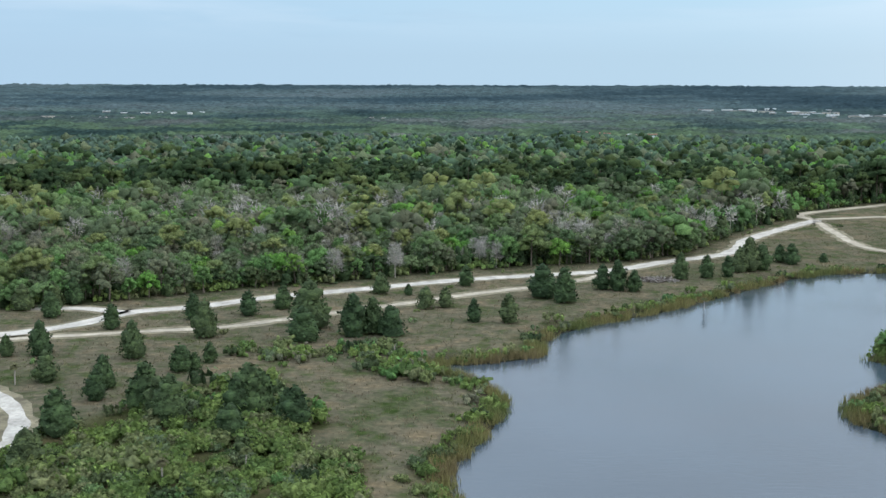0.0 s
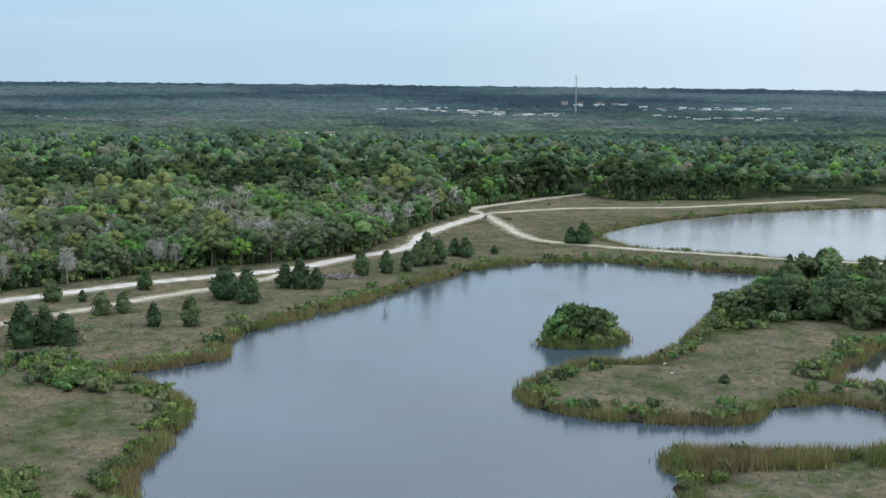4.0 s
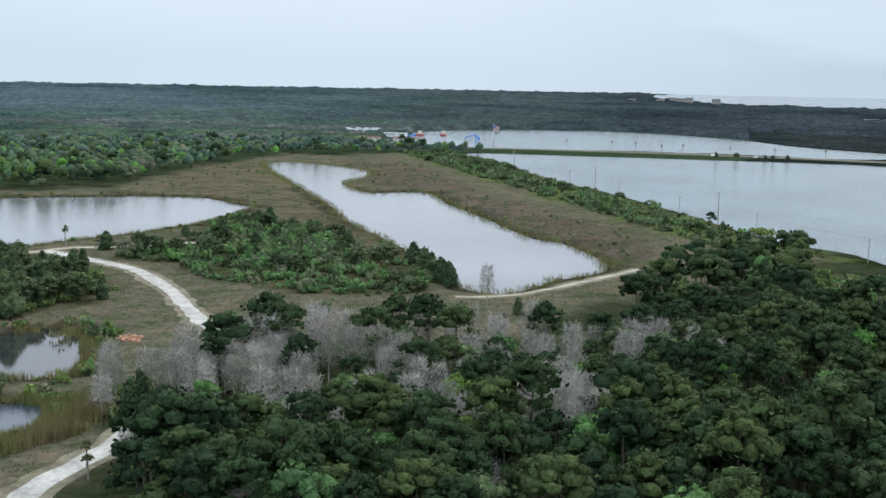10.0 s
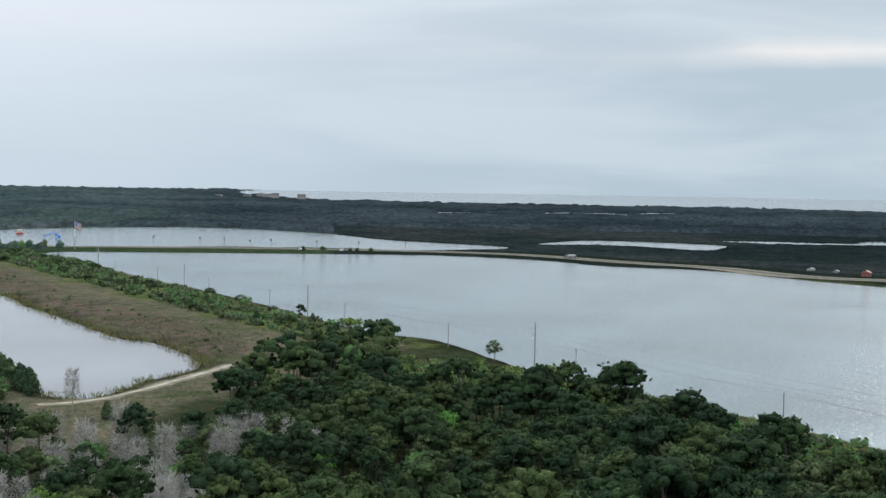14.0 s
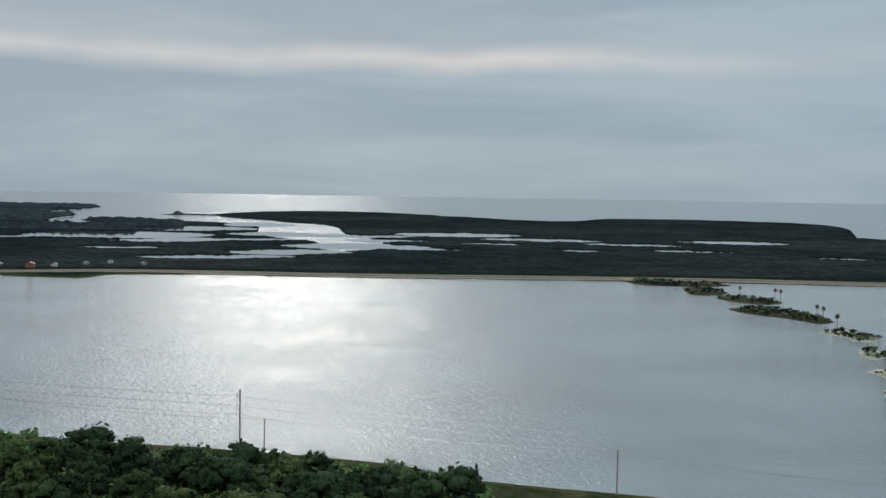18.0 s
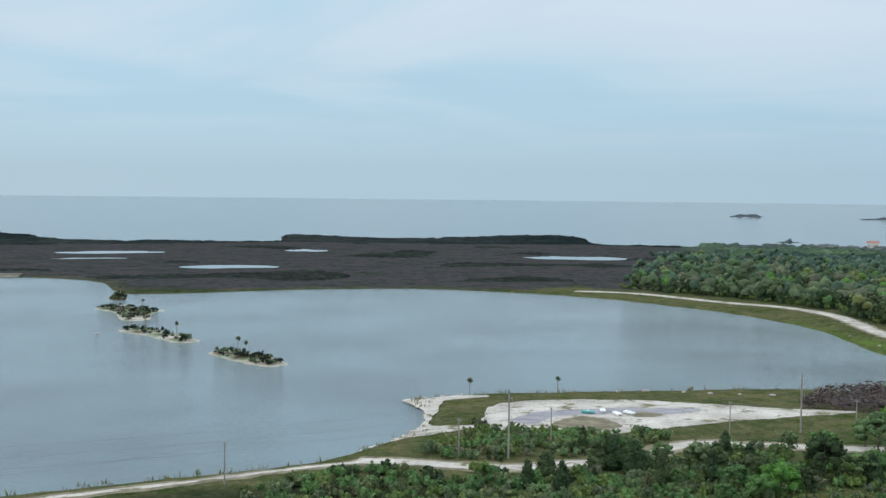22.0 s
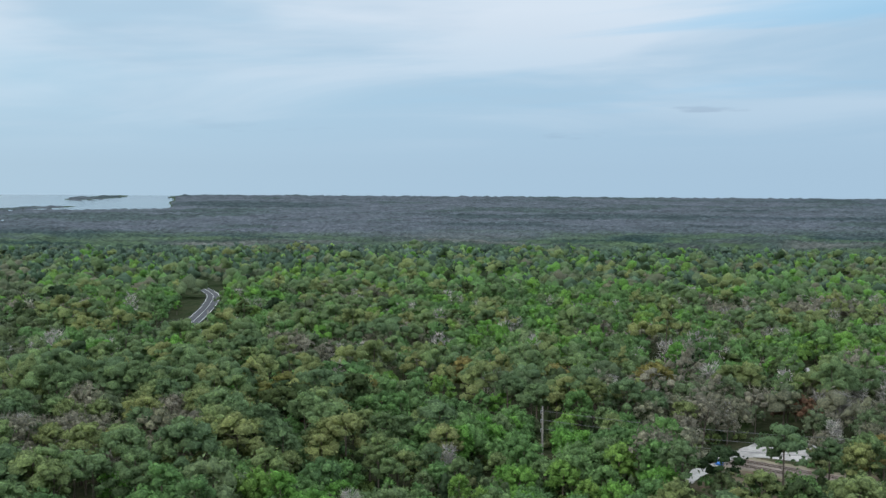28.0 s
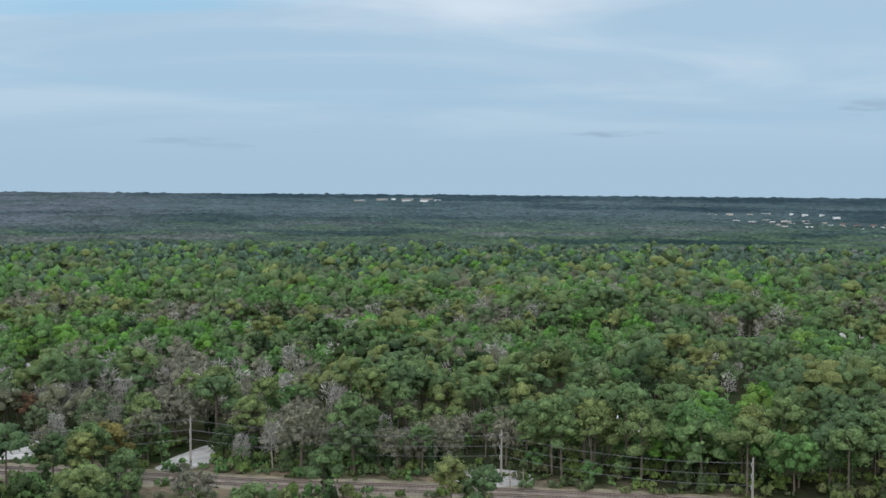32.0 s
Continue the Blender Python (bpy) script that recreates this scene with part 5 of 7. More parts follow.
def canopy(name, az0, az1, step, r0, r1, tone, height, label, cat):
    """Tree tops that run together with distance, as one uneven sheet that comes down to the ground at its edges."""
    rs = [r0]
    while rs[-1] < r1:
        rs.append(rs[-1] + max(5.0, rs[-1] ** 2 / 190000))
    rs = np.array(rs)
    az = np.radians(np.arange(az0, az1 + step, step))
    rr = rs[:, None] + RNG.normal(0, 0.2, (len(rs), len(az))) * np.gradient(rs)[:, None]
    aa = az[None, :] + RNG.normal(0, 0.2, rr.shape) * radians(step)
    p = np.stack([rr * np.sin(aa), rr * np.cos(aa)], 2)
    n, m = rr.shape
    flat = p.reshape(-1, 2)
    i = np.arange(n * m).reshape(n, m)
    q = np.stack([i[:-1, :-1], i[:-1, 1:], i[1:, 1:], i[1:, :-1]], 2).reshape(-1, 4)
    q = q[:, ::-1]
    cen = flat[q].mean(1)
    col, dens = tone(cen)
    ok = dens & ~is_water(cen)
    ok &= near_dist(cen, CAUSEWAY, 60) > 45
    ok &= near_dist(cen, ALL_SHORE, 12) > 7
    q = q[ok]
    used, inv, cnt = np.unique(q.ravel(), return_inverse=True, return_counts=True)
    v = flat[used]
    vr = np.hypot(v[:, 0], v[:, 1])
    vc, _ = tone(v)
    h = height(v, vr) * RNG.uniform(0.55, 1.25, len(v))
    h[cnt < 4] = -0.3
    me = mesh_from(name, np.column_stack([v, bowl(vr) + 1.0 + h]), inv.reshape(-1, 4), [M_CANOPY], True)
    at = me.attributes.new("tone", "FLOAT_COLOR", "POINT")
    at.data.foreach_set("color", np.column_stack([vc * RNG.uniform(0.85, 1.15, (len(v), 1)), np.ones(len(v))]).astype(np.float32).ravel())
    return tagged(new(name, me), label, cat, kind="stuff")


def blend_tones(p, cols, s1, s2, seed):
    """Drifts of colour: broad belts along the ground with smaller stands inside them."""
    f = 0.5 + 0.95 * patch(p, s1, seed) + 0.5 * patch(p, s2, seed + 3)
    f = np.clip(f, 0, 0.999) * (len(cols) - 1)
    k = f.astype(int)
    w = (f - k)[:, None]
    c = np.array(cols)
    return c[k] * (1 - w) + c[k + 1] * w


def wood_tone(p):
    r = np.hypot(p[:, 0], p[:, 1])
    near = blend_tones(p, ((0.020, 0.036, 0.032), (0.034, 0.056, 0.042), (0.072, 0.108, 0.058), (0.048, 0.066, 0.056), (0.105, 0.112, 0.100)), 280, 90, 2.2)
    # painted haze: bluer tones blended in with range
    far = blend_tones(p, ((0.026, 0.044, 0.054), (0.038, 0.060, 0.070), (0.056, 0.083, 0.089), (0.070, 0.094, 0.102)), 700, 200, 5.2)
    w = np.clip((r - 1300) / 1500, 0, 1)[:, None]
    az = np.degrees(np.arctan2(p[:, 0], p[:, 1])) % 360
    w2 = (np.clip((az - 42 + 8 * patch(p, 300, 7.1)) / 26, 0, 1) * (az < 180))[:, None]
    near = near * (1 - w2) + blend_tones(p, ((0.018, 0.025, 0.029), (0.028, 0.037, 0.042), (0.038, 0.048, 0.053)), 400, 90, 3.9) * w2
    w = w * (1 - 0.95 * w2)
    # grey-violet leafless marsh woods towards the south coast, lightened and blued for haze
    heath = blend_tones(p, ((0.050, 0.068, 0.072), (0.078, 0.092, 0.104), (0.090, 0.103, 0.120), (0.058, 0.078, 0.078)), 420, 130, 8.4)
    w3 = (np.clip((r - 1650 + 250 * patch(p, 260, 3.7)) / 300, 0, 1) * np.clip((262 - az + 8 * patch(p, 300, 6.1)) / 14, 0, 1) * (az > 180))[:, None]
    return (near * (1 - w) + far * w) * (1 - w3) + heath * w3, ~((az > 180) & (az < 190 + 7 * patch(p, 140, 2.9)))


def marsh_tone(p):
    r = np.hypot(p[:, 0], p[:, 1])
    az = np.degrees(np.arctan2(p[:, 0], p[:, 1])) % 360
    # tones lifted a little towards blue for haze
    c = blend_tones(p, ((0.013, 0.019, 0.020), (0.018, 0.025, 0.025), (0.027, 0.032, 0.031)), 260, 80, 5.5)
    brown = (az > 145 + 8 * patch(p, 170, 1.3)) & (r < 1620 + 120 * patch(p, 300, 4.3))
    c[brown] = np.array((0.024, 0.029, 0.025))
    return c, ~brown | (patch(p, 100, 9.5) > 0.33)


def wood_height(p, r):
    return 6.0 + 3.0 * patch(p, 120, 1.1) + 2.2 * patch(p, 22, 4.4)


def marsh_height(p, r):
    return np.clip(1.0 + 1.0 * patch(p, 240, 6.1) + 0.9 * patch(p, 30, 7.7), 0.3, 3.6)


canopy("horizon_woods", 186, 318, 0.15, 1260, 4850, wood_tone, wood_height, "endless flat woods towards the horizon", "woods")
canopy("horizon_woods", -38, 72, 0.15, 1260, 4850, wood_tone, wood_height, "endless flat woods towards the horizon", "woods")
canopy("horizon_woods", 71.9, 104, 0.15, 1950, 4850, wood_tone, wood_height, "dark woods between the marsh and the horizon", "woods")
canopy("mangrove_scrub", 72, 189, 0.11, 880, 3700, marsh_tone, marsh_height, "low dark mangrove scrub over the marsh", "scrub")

# ---------------------------------------------------------------- single trees and bushes on the open ground
CEDARS_W = [(-92, 323, 6.6), (-64, 313, 9.3), (-72, 336, 7.2), (-57, 343, 6.8), (-48, 353, 6.7), (-37, 308, 8.4), (-37, 324, 12.2),
            (-24, 315, 10.3), (-19, 318, 9.0), (-14, 316, 7.5), (-11, 376, 3.5), (-5, 354, 6.3), (1, 356, 5.8), (-77, 288, 8.6), (-62, 275, 6.1), (-59, 276, 4.2),
            (-57, 284, 4.6), (-101, 291, 7.9), (-91, 265, 6.6), (-109, 290, 5.1), (-76, 259, 6.9), (-75, 249, 6.1), (-75, 224, 8.6),
            (-73, 201, 7.5), (-62, 240, 10.0), (-55, 232, 9.0), (-58, 236, 8.0), (-40, 239, 9.6), (-38, 241, 8.0), (-42, 235, 8.2)]
CEDARS_W2 = [(-29, 228, 8.1), (-31, 232, 6.5), (-41, 222, 6.3), (-114, 339, 6.7), (-126, 350, 7.0), (8, 394, 6.4), (-20, 379, 6.4), (32, 373, 9.6), (38, 364, 10.3),
             (58, 386, 9.1), (53, 388, 7.5), (63, 384, 6.5), (9, 334, 6.2), (19, 333, 7.8), (83, 408, 8.8), (93, 412, 7.5), (101, 414, 7.0), (112, 428, 11.0),
             (117, 430, 9.0), (108, 425, 8.0), (132, 443, 7.2), (129, 448, 6.5), (146, 449, 3.3), (193, 470, 9.0), (188, 472, 6.5), (135, 241, 1.9)]
CEDARS_M = [(193, 316, 8.8), (202, 320, 11.5), (199, 302, 11), (207, 307, 12), (203, 287, 8.5), (218, 301, 12.5), (217, 285, 11), (233, 300, 11), (246, 307, 10),
            (261, 318, 9.6), (248, 332, 9), (253, 286, 6.5), (213, 244, 3.8), (329, 369, 7), (379, 374, 5), (341, 343, 4.5), (402, 373, 6.4), (432, 378, 6.7),
            (426, 366, 9), (424, 350, 6.4), (413, 313, 6.1), (381, 254, 8.2), (372, 243, 8), (363, 234, 7.8), (355, 225, 7.6), (346, 216, 7.4), (311, 169, 5),
            (367, 239, 7.0), (350, 221, 7.5), (341, 212, 6.8)]
OAKS_M = [(255, 216, 5.5), (282, 194, 7), (287, 182, 6.4), (274, 214, 4.9), (216, 203, 8.3), (231, 213, 8), (228, 318, 9), (240, 328, 8.5), (262, 345, 8),
          (275, 352, 7.5), (222, 330, 8.5), (246, 316, 9), (258, 304, 7), (430, 340, 6), (405, 330, 6)]
OAKS_S = [(-69, -271, 9), (-86, -306, 10), (-189, -400, 9.5), (-181, -398, 8), (-111, -338, 9), (-44, -303, 6.5), (-52, -300, 6), (-104, -330, 8.5),
          (-122, -344, 8), (-135, -352, 8.5), (-147, -362, 8), (-128, -330, 8.5), (-299, -309, 12), (-205, -192, 12), (-155, -372, 7.5), (-166, -385, 8)]
CEDARS_S = [(-31, -297, 8.5), (-36, -294, 8), (-27, -296, 7), (-57, -297, 7), (-14, -288, 6), (-92, -286, 7), (-100, -295, 7.5), (-66, -301, 6)]


def on_land(x, y):
    return float(land_z(np.array([(x, y)]))[0])


for pts in (CEDARS_W, CEDARS_W2, CEDARS_M, CEDARS_S):
    for x, y, h in pts:
        tree("cedar", x, y, on_land(x, y) - 0.05, height=h * 1.12, width=RNG.uniform(1.3, 1.7) * max(0.5, h / 7.5), group="red cedars on the open ground")
# dark evergreens close the foot of the north woods
edge_line = smooth_line(OPEN_N[:13], 5.5, False)
for x, y in edge_line * RNG.uniform(1.004, 1.035, (len(edge_line), 1)) + RNG.normal(0, 1.4, (len(edge_line), 2)):
    k = ("holm", "cedar", "oak", "brown")[int(RNG.choice(4, p=(0.46, 0.30, 0.16, 0.08)))]
    h = RNG.uniform(4.5, 9.0)
    tree(k, x, y, on_land(x, y) - 0.1, height=h, width=h / (6.5 if k == "cedar" else 8.5), group="evergreens at the foot of the north woods")
for x, y, h in OAKS_M + OAKS_S:
    tree("oak", x, y, on_land(x, y) - 0.05, height=h, width=h / 10.5, label="rounded bright green broadleaf tree by the path", group="broadleaf trees on the open ground")


def fill(poly, spacing):
    q = np.array(poly, float)
    lo, hi = q.min(0), q.max(0)
    n = int((hi[0] - lo[0]) * (hi[1] - lo[1]) / spacing ** 2)
    p = RNG.uniform(lo, hi, (n, 2))
    p = p[inside(q, p)]
    p = p[~is_water(p)]
    p = p[near_dist(p, ROAD_PTS, 10) > 4.0]
    return p


def shore_band(line, d0, d1, n, box=None):
    """Random points within a band landward (positive) or lakeward of a shoreline."""
    k = RNG.integers(0, len(line), n)
    a = line[k]
    b = line[(k + 1) % len(line)]
    p = a + (b - a) * RNG.random((n, 1)) + RNG.normal(0, 1, (n, 2)) * (d1 - d0) * 0.5
    w = is_water(p)
    d = near_dist(p, line, 12)
    d = np.where(w, -d, d)
    ok = (d > d0) & (d < d1)
    if box is not None:
        ok &= (p[:, 0] > box[0]) & (p[:, 1] > box[1]) & (p[:, 0] < box[2]) & (p[:, 1] < box[3])
    return p[ok]


for x, y in fill(GROVE, 10.0):
    k = ("holm", "cedar", "holm", "oak")[int(RNG.choice(4, p=(0.5, 0.3, 0.1, 0.1)))]
    h = RNG.uniform(6.0, 10.5)
    tree(k, x, y, on_land(x, y), height=h, width=h / (6.5 if k == "cedar" else 8.5), group="trees of the lakeside grove", label="dense evergreen tree in the lakeside grove" if k == "cedar" else "")
for x, y in fill(SCRUB, 14.0):
    k = ("holm", "cedar", "brown")[int(RNG.choice(3, p=(0.6, 0.25, 0.15)))]
    h = RNG.uniform(3.5, 7.0) * (1.2 if patch(np.array([(x, y)]), 30, 2.7)[0] > 0 else 0.8)
    tree(k, x, y, on_land(x, y) - 0.1, height=h, width=h / (6.0 if k == "cedar" else 7.5), group="small trees of the scrub", label="low spreading evergreen tree in the scrub" if k != "cedar" else "")
for x, y in fill(DIKE, 17.0):
    k = ("holm", "cedar", "brown")[int(RNG.choice(3, p=(0.5, 0.35, 0.15)))]
    h = RNG.uniform(2.6, 6.0)
    tree(k, x, y, on_land(x, y) - 0.1, height=h, width=h / 6.5, group="small trees of the dike", label="small dark tree on the dike")
bush_pts, bush_scale = [], []
for poly, sp, s0, s1 in ((SCRUB, 3.5, 0.5, 1.7), (GROVE, 5.0, 0.6, 1.4), (SHRUB_W, 2.8, 0.7, 1.5), (SHRUB_W2, 3.0, 0.6, 1.3), (DIKE, 5.0, 0.5, 1.7)):
    p = fill(poly, sp)
    g = patch(p, 16, 3.1) + 0.6 * patch(p, 6, 7.9) + (0.0 if poly in (SCRUB, DIKE) else 0.22)
    p, g = p[g > -0.3], g[g > -0.3]
    bush_pts.append(p); bush_scale.append(RNG.uniform(s0, s1, len(p)) * np.clip(0.9 + 0.9 * g, 0.5, 1.5))
for line, d0, d1, n, s0, s1, box in ((SH["main_lake"], 1.0, 9, 1500, 0.4, 1.35, (-10, 180, 260, 460)), (SH["small_pond"], 1.5, 10, 300, 0.5, 1.25, None),
                                     (SH["north_lake"], 2, 9, 260, 0.4, 1.0, None), (SH["great_lake"], 8, 12, 500, 0.3, 0.8, (250, -140, 900, 500))):
    p = shore_band(line, d0, d1, n, box)
    p = p[near_dist(p, ROAD_PTS, 10) > 3.5]
    bush_pts.append(p); bush_scale.append(RNG.uniform(s0, s1, len(p)))
# low growth between the tall woods and the dike, and before the sand pad
p = scatter(4.8, 205, 460, 62, 119)
az, rr = np.degrees(np.arctan2(p[:, 0], p[:, 1])) % 360, np.hypot(p[:, 0], p[:, 1])
lim = np.interp(az, DIKE_AZ, DIKE_R)
p = p[(rr > 0.77 * lim) & (rr < 0.95 * lim) & ~inside(OPEN_N, p)]
p = p[RNG.random(len(p)) < 0.85]
bush_pts.append(p); bush_scale.append(RNG.uniform(0.8, 1.7, len(p)))
p = np.concatenate([scatter(4.2, 245, 345, 168, 206), scatter(4.8, 258, 425, 204, 212), scatter(5.5, 425, 545, 203, 211.5)])
p = p[(near_dist(p, ROAD_PTS, 10) > 6.5) & ((near_dist(p * 1.035, ROAD_PTS, 10) > 4.0) | (patch(p, 12, 2.5) > 0.1)) & ~inside(MEADOW, p) & ~is_water(p) & (near_dist(p, SH["great_lake"], 30) > 16)]
pads = [np.array(q) for _, _, q in PADS]
for q in pads:
    p = p[~inside(q, p)]
bush_pts.append(p); bush_scale.append(RNG.uniform(0.7, 1.6, len(p)))
p = scatter(4.4, 232, 300, 232, 306)
p = p[forest_mask(p, 4.0) | (RNG.random(len(p)) < 0.5)]
p = p[(near_dist(p, ROAD_PTS, 10) > 3.5) & (RNG.random(len(p)) < 0.6)]
for c in [ellipse(*c) for c in CLEARINGS] + YARDS:
    p = p[~inside(c, p)]
bush_pts.append(p); bush_scale.append(RNG.uniform(0.5, 1.3, len(p)))
for x, y in scatter(12, 258, 425, 184, 211):
    if near_dist(np.array([(x, y)]), ROAD_PTS, 10)[0] > 7 and not is_water(np.array([(x, y)]))[0] and not any(inside(q, np.array([(x, y)]))[0] for q in pads + [np.array(MEADOW)]):
        k = ("cedar", "oak", "oak", "brown", "slash")[int(RNG.integers(0, 5))]
        if RNG.random() < 0.35 or (math.degrees(math.atan2(x, y)) % 360 < 200 and math.hypot(x, y) > 330):
            continue
        h = RNG.uniform(4.5, 8.5)
        tree(k, x, y, on_land(x, y), height=h, width=h / 9.5, group="small trees before the sand pad")
p = np.concatenate([fill(OPEN_N, 34), fill(MARSH_D, 17), fill(MARSH_C, 24)])
bush_pts.append(p); bush_scale.append(RNG.uniform(0.3, 0.8, len(p)))
p = RNG.uniform((-300, -120), (-238, 66), (900, 2))
p = p[inside(RAILSIDE, p) & (patch(p, 9, 4.7) > -0.05)]
p = p[(near_dist(p, ROAD_LINES["rail_bed"], 16) > 5.0)]
bush_pts.append(p); bush_scale.append(RNG.uniform(0.3, 1.0, len(p)))
p = fill(MEADOW, 3.2)
bush_pts.append(p); bush_scale.append(RNG.uniform(0.3, 0.95, len(p)))
bp, bs = np.concatenate(bush_pts), np.concatenate(bush_scale)
order = np.argsort(np.hypot(bp[:, 0], bp[:, 1]))
bp, bs = bp[order], bs[order]
bz = land_z(bp) - 0.05
pick = np.zeros(len(bp), bool)
pick[RNG.permutation(min(700, len(bp)))[:280]] = True
for x, y, z, s in zip(bp[pick, 0], bp[pick, 1], bz[pick], bs[pick]):
    tree("bush", x, y, z, scale=s * RNG.uniform(0.8, 1.1), width=s, group="bushes on the banks")
rest = np.where(~pick)[0]
rk = RNG.random(len(rest))
dull = (bp[rest, 1] < 0) | inside(SCRUB, bp[rest]) | inside(DIKE, bp[rest])
rk = np.where(dull, np.clip(rk * 1.9 + 0.02, 0, 1) * (rk < 0.5) + (0.80 + (rk - 0.5) * 0.4) * (rk >= 0.5), rk)
rk = np.where(dull & (rk >= 0.97), 0.84, rk)
rr = np.hypot(bp[rest, 0], bp[rest, 1])
shade = inside(SCRUB, bp[rest]) | inside(DIKE, bp[rest])
for kind, lo, hi, words in (("bush", 0.0, 0.66, "thicket of low olive-green shrubs"), ("holm", 0.66, 0.80, "thicket of dark evergreen shrubs"),
                            ("oak", 0.80, 0.92, "thicket of bright green shrubs"), ("brown", 0.92, 1.01, "dry brown shrubs in the thicket")):
    for lod, near in ((0, rr < 235), (1, rr >= 235)):
        for shady in (False, True):
            s = rest[(rk >= lo) & (rk < hi) & near & (shade == shady)]
            joined("scrub", "bush", lod, bp[s], bs[s], bz[s], LEAF["thicket" if shady and kind == "bush" else kind][0], words if not shady else words.replace("low", "dense dark"), "scrub")

# dark scrub on the low islands of the great lake
ip = np.concatenate([fill(i, 3.6) for i in ISLES])
ip = ip[near_dist(ip, np.concatenate(ISLE_LINES[:len(ISLES)]), 12) > 1.2]
for kind, lo, hi in (("cedar", 0.0, 0.6), ("brown", 0.6, 1.0)):
    u = RNG.random(len(ip)) if kind == "cedar" else u
    s = (u >= lo) & (u < hi)
    joined("island_scrub", "bush", 1, ip[s], RNG.uniform(0.45, 0.95, s.sum()), land_z(ip[s]) - 0.1, LEAF["mangrove" if kind == "cedar" else kind][0], "dark tangled scrub on the low islands", "scrub")

# the islet: a mound of bushes and small trees over reeds
for k in range(52):
    a, q = RNG.uniform(0, 6.28), math.sqrt(RNG.random()) * 0.85
    x, y = 122 + 12.0 * q * math.cos(a), 295 + 8.5 * q * math.sin(a)
    if k < 22:
        tree(("holm", "cedar", "holm", "oak", "holm")[k % 5], 121 + (x - 122) * 0.7, 296 + (y - 295) * 0.7, on_land(x, y), height=RNG.uniform(5.0, 10.5), width=1.0, label="leafy tree on the small round islet", group="trees of the islet")
    else:
        tree("bush", x, y, on_land(x, y) - 0.1, scale=RNG.uniform(1.8, 3.2) * (1.25 - 0.7 * q), group="bushes of the islet")

# ---------------------------------------------------------------- reeds and grass


def blades(name, pts, h0, h1, wide, per, mat, label, cat, spread=0.5):
    n = len(pts)
    if not n:
        return
    c = np.repeat(pts, per, 0) + RNG.normal(0, spread, (n * per, 2))
    z = np.maximum(np.repeat(land_z(pts), per), 0) - 0.1
    m = len(c)
    a = RNG.uniform(0, 6.28, m)
    h = RNG.uniform(h0, h1, m)
    d = np.stack([np.cos(a), np.sin(a)], 1) * wide * RNG.uniform(0.6, 1.3, (m, 1))
    tip = c + RNG.normal(0, 0.22, (m, 2)) * h[:, None]
    v = np.stack([np.column_stack([c - d, z]), np.column_stack([c + d, z]), np.column_stack([tip, z + h])], 1).reshape(-1, 3)
    i = np.arange(m) * 3
    me = mesh_from(name, v, np.stack([i, i + 1, i + 2], 1), [mat])
    t = np.clip(0.5 + 1.1 * np.repeat(patch(pts, 14, 4.1), per * 3) + RNG.normal(0, 0.12, m * 3), 0, 1)
    set_tint(me, t)
    return tagged(new(name, me), label, cat, kind="stuff")


REED_BED = [(100, 197), (120, 191), (138, 188), (152, 190), (163, 202), (170, 198), (166, 184), (150, 178), (125, 180), (103, 184), (97, 190)]
rp = [shore_band(SH["main_lake"], -1.0, 3.2, 11000, (-20, 170, 260, 460)), shore_band(SH["small_pond"], -1, 2.2, 1200), shore_band(ISLE_LINES[len(ISLES)], -0.6, 3, 900)]
p = RNG.uniform((92, 176), (172, 204), (5200, 2))
p = p[inside(REED_BED, p)]
blades("reeds", p[patch(p, 6, 3.3) > -0.35], 1.5, 3.8, 0.13, 6, M_REED, "bed of tall yellow-brown reeds standing in the lake", "reeds", 0.6)
p = RNG.uniform((204, 232), (222, 262), (260, 2))
rp.append(p[is_water(p) & (near_dist(p, SH["small_pond"], 12) < 8)])
rp = np.concatenate(rp)
rp = rp[patch(rp, 7, 1.9) + 0.25 * patch(rp, 2.5, 5.3) > -0.22]
blades("reeds", rp, 0.7, 2.8, 0.11, 8, M_REED, "tall yellow-green reeds standing along the water", "reeds")
rp = [shore_band(SH["north_lake"], -1, 5, 2600), shore_band(SH["long_pond"], -3, 5, 3000), shore_band(SH["great_lake"], -1, 4, 3000, (-200, -460, 180, -200))]
blades("reeds", np.concatenate(rp), 0.8, 1.9, 0.16, 5, M_REED, "brown-green reeds fringing the far ponds", "reeds", 0.8)
p = np.concatenate([fill(OPEN_N, 2.6), fill(MARSH_D, 2.6), fill(MARSH_C, 2.6), fill(OPEN_S, 4.5), fill(MEADOW, 1.4)])
p = p[np.hypot(p[:, 0], p[:, 1]) < 620]
for q in pads:
    p = p[~inside(q, p)]
blades("dry_grass", p, 0.25, 0.75, 0.12, 6, M_GRASS, "dry tufts of grass on sandy ground", "grass", 0.6)

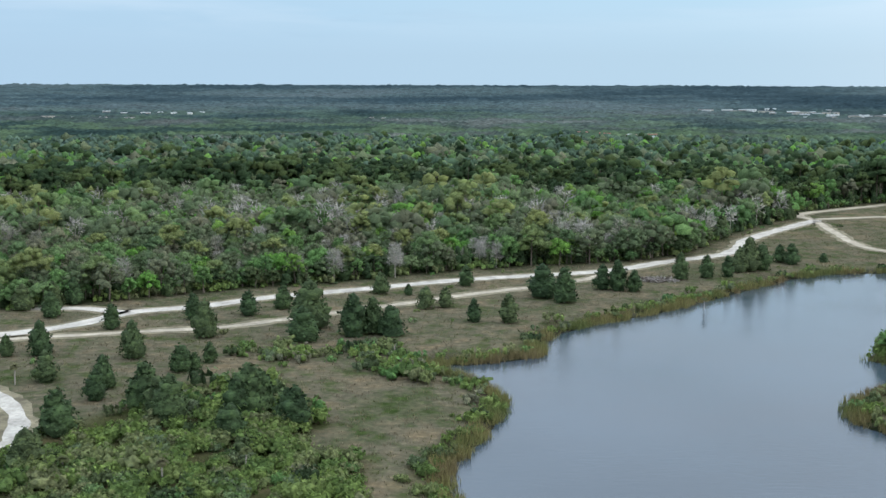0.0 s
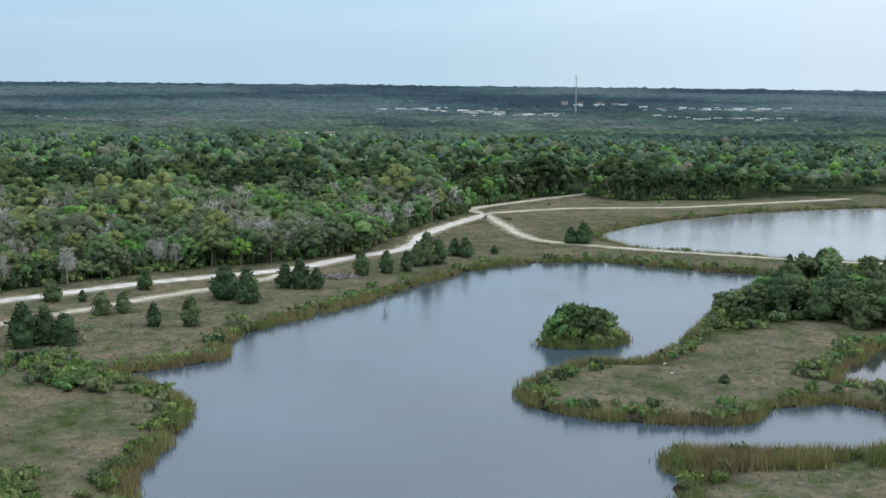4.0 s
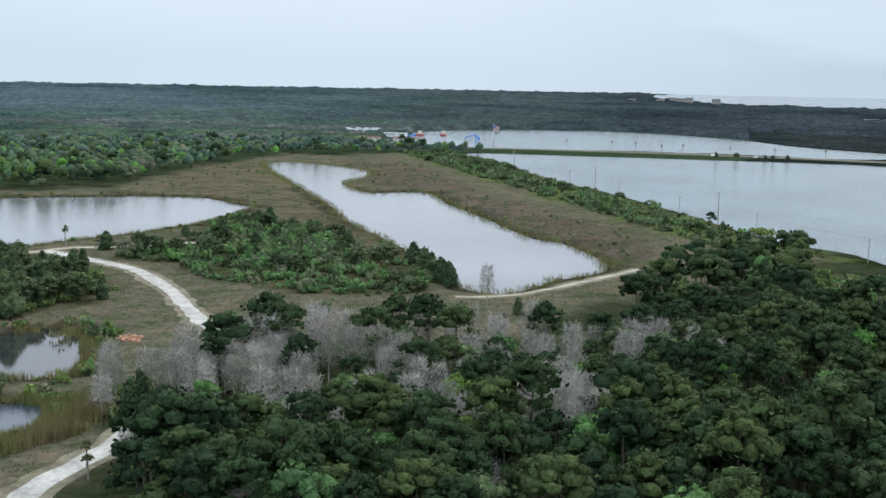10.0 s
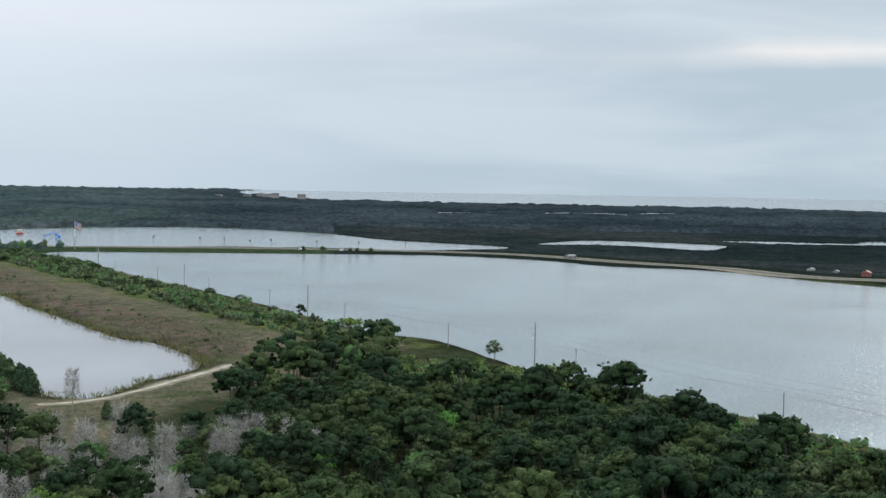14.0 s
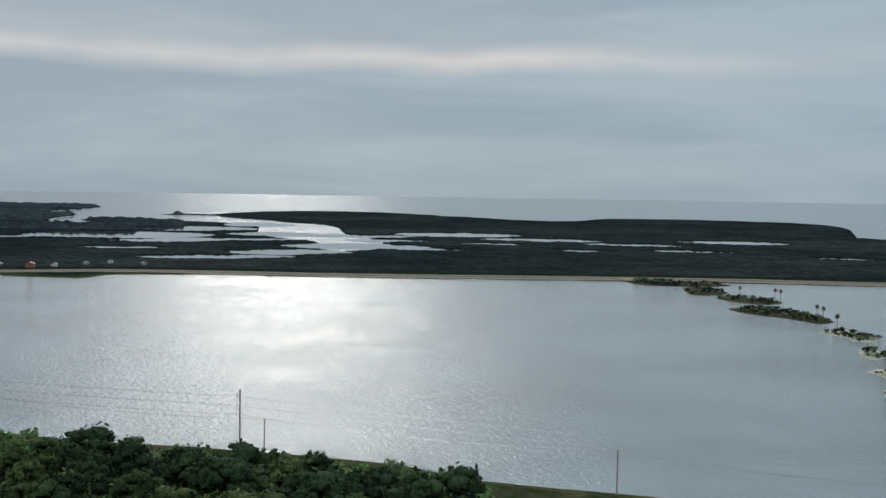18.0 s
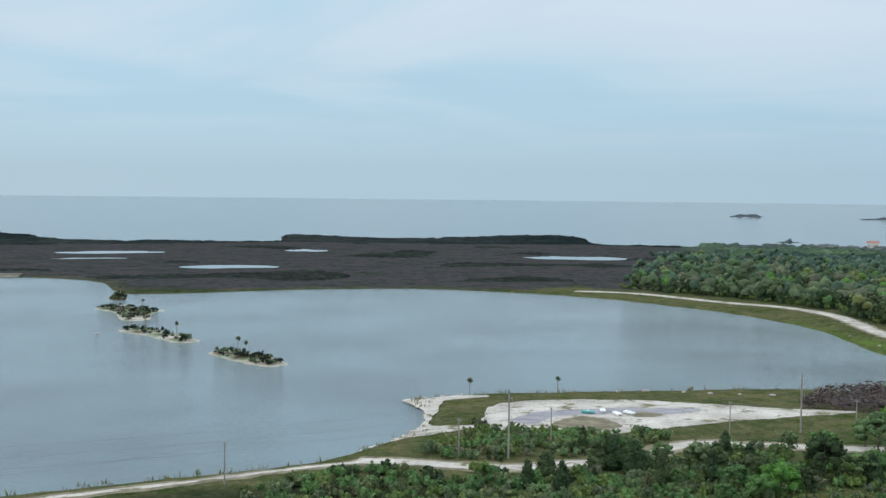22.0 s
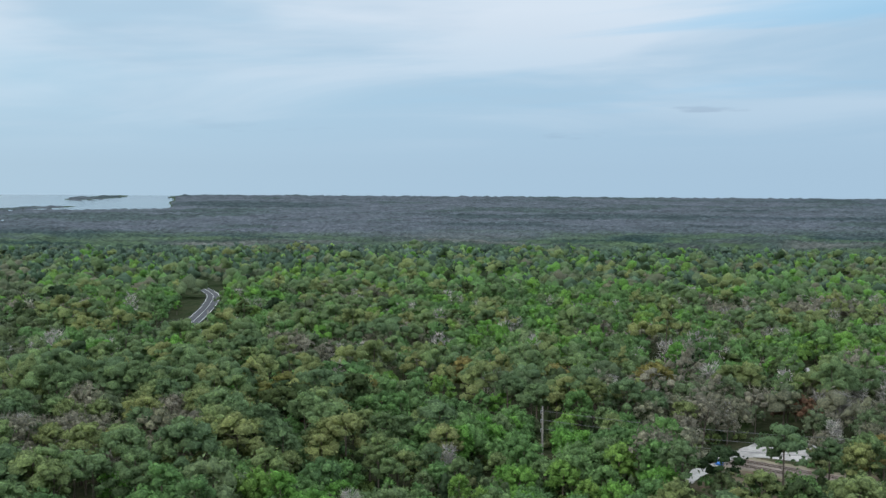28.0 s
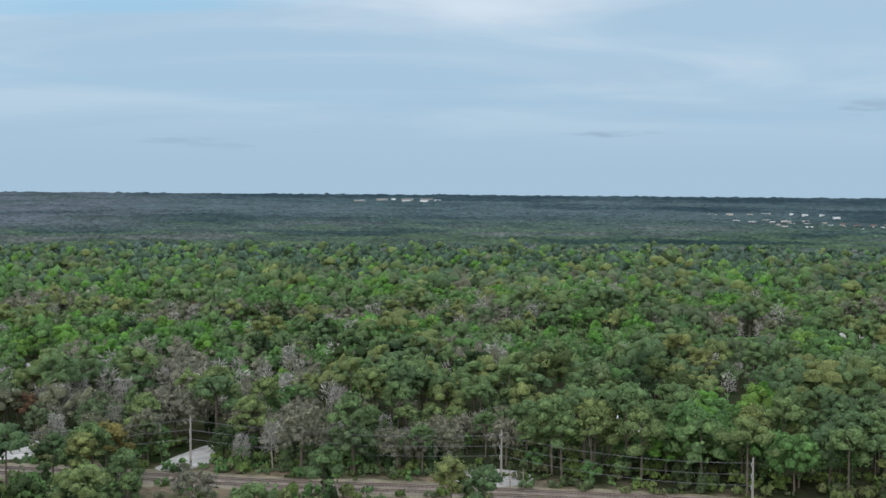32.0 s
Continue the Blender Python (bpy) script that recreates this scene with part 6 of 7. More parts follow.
# ---------------------------------------------------------------- palms


def build_palm(h, rng):
    tv, tf = stem(rng, h, 0.24, 0.17, 7, 0.25)
    V, F = [], []
    for k in range(30):
        a = k * 2.4
        up = rng.uniform(-0.9, 1.1)
        d = np.array([math.cos(a) * math.cos(up), math.sin(a) * math.cos(up), math.sin(up)])
        s = np.cross(d, (0, 0, 1)); s /= np.linalg.norm(s) + 1e-6
        L = rng.uniform(1.3, 1.9)
        p0 = np.array([0, 0, h - 0.1])
        mid, tip = p0 + d * L * 0.65, p0 + d * L + np.array([0, 0, -0.45])
        b = len(V)
        V += [p0 - s * 0.05, p0 + s * 0.05, mid + s * 0.5, mid - s * 0.5, tip + s * 0.25, tip - s * 0.25]
        F += [(b, b + 1, b + 2), (b, b + 2, b + 3), (b + 3, b + 2, b + 4), (b + 3, b + 4, b + 5)]
    return (tv, tf), (np.array(V), np.array(F))


PALMS = {}


def palm(x, y, h, label="cabbage palm with a round head of fan leaves"):
    k = int(RNG.integers(0, 3))
    if k not in PALMS:
        t, c = build_palm(8.0, np.random.default_rng(50 + k))
        PALMS[k] = (mesh_from("palm_trunk", *t, [M_PALE_BARK]), mesh_from("palm_head", *c, [M_FROND]))
    ob = tagged(new("palm_tree"), label, "palm tree", "cabbage palms")
    s = h / 9.0
    w = max(s, 0.75)
    ob.matrix_basis = Matrix.Translation((x, y, on_land(x, y) - 0.1)) @ Matrix.Rotation(RNG.uniform(0, 6), 4, "Z") @ Matrix.Diagonal((w, w, s, 1))
    for n, me in zip(("trunk", "fronds"), PALMS[k]):
        q = new(n, me); q.parent = ob


for x, y, h in ((322, 385, 9.5), (138, 161, 5.5), (134, 156, 5), (491, 132, 6.5), (487, 137, 6), (7, -406, 6.2), (-24, -419, 6), (-97, 262, 5), (-35, 204, 4), (-66, 199, 4),
                (-48, 196, 4.5), (-12, 292, 4.5), (641, -546, 8), (606, -546, 8.5), (604, -549, 8.5), (458, -455, 9), (397, -413, 7), (345, -369, 8.5), (509, -490, 8),
                (501, -487, 8), (174, -587, 9), (151, -562, 7), (108, -501, 7.5), (104, -498, 6), (1242, 560, 9), (1240, 530, 9), (1225, 493, 8), (1236, 473, 9), (1245, 423, 8),
                (1250, 376, 8), (1262, 326, 9), (1236, 614, 9), (-272, 14, 6), (-271, 17, 6.5), (-47, -290, 5), (-260, -330, 9), (245, -772, 7), (205, -688, 6), (80, 356, 3.5), (42, 380, 4)):
    palm(x, y, h)
# a sparse tall tree beside the long pond
tree("grey", 316, 183, on_land(316, 183), height=13.5, width=0.95, label="tall sparse grey-green tree beside the pond")
tree("brown", 461, 82, on_land(461, 82), height=9, width=0.75, label="lone dark tree near the dike")
tree("pine", 573, 203, on_land(573, 203), height=8, width=0.7, label="lone pine on the dike")
for x, y, s in ((560, 171, 2.6), (429, 56, 3.0), (436, 52, 2.4), (566, 176, 2.2)):
    tree("bush", x, y, on_land(x, y), scale=s, label="dark round bush on the dike")

# the larger trees round the sand pad
for kind, x, y, h in (("lime", -65, -265, 10.5), ("holm", -82, -290, 11.5), ("slash", -101, -310, 13.5), ("lime", -110, -324, 14.0), ("brown", -122, -302, 13.0), ("brown", -133, -297, 14.5),
                      ("lime", -185, -390, 11.3), ("lime", -168, -383, 9.9), ("dun", -188, -353, 13.0), ("dun", -148, -295, 14.0), ("slash", -164, -292, 13.6), ("slash", -153, -256, 14.5),
                      ("holm", -136, -351, 12.0), ("lime", -176, -340, 8.9), ("slash", -153, -287, 12.1), ("slash", -181, -290, 13.7), ("brown", -111, -301, 8.4), ("holm", -72, -269, 8.1),
                      ("lime", -216, -376, 7.0), ("holm", -64, -288, 7.2), ("holm", -238, -386, 10.3), ("brown", -215, -383, 9.1), ("cedar", -41, -281, 9.5), ("cedar", -54, -287, 8.0),
                      ("cedar", -9, -276, 7.0), ("cedar", -17, -273, 7.5), ("lime", -140, -415, 8.0), ("lime", -302, -474, 9.0), ("gold", -179, -236, 11.0), ("brown", -157, -387, 9.0)):
    tree(kind, x, y, on_land(x, y), height=h, width=h / (7.5 if kind == "cedar" else 11.0), group="larger trees round the sand pad")
# trees that stand out of the south woods by their colour
for kind, spots, h0, h1 in (("rust", [(-599.0, -281.0), (-694.0, -284.0), (-608.0, -129.0)], 11, 13), ("grey", [(-531.0, -219.0)], 14, 16), ("grey", [(-349.0, -110.0), (-349.0, -97.0), (-320.0, -80.0), (-361.0, -106.0), (-332.0, -110.0), (-355.0, -161.0), (-351.0, -150.0), (-525.0, -136.0), (-521.0, -142.0)], 12, 14), ("rust", [(-226.0, -218.0), (-339.0, -201.0), (-336.0, -128.0), (-333.0, -120.0)], 9, 11),
                            ("oak", [(-294.0, -300.0), (-186.0, -173.0), (-178.0, -187.0), (-214.0, -211.0), (-211.0, -172.0), (-267.0, -177.0), (-237.0, -86.0), (-440.0, -203.0), (-577.0, -203.0)], 10, 13), ("gold", [(-247.0, -245.0), (-252.0, -231.0), (-261.0, -227.0), (-326.0, -202.0), (-311.0, -226.0), (-276.0, -81.0), (-339.0, -171.0)], 13.5, 16)):
    for x, y in spots:
        h = RNG.uniform(h0, h1)
        tree(kind, x, y, on_land(x, y), height=h, width=h / 10.5, group=kind + " trees standing out of the south woods")

# ---------------------------------------------------------------- small builder for parts


def part(name, bm, mat, parent=None, label=""):
    me = bpy.data.meshes.new(name)
    bmesh.ops.recalc_face_normals(bm, faces=bm.faces)
    bm.to_mesh(me)
    bm.free()
    me.materials.append(mat)
    ob = new(name, me)
    if parent:
        ob.parent = parent
    if label:
        ob["label"] = label
    return ob


def box(sx, sy, sz, at=(0, 0, 0), bevel=0.0, turn=0.0, bm=None):
    bm = bm or bmesh.new()
    r = bmesh.ops.create_cube(bm, size=1.0, matrix=Matrix.Translation(at) @ Matrix.Rotation(turn, 4, "Z") @ Matrix.Diagonal((sx, sy, sz, 1)))
    if bevel:
        es = {e for v in r["verts"] for e in v.link_edges}
        bmesh.ops.bevel(bm, geom=list(es), offset=bevel, segments=1, affect="EDGES")
    return bm


def rod(p0, p1, r0, r1=None, sides=8, bm=None):
    bm = bm or bmesh.new()
    p0, p1 = Vector(p0), Vector(p1)
    d = p1 - p0
    m = Matrix.Translation((p0 + p1) / 2) @ d.to_track_quat("Z", "Y").to_matrix().to_4x4()
    bmesh.ops.create_cone(bm, cap_ends=True, segments=sides, radius1=r0, radius2=r0 if r1 is None else r1, depth=d.length, matrix=m)
    return bm


def prism(w, l, h, over=0.3, bm=None):
    """A gable roof of width w (across), length l, rise h, base at z=0."""
    bm = bm or bmesh.new()
    a, b = w / 2 + over, l / 2 + over
    v = [bm.verts.new(p) for p in ((-a, -b, 0), (a, -b, 0), (a, b, 0), (-a, b, 0), (0, -b, h), (0, b, h))]
    for f in ((0, 1, 4), (1, 2, 5, 4), (2, 3, 5), (3, 0, 4, 5), (3, 2, 1, 0)):
        bm.faces.new([v[i] for i in f])
    return bm


def empty(name, x, y, z, turn=0.0, label="", cat="", group=""):
    ob = tagged(new(name), label, cat, group)
    ob.empty_display_size = 0.5
    ob.matrix_basis = Matrix.Translation((x, y, z)) @ Matrix.Rotation(radians(turn), 4, "Z")
    return ob


# ---------------------------------------------------------------- power lines
TALL = [(844, 466), (712, 332), (593, 206), (455, 65), (295, -88), (139, -226), (-5, -306), (-91, -348), (-182, -370), (-345, -387)]
SHORT = [(813, 435), (759, 374), (690, 305), (626, 240), (569, 178), (498, 109), (437, 47), (365, -23), (290, -93), (225, -157), (143, -222), (145, -215), (62, -273), (8, -308),
         (-17, -326), (-69, -341), (-107, -348), (-169, -379), (-210, -364), (-236, -340), (-303, -364), (-442, -466)]


def utility_pole(x, y, h, turn, tall, label, group):
    ob = empty("utility_pole", x, y, on_land(x, y) - 0.2, turn, label, "utility pole", group)
    part("pole", rod((0, 0, 0), (0, 0, h), 0.30 if tall else 0.20, 0.20 if tall else 0.14), M_WOOD, ob)
    if tall:
        for k, z in enumerate((h - 0.8, h - 3.2, h - 5.6)):
            s = 1 if k % 2 else -1
            part("arm", rod((0, 0, z - 0.25), (1.6, 0, z), 0.07, 0.05), M_STEEL, ob, "steel stand-off arm")
            part("insulator", rod((1.55, 0, z), (1.55, 0, z - 0.9), 0.10, 0.07), M_STEEL, ob, "hanging insulator")
    else:
        part("crossarm", box(2.2, 0.12, 0.14, (0, 0.12, h - 0.5)), M_WOOD, ob)
        for u in (-1.0, 0.0, 1.0):
            part("insulator", rod((u, 0.12, h - 0.43), (u, 0.12, h - 0.15), 0.06, 0.04), M_STEEL, ob)
    return ob


def wire(name, p0, p1, sag, label, r=0.028):
    n = 12
    p0, p1 = np.array(p0), np.array(p1)
    d = (p1 - p0) / np.linalg.norm(p1 - p0)
    u = np.cross(d, (0, 0, 1)); u /= np.linalg.norm(u)
    w = np.cross(u, d)
    t = np.linspace(0, 1, n + 1)[:, None]
    c = p0 + (p1 - p0) * t - np.array((0, 0, 1.0)) * 4 * sag * t * (1 - t)
    v = np.concatenate([c + r * (math.cos(a) * u + math.sin(a) * w) for a in (0, 2.094, 4.189)])
    m = n + 1
    f = [(k * m + i, k * m + i + 1, (k + 1) % 3 * m + i + 1, (k + 1) % 3 * m + i) for k in range(3) for i in range(n)]
    return tagged(new(name, mesh_from(name, v, np.array(f), [M_WIRE])), label, "power line", "overhead wires")


def line_of_poles(spots, h, tall, label, group, arms, thick=0.028):
    for k, (x, y) in enumerate(spots):
        a, b = spots[max(k - 1, 0)], spots[min(k + 1, len(spots) - 1)]
        turn = math.degrees(math.atan2(b[1] - a[1], b[0] - a[0])) - 90
        utility_pole(x, y, h, turn, tall, label, group)
        if k and math.hypot(x - spots[k - 1][0], y - spots[k - 1][1]) < 260:
            px, py = spots[k - 1]
            d = Vector((x - px, y - py, 0)).normalized()
            s = Vector((d.y, -d.x, 0))
            for off, dz in arms:
                z = 1.1 + h + dz
                wire("overhead_wire", Vector((px, py, z)) + s * off, Vector((x, y, z)) + s * off, 1.6, "thin sagging overhead power wire", thick)


line_of_poles(TALL, 17.3, True, "tall grey wooden transmission pole with side arms", "transmission poles", ((1.55, -1.7), (1.55, -4.1), (1.55, -6.5)))
line_of_poles(SHORT, 10.3, False, "short weathered wooden pole with a crossarm", "short poles along the dike", ((0.9, -0.2),))
line_of_poles(ROAD_LINE, 13.0, True, "pale wooden power pole among the trees", "poles in the clearing", ((1.55, -0.9), (1.55, -3.3), (-0.2, -6.0)), 0.05)

# ---------------------------------------------------------------- buildings, vehicles, works


def house(x, y, w, l, h, turn, wall, roof, label, rise=None, z=None, group=""):
    ob = empty("house", x, y, (on_land(x, y) if z is None else z) - 0.1, turn, label, "house", group)
    part("wall", box(w, l, h, (0, 0, h / 2)), wall, ob)
    r = part("roof", prism(w, l, rise or w * 0.22), roof, ob)
    r.location.z = h
    part("door", box(0.08, 1.1, 2.1, (w / 2 + 0.02, l * 0.1, 1.05)), M_DARK, ob)
    for s in (-1, 1):
        for u in (-0.32, 0.32):
            part("window", box(0.08, min(1.8, l * 0.18), 1.2, (s * (w / 2 + 0.02), u * l, min(1.7, h * 0.6))), M_DARK, ob)
    return ob


def block(x, y, w, l, h, turn, wall, roof, label, z):
    """A flat-roofed hall: walls, roof slab with parapet, a row of windows."""
    ob = empty("commercial_building", x, y, z, turn, label, "building", "buildings of the far town")
    part("wall", box(w, l, h, (0, 0, h / 2)), wall, ob)
    part("roof", box(w + 0.8, l + 0.8, 0.7, (0, 0, h + 0.35)), roof, ob)
    for k in range(3):
        part("window", box(0.2, l * 0.12, h * 0.12, (-w / 2 - 0.05, (k - 1) * l * 0.3, h * 0.8)), M_DARK, ob)
    return ob


def gz(x, y):
    return float(bowl(math.hypot(x, y))) + 1.0


TOWN = [(594, 2385, 50, 20, 9), (655, 2288, 70, 22, 8), (690, 2290, 40, 20, 8), (709, 2083, 60, 24, 7), (735, 2060, 45, 20, 7), (1117, 2700, 50, 25, 22), (1150, 2650, 60, 30, 14), (1180, 2397, 40, 20, 8),
        (1230, 2390, 45, 18, 8), (1301, 2382, 70, 35, 12), (1340, 2360, 60, 30, 9), (1048, 1896, 40, 20, 7), (988, 1959, 35, 20, 7), (1090, 1888, 60, 22, 7), (1130, 1890, 30, 20, 7), (1400, 2420, 60, 25, 8),
        (-581, 1962, 50, 16, 6), (-553, 2144, 40, 18, 8)]
TOWN2 = [(-470, 2150, 30, 18, 7), (-106, 1955, 22, 14, 6), (206, 1389, 34, 14, 7), (226, 1384, 16, 12, 6), (598, 2310, 70, 20, 8), (654, 2311, 55, 22, 8), (725, 2119, 60, 20, 8),
         (-2870, 697, 50, 24, 9), (-2347, 615, 40, 20, 8), (-2776, 846, 40, 30, 14), (-2081, 635, 40, 18, 7), (-2095, 729, 50, 18, 7), (-2130, 690, 35, 18, 7), (-2420, 700, 45, 20, 8),
         (-4029, -192, 90, 30, 16), (-3950, -120, 60, 30, 14), (-2250, 660, 30, 20, 8), (-2180, 760, 30, 18, 7)]
for k, (x, y, w, l, h) in enumerate(TOWN + TOWN2):
    for u in (-1.3, -0.5, 0.45, 1.2):
        d = math.hypot(x, y)
        f = 1 + RNG.uniform(-0.05, 0.05) * (abs(u) > 1)
        px, py = f * x + u * w * y / d, f * y - u * w * x / d
        block(px, py, l * 0.5, w * RNG.uniform(0.2, 0.45), h * 0.3 + RNG.uniform(4.5, 6.5), math.degrees(math.atan2(y, x)) + RNG.uniform(-12, 12), (M_WHITE, M_CREAM, M_RUBBLE)[k % 3],
              (M_ROOF, M_ROOF_GREY, M_ROOF_RED if k % 5 == 0 else M_ROOF)[k % 3], "low pale commercial building among far trees", gz(px, py) - 1)


def tower():
    x, y = 903, 2262
    ob = empty("radio_tower", x, y, gz(x, y), 0, "tall slender lattice radio tower with antenna rings", "tower")
    H = 84.0 - gz(x, y)
    for k in range(3):
        a = k * 2.094
        part("leg", rod((1.5 * math.cos(a), 1.5 * math.sin(a), 0), (1.0 * math.cos(a), 1.0 * math.sin(a), H), 0.34, 0.26, 6), M_STEEL, ob)
    for z in (H - 2, H - 22):
        bm = bmesh.new()
        for k in range(12):
            a = k * 0.5236
            box(0.6, 1.2, 3.0, (4 * math.cos(a), 4 * math.sin(a), z), turn=a, bm=bm)
            rod((0, 0, z), (4 * math.cos(a), 4 * math.sin(a), z), 0.25, sides=4, bm=bm)
        part("antenna_ring", bm, M_WHITE, ob)
    bm = bmesh.new()
    for k in range(22):
        z0 = k * H / 22
        a, b = (k % 3) * 2.094, ((k + 1) % 3) * 2.094
        rod((1.3 * math.cos(a), 1.3 * math.sin(a), z0), (1.3 * math.cos(b), 1.3 * math.sin(b), z0 + H / 22), 0.2, sides=4, bm=bm)
    part("bracing", bm, M_STEEL, ob)


tower()


def flag():
    x, y = 1104, 636
    ob = empty("flagpole", x, y, 0.3, 0, "very tall banded flagpole with a red and white striped flag", "flagpole")
    part("pole", rod((0, 0, 0), (0, 0, 29), 0.45, 0.25, 10), M_WHITE, ob)
    for k in range(4):
        part("band", rod((0, 0, 1.5 + k * 3), (0, 0, 3 + k * 3), 0.5, 0.5, 10), M_DARK, ob, "dark painted band")
    nx, nz = 12, 7
    for k in range(7):
        bm = bmesh.new()
        vs = []
        for i in range(nx + 1):
            u = i / nx
            for j in (0, 1):
                z = 28.6 - (k + j) * 8.0 / 7 - 2.5 * u * u
                vs.append(bm.verts.new((-13 * u * 0.5, -13 * u * 0.87 + 0.4 * math.sin(u * 8), z + 0.35 * math.sin(u * 9 + k))))
        for i in range(nx):
            bm.faces.new((vs[2 * i], vs[2 * i + 2], vs[2 * i + 3], vs[2 * i + 1]))
        part("stripe", bm, (M_RED, M_WHITE)[k % 2], ob)
    part("canton", box(0.3, 5, 4.2, (-1.4, -2.4, 26.3), turn=-0.52), M_BLUE, ob, "dark blue corner field")


flag()


def boatyard():
    """Blue cranes and barges and pale sheds at the head of the far lake."""
    for k, (x, y, w, l, h, t) in enumerate(((1230, 930, 10, 60, 5, 40), (1295, 950, 14, 40, 7, 30), (1180, 800, 8, 30, 5, 20), (1350, 990, 12, 50, 6, 35), (1160, 840, 10, 26, 5, 50), (1270, 880, 9, 34, 5, 10))):
        block(x, y, w, l, h, t, (M_CREAM, M_WHITE)[k % 2], (M_ROOF_RED, M_ROOF)[k % 2], "pale low shed by the water", 1.0)
    for k, (x, y, t) in enumerate(((1300, 870, 25), (1250, 840, 60), (1330, 800, -10), (1280, 760, 20))):
        ob = empty("conveyor", x, y, 0.4, t, "bright blue steel conveyor at the waterside", "conveyor", "blue conveyors")
        ob.scale = (0.55,) * 3
        part("belt", rod((-22, 0, 3), (22, 0, 11), 1.2, 1.0, 6), M_BLUE, ob)
        for u in (-18, 0, 18):
            part("leg", rod((u, -2, 0), (u, 0, 7 + u * 0.18), 0.4, sides=6), M_BLUE, ob)
            part("leg", rod((u, 2, 0), (u, 0, 7 + u * 0.18), 0.4, sides=6), M_BLUE, ob)
        part("cabin", box(5, 4, 4, (20, 0, 4), 0.2), M_BLUE, ob)
    for k, (x, y) in enumerate(((1390, 880), (1365, 905), (1240, 900))):
        ob = empty("barge", x, y, 0.1, 30 + 20 * k, "rusty red work barge", "barge", "barges")
        part("hull", box(26, 9, 2.4, (0, 0, 1.0), 0.4), M_RED, ob)
        part("deckhouse", box(6, 5, 4, (-7, 0, 4.2), 0.2), M_CREAM, ob)


boatyard()
FERRY = (1172, 134)
house(*FERRY, 6, 12, 3, 60, M_ROOF_GREY, M_ROOF_GREY, "small grey building on the causeway")
for x, y, c, t in ((1036, -129, 0, 75), (1059, -107, 1, 70), (1057, -178, 1, 80), (1073, -202, 2, 80), (1042, -225, 1, 85), (1080, -88, 2, 60), (1046, -150, 2, 70)):
    house(x + 6, y, 4.5 if c else 7, 7 if c else 8, 2.3 if c else 3.4, t, (M_ROOF_RED, M_RUBBLE, M_CREAM)[c], (M_ROOF_RED, M_ROOF_GREY, M_ROOF_GREY)[c],
          ("rust-red barn with a steep roof by the causeway", "pale grey cabin by the causeway", "cream cabin by the causeway")[c], group="cabins on the causeway")


def camper(x, y, turn, label="white camper van parked by the causeway", s=1.0):
    ob = empty("camper", x, y, on_land(x, y) + 0.05, turn, label, "camper", "parked campers")
    part("body", box(2.4 * s, 6.5 * s, 2.5 * s, (0, 0, 1.85 * s), 0.25), M_WHITE, ob)
    part("windscreen", box(2.1 * s, 0.1, 0.8 * s, (0, 3.3 * s, 2.3 * s)), M_DARK, ob)
    part("side_window", box(0.1, 1.8 * s, 0.7 * s, (1.22 * s, -0.8 * s, 2.2 * s)), M_DARK, ob)
    for u in (-1.05, 1.05):
        for v in (-2.0, 2.1):
            part("wheel", rod((u * s - 0.14, v * s, 0.42 * s), (u * s + 0.14, v * s, 0.42 * s), 0.42 * s, sides=10), M_TYRE, ob)
    return ob


for x, y in ((668, -756), (655, -772), (643, -784), (634, -792), (618, -806), (606, -814), (596, -822), (1178, 424), (1182, 380)):
    camper(x + 4, y - 4, 60, s=0.8)
    for u in (10, 18, 27):
        tree("cedar", x + u, y - u + RNG.uniform(-6, 6), on_land(x + u, y - u), height=RNG.uniform(3.5, 6), width=1.1, label="dark tree behind the parked campers", group="trees by the parked campers")
for k, (x, y) in enumerate(((-541, -1705), (-600, -1735), (-659, -1770), (-806, -1745), (-895, -1788), (-1047, -1901), (-1079, -1790), (-710, -1721), (-760, -1760), (-980, -1830), (-630, -1715))):
    house(x, y, 11, 16, 6 if k % 3 == 0 else 4.5, RNG.uniform(0, 90), (M_CREAM, M_WHITE)[k % 2], (M_ROOF_RED, M_ROOF, M_ROOF_GREY)[k % 3], "seaside house on the far point", group="houses on the point")
bp2 = np.array([(-541 - u * 9 + RNG.normal(0, 12), -1712 - u * 2 + RNG.normal(0, 14)) for u in range(60)])
bp2 = bp2[~is_water(bp2)]
joined("point_trees", "oak", 2, bp2, RNG.uniform(0.8, 1.3, len(bp2)), land_z(bp2), LEAF["far"][0], "dark trees round the houses on the point", "trees", trunks=False)
# far resort skyline on the coast
for k, (x, y) in enumerate(((3650, 1480), (3690, 1450), (3560, 1350), (3600, 1560), (3620, 1400), (3500, 1240))):
    block(x, y, 16, 26, 10 + 5 * (k % 3), 20, M_RUBBLE, M_ROOF_GREY, "pale seaside tower block on the horizon", gz(x, y) - 1)

# the cleared houses in the woods
house(-344, 50, 4.5, 12, 2.8, 8, plain("dull_brown_siding", (0.20, 0.13, 0.10), 0.7), M_ROOF, "long mobile home with a white metal roof in the woods")
house(-429, -150, 6, 9, 3.5, 30, M_CREAM, M_ROOF_GREY, "small house with a grey roof in the woods")
house(-560, 190, 6, 10, 3.0, 20, M_WHITE, M_ROOF, "pale house glimpsed between trees")
camper(-336, 62, 60, "white camper parked beside the mobile home")
house(-262, -318, 7, 12, 3, 40, M_WHITE, M_ROOF, "white shed under tall trees")
ob = empty("tarpaulin", -280, -123, on_land(-280, -123), 20, "bright blue tarpaulin over a low heap", "tarpaulin")
part("sheet", box(3.2, 2.0, 0.9, (0, 0, 0.4), 0.35), M_BLUE, ob)


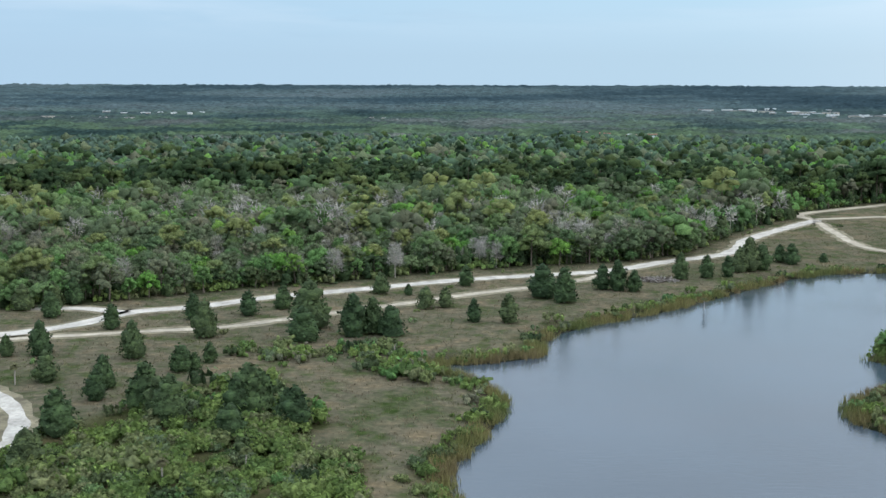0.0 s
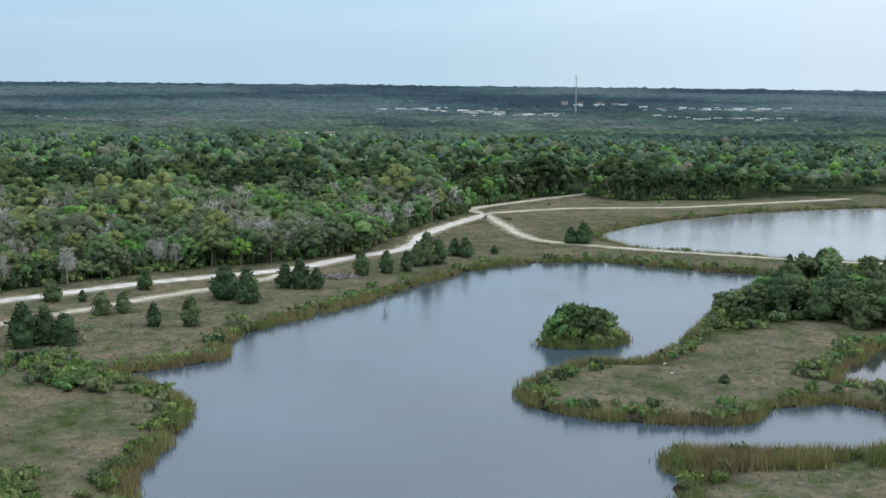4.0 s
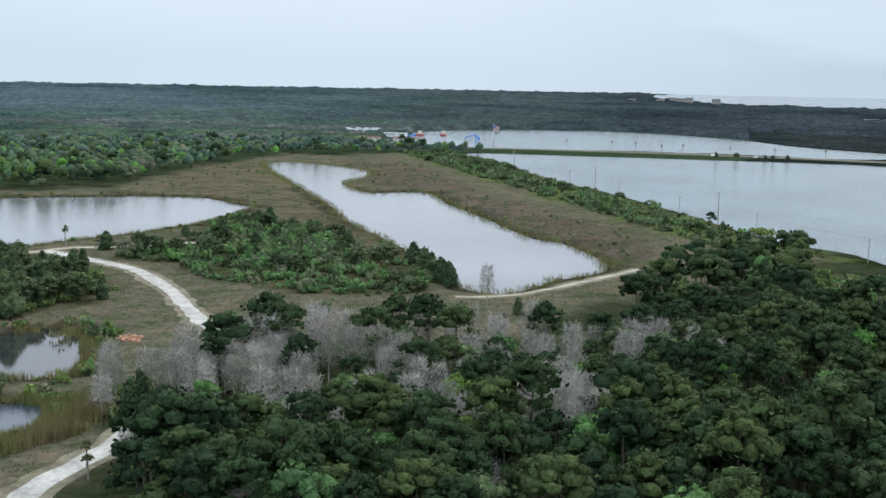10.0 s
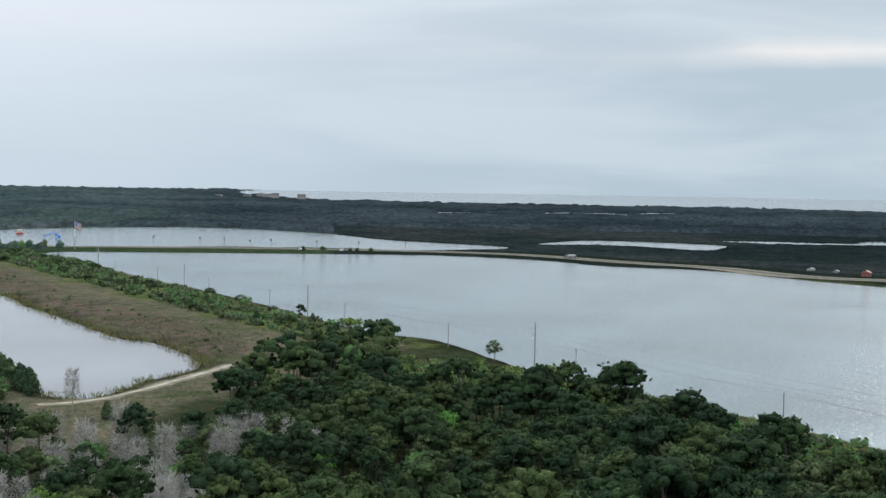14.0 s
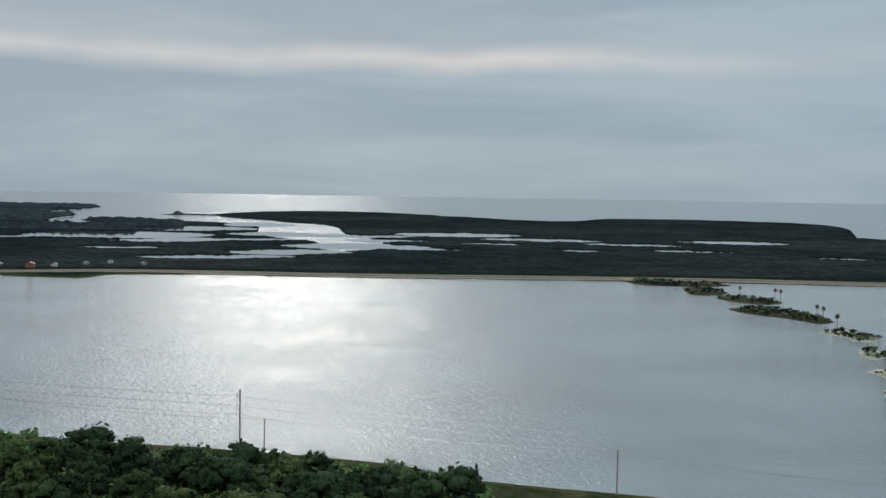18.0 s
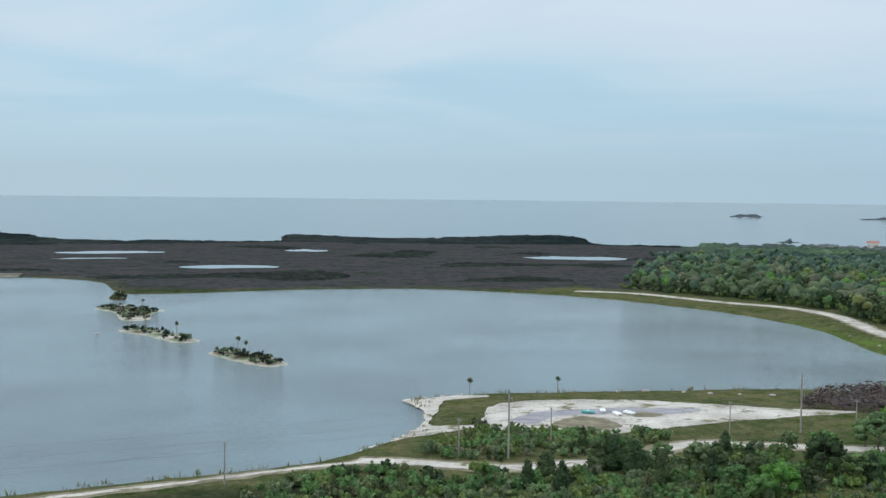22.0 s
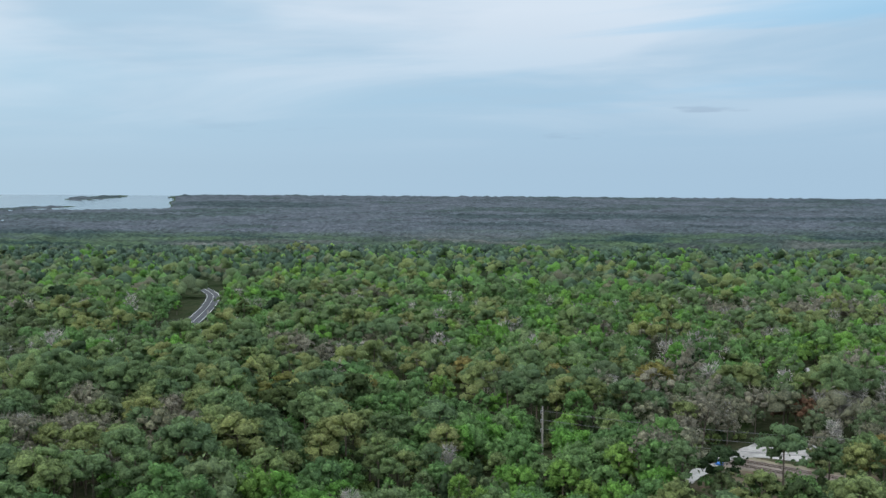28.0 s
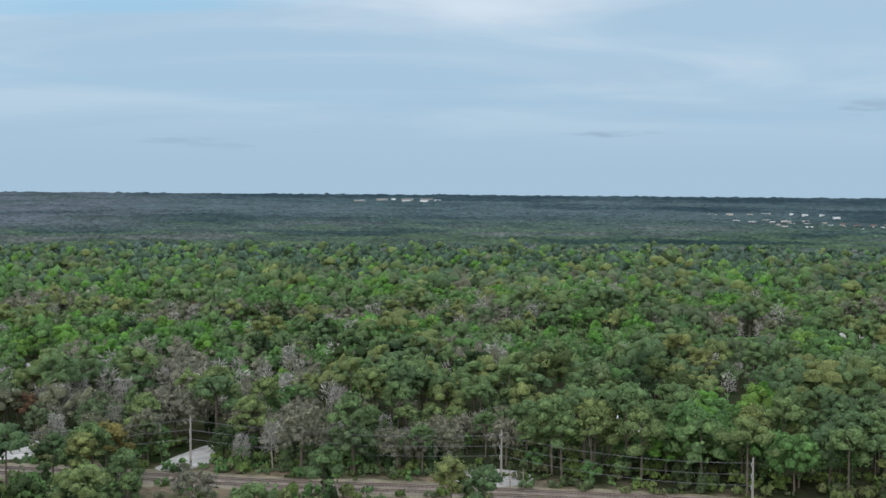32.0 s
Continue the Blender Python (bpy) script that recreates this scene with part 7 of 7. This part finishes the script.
def heap(name, poly, n, mat, label, length, thick, height, mat2=None):
    """A long heap of broken timber or rubble, piece on piece."""
    q = np.array(poly, float)
    c = q.mean(0)
    ob = empty(name, c[0], c[1], on_land(*c), 0, label, "debris heap")
    for half, m in ((0, mat), (1, mat2 or mat)):
        bm = bmesh.new()
        k = 0
        while k < n // 2:
            p = RNG.uniform(q.min(0), q.max(0))
            if not inside(q, p[None])[0]:
                continue
            d = min(1.0, near_dist(p[None], smooth_line(poly, 1.0), 20)[0] / 6)
            z = RNG.uniform(0.0, height * d + 0.3)
            a, e = RNG.uniform(0, 6.28), RNG.normal(0, 0.35)
            L = length * RNG.uniform(0.4, 1.2)
            m4 = Matrix.Translation((p[0] - c[0], p[1] - c[1], z)) @ Matrix.Rotation(a, 4, "Z") @ Matrix.Rotation(e, 4, "Y") @ Matrix.Diagonal((L, thick * RNG.uniform(0.5, 1.6), thick * RNG.uniform(0.5, 1.4), 1))
            bmesh.ops.create_cube(bm, size=1.0, matrix=m4)
            k += 1
        tagged(part(("timber", "branch")[half] if "timber" in label else ("slab", "chunk")[half], bm, m, ob), "loose broken pieces", kind="stuff")
    core = bmesh.new()
    bmesh.ops.create_icosphere(core, subdivisions=3, radius=1, matrix=Matrix.Diagonal(((q[:, 0].max() - q[:, 0].min()) * 0.34, (q[:, 1].max() - q[:, 1].min()) * 0.24, height * 0.5, 1)))
    for v in core.verts:
        v.co.z += noise.noise(v.co * 0.5) * height * 0.35
    part("core", core, mat, ob)
    return ob


heap("debris_heap", [(-101, -390), (-112, -415), (-138, -428), (-155, -412), (-148, -392), (-121, -383)], 900, M_DEBRIS, "long heap of dark broken timber by the lake", 3.0, 0.3, 4.5, plain("red_brown_timber", (0.095, 0.068, 0.062), 0.95, vary=0.4, s=0.8))
heap("rubble_heap", [(-240, -490), (-268, -508), (-277, -486), (-262, -465), (-233, -462)], 800, plain("grey_brown_rubble", (0.20, 0.168, 0.152), 0.95, vary=0.45, s=0.8), "heap of grey-brown broken concrete and timber", 2.2, 0.5, 3.0, M_DEBRIS)
heap("brush_heap", [(66, 408), (78, 410), (82, 402), (70, 400)], 240, M_DEBRIS, "low heap of cut branches and timber by the road", 2.5, 0.15, 1.6, M_WOOD)
heap("dirt_heap", [(214, 237), (219, 240), (221, 234), (216, 231)], 60, plain("orange_dirt", (0.36, 0.20, 0.12), 0.95), "small heap of orange clay by the pond", 1.2, 0.6, 0.7)


def rock(x, y, s, label="pale limestone slab on the bank"):
    bm = bmesh.new()
    bmesh.ops.create_icosphere(bm, subdivisions=2, radius=1, matrix=Matrix.Diagonal((s, s * 0.7, s * 0.45, 1)))
    for v in bm.verts:
        v.co += Vector((noise.noise(v.co * 1.7 + Vector((x, y, 0))),) * 3) * s * 0.25
    ob = part("rock", bm, M_RUBBLE)
    ob.matrix_basis = Matrix.Translation((x, y, on_land(x, y) + s * 0.15)) @ Matrix.Rotation(RNG.uniform(0, 6), 4, "Z")
    return tagged(ob, label, "rock", "pale stones on the bank")


for x, y, s in ((-55, -419, 1.4), (-68, -417, 0.9), (-77, -415, 1.1), (-87, -414, 0.8), (-98, -413, 1.2), (-45, -418, 0.8), (16, -404, 1.2), (10, -406, 1.0), (22, -398, 1.1),
                (20, -390, 0.9), (-190, -470, 0.9), (-187, -520, 1.0), (-182, -560, 0.9), (-180, -600, 0.8), (205, -694, 1.2), (188, -556, 1.4), (150, -560, 1.2), (530, -486, 1.3), (400, -428, 1.0),
                (130, 262, 0.5), (127, 252, 0.5), (118, 266, 0.5), (-36, 306, 0.6), (-30, 303, 0.5)):
    rock(x, y, s)
# plastic boats and barrels left on the sand pad
for k, (x, y, t, m) in enumerate(((-40, -371, 20, M_WHITE), (-44, -373, 40, M_WHITE), (-36, -376, 0, M_WHITE), (-31, -373, 70, M_TEAL))):
    ob = empty("dinghy", x, y, on_land(x, y) + 0.05, t, "white plastic dinghy lying on the sand" if m is M_WHITE else "teal plastic box on the sand", "boat", "boats on the sand pad")
    bm = box(1.8, 4.2, 0.9, (0, 0, 0.5), 0.3)
    part("hull", bm, m, ob)
    part("seat", box(1.3, 0.4, 0.12, (0, 0, 1.0), 0.03), M_WHITE, ob)

# railway: two tracks side by side on the gravel
def railway(offset, gauge=1.435):
    l = smooth_line(dict((n, p) for n, _, _, p in ROADS)["rail_bed"], 1.5, False)
    d = np.gradient(l, axis=0)
    nn = np.stack([-d[:, 1], d[:, 0]], 1) / np.linalg.norm(d, axis=1)[:, None]
    mid = l + nn * offset
    z = land_z(mid) + 0.12
    c = mid.mean(0)
    ob = empty("railway_track", c[0], c[1], float(z.mean()), 0, "rusty steel rails on worn timber sleepers", "railway", "railway tracks")
    for side in (-0.5, 0.5):
        rl = mid + nn * side * gauge - c
        zz = z - z.mean()
        v = np.concatenate([np.column_stack([rl + nn * u, zz + h]) for u, h in ((-0.06, 0.10), (-0.05, 0.27), (0.05, 0.27), (0.06, 0.10))])
        m = len(rl)
        f = [(k * m + i, k * m + i + 1, (k + 1) * m + i + 1, (k + 1) * m + i) for k in range(3) for i in range(m - 1)]
        r = new("rail", mesh_from("rail", v, np.array(f), [M_RAIL]))
        r.parent = ob
    V, F = [], []
    for k in range(0, len(mid) - 1):
        for w in (0.0, 0.5):
            p, t, q = mid[k] + (mid[k + 1] - mid[k]) * w - c, d[k] / np.linalg.norm(d[k]), nn[k]
            zb = z[k] - z.mean()
            b = len(V)
            V += [(*(p + q * a * 1.3 + t * e * 0.13), zb + h) for h in (-0.06, 0.11) for a, e in ((-1, -1), (1, -1), (1, 1), (-1, 1))]
            F += [(b + 4, b + 5, b + 6, b + 7), (b, b + 1, b + 5, b + 4), (b + 1, b + 2, b + 6, b + 5), (b + 2, b + 3, b + 7, b + 6), (b + 3, b, b + 4, b + 7)]
    sl = new("sleeper_row", mesh_from("sleeper_row", np.array(V), np.array(F), [M_SLEEPER]))
    sl.parent = ob
    tagged(sl, "close row of grey-brown timber sleepers", kind="stuff")


M_RAIL = plain("rusty_rail_steel", (0.16, 0.12, 0.10), 0.45, 0.7)
M_SLEEPER = plain("weathered_sleeper", (0.20, 0.175, 0.15), 0.9, vary=0.35)
railway(2.4)
railway(-2.4)

# white edge lines on the asphalt
for n, off in (("highway", 3.9), ("highway", -3.9), ("highway", 0.12), ("highway", -0.12)):
    l = ROAD_LINES[n]
    d = np.gradient(l, axis=0)
    nn = np.stack([-d[:, 1], d[:, 0]], 1) / np.linalg.norm(d, axis=1)[:, None]
    ribbon("road_marking", M_PAINT, 0.2 if abs(off) > 1 else 0.1, l + nn * off, 0.085, "white painted line on the asphalt", "road marking", 0.0)
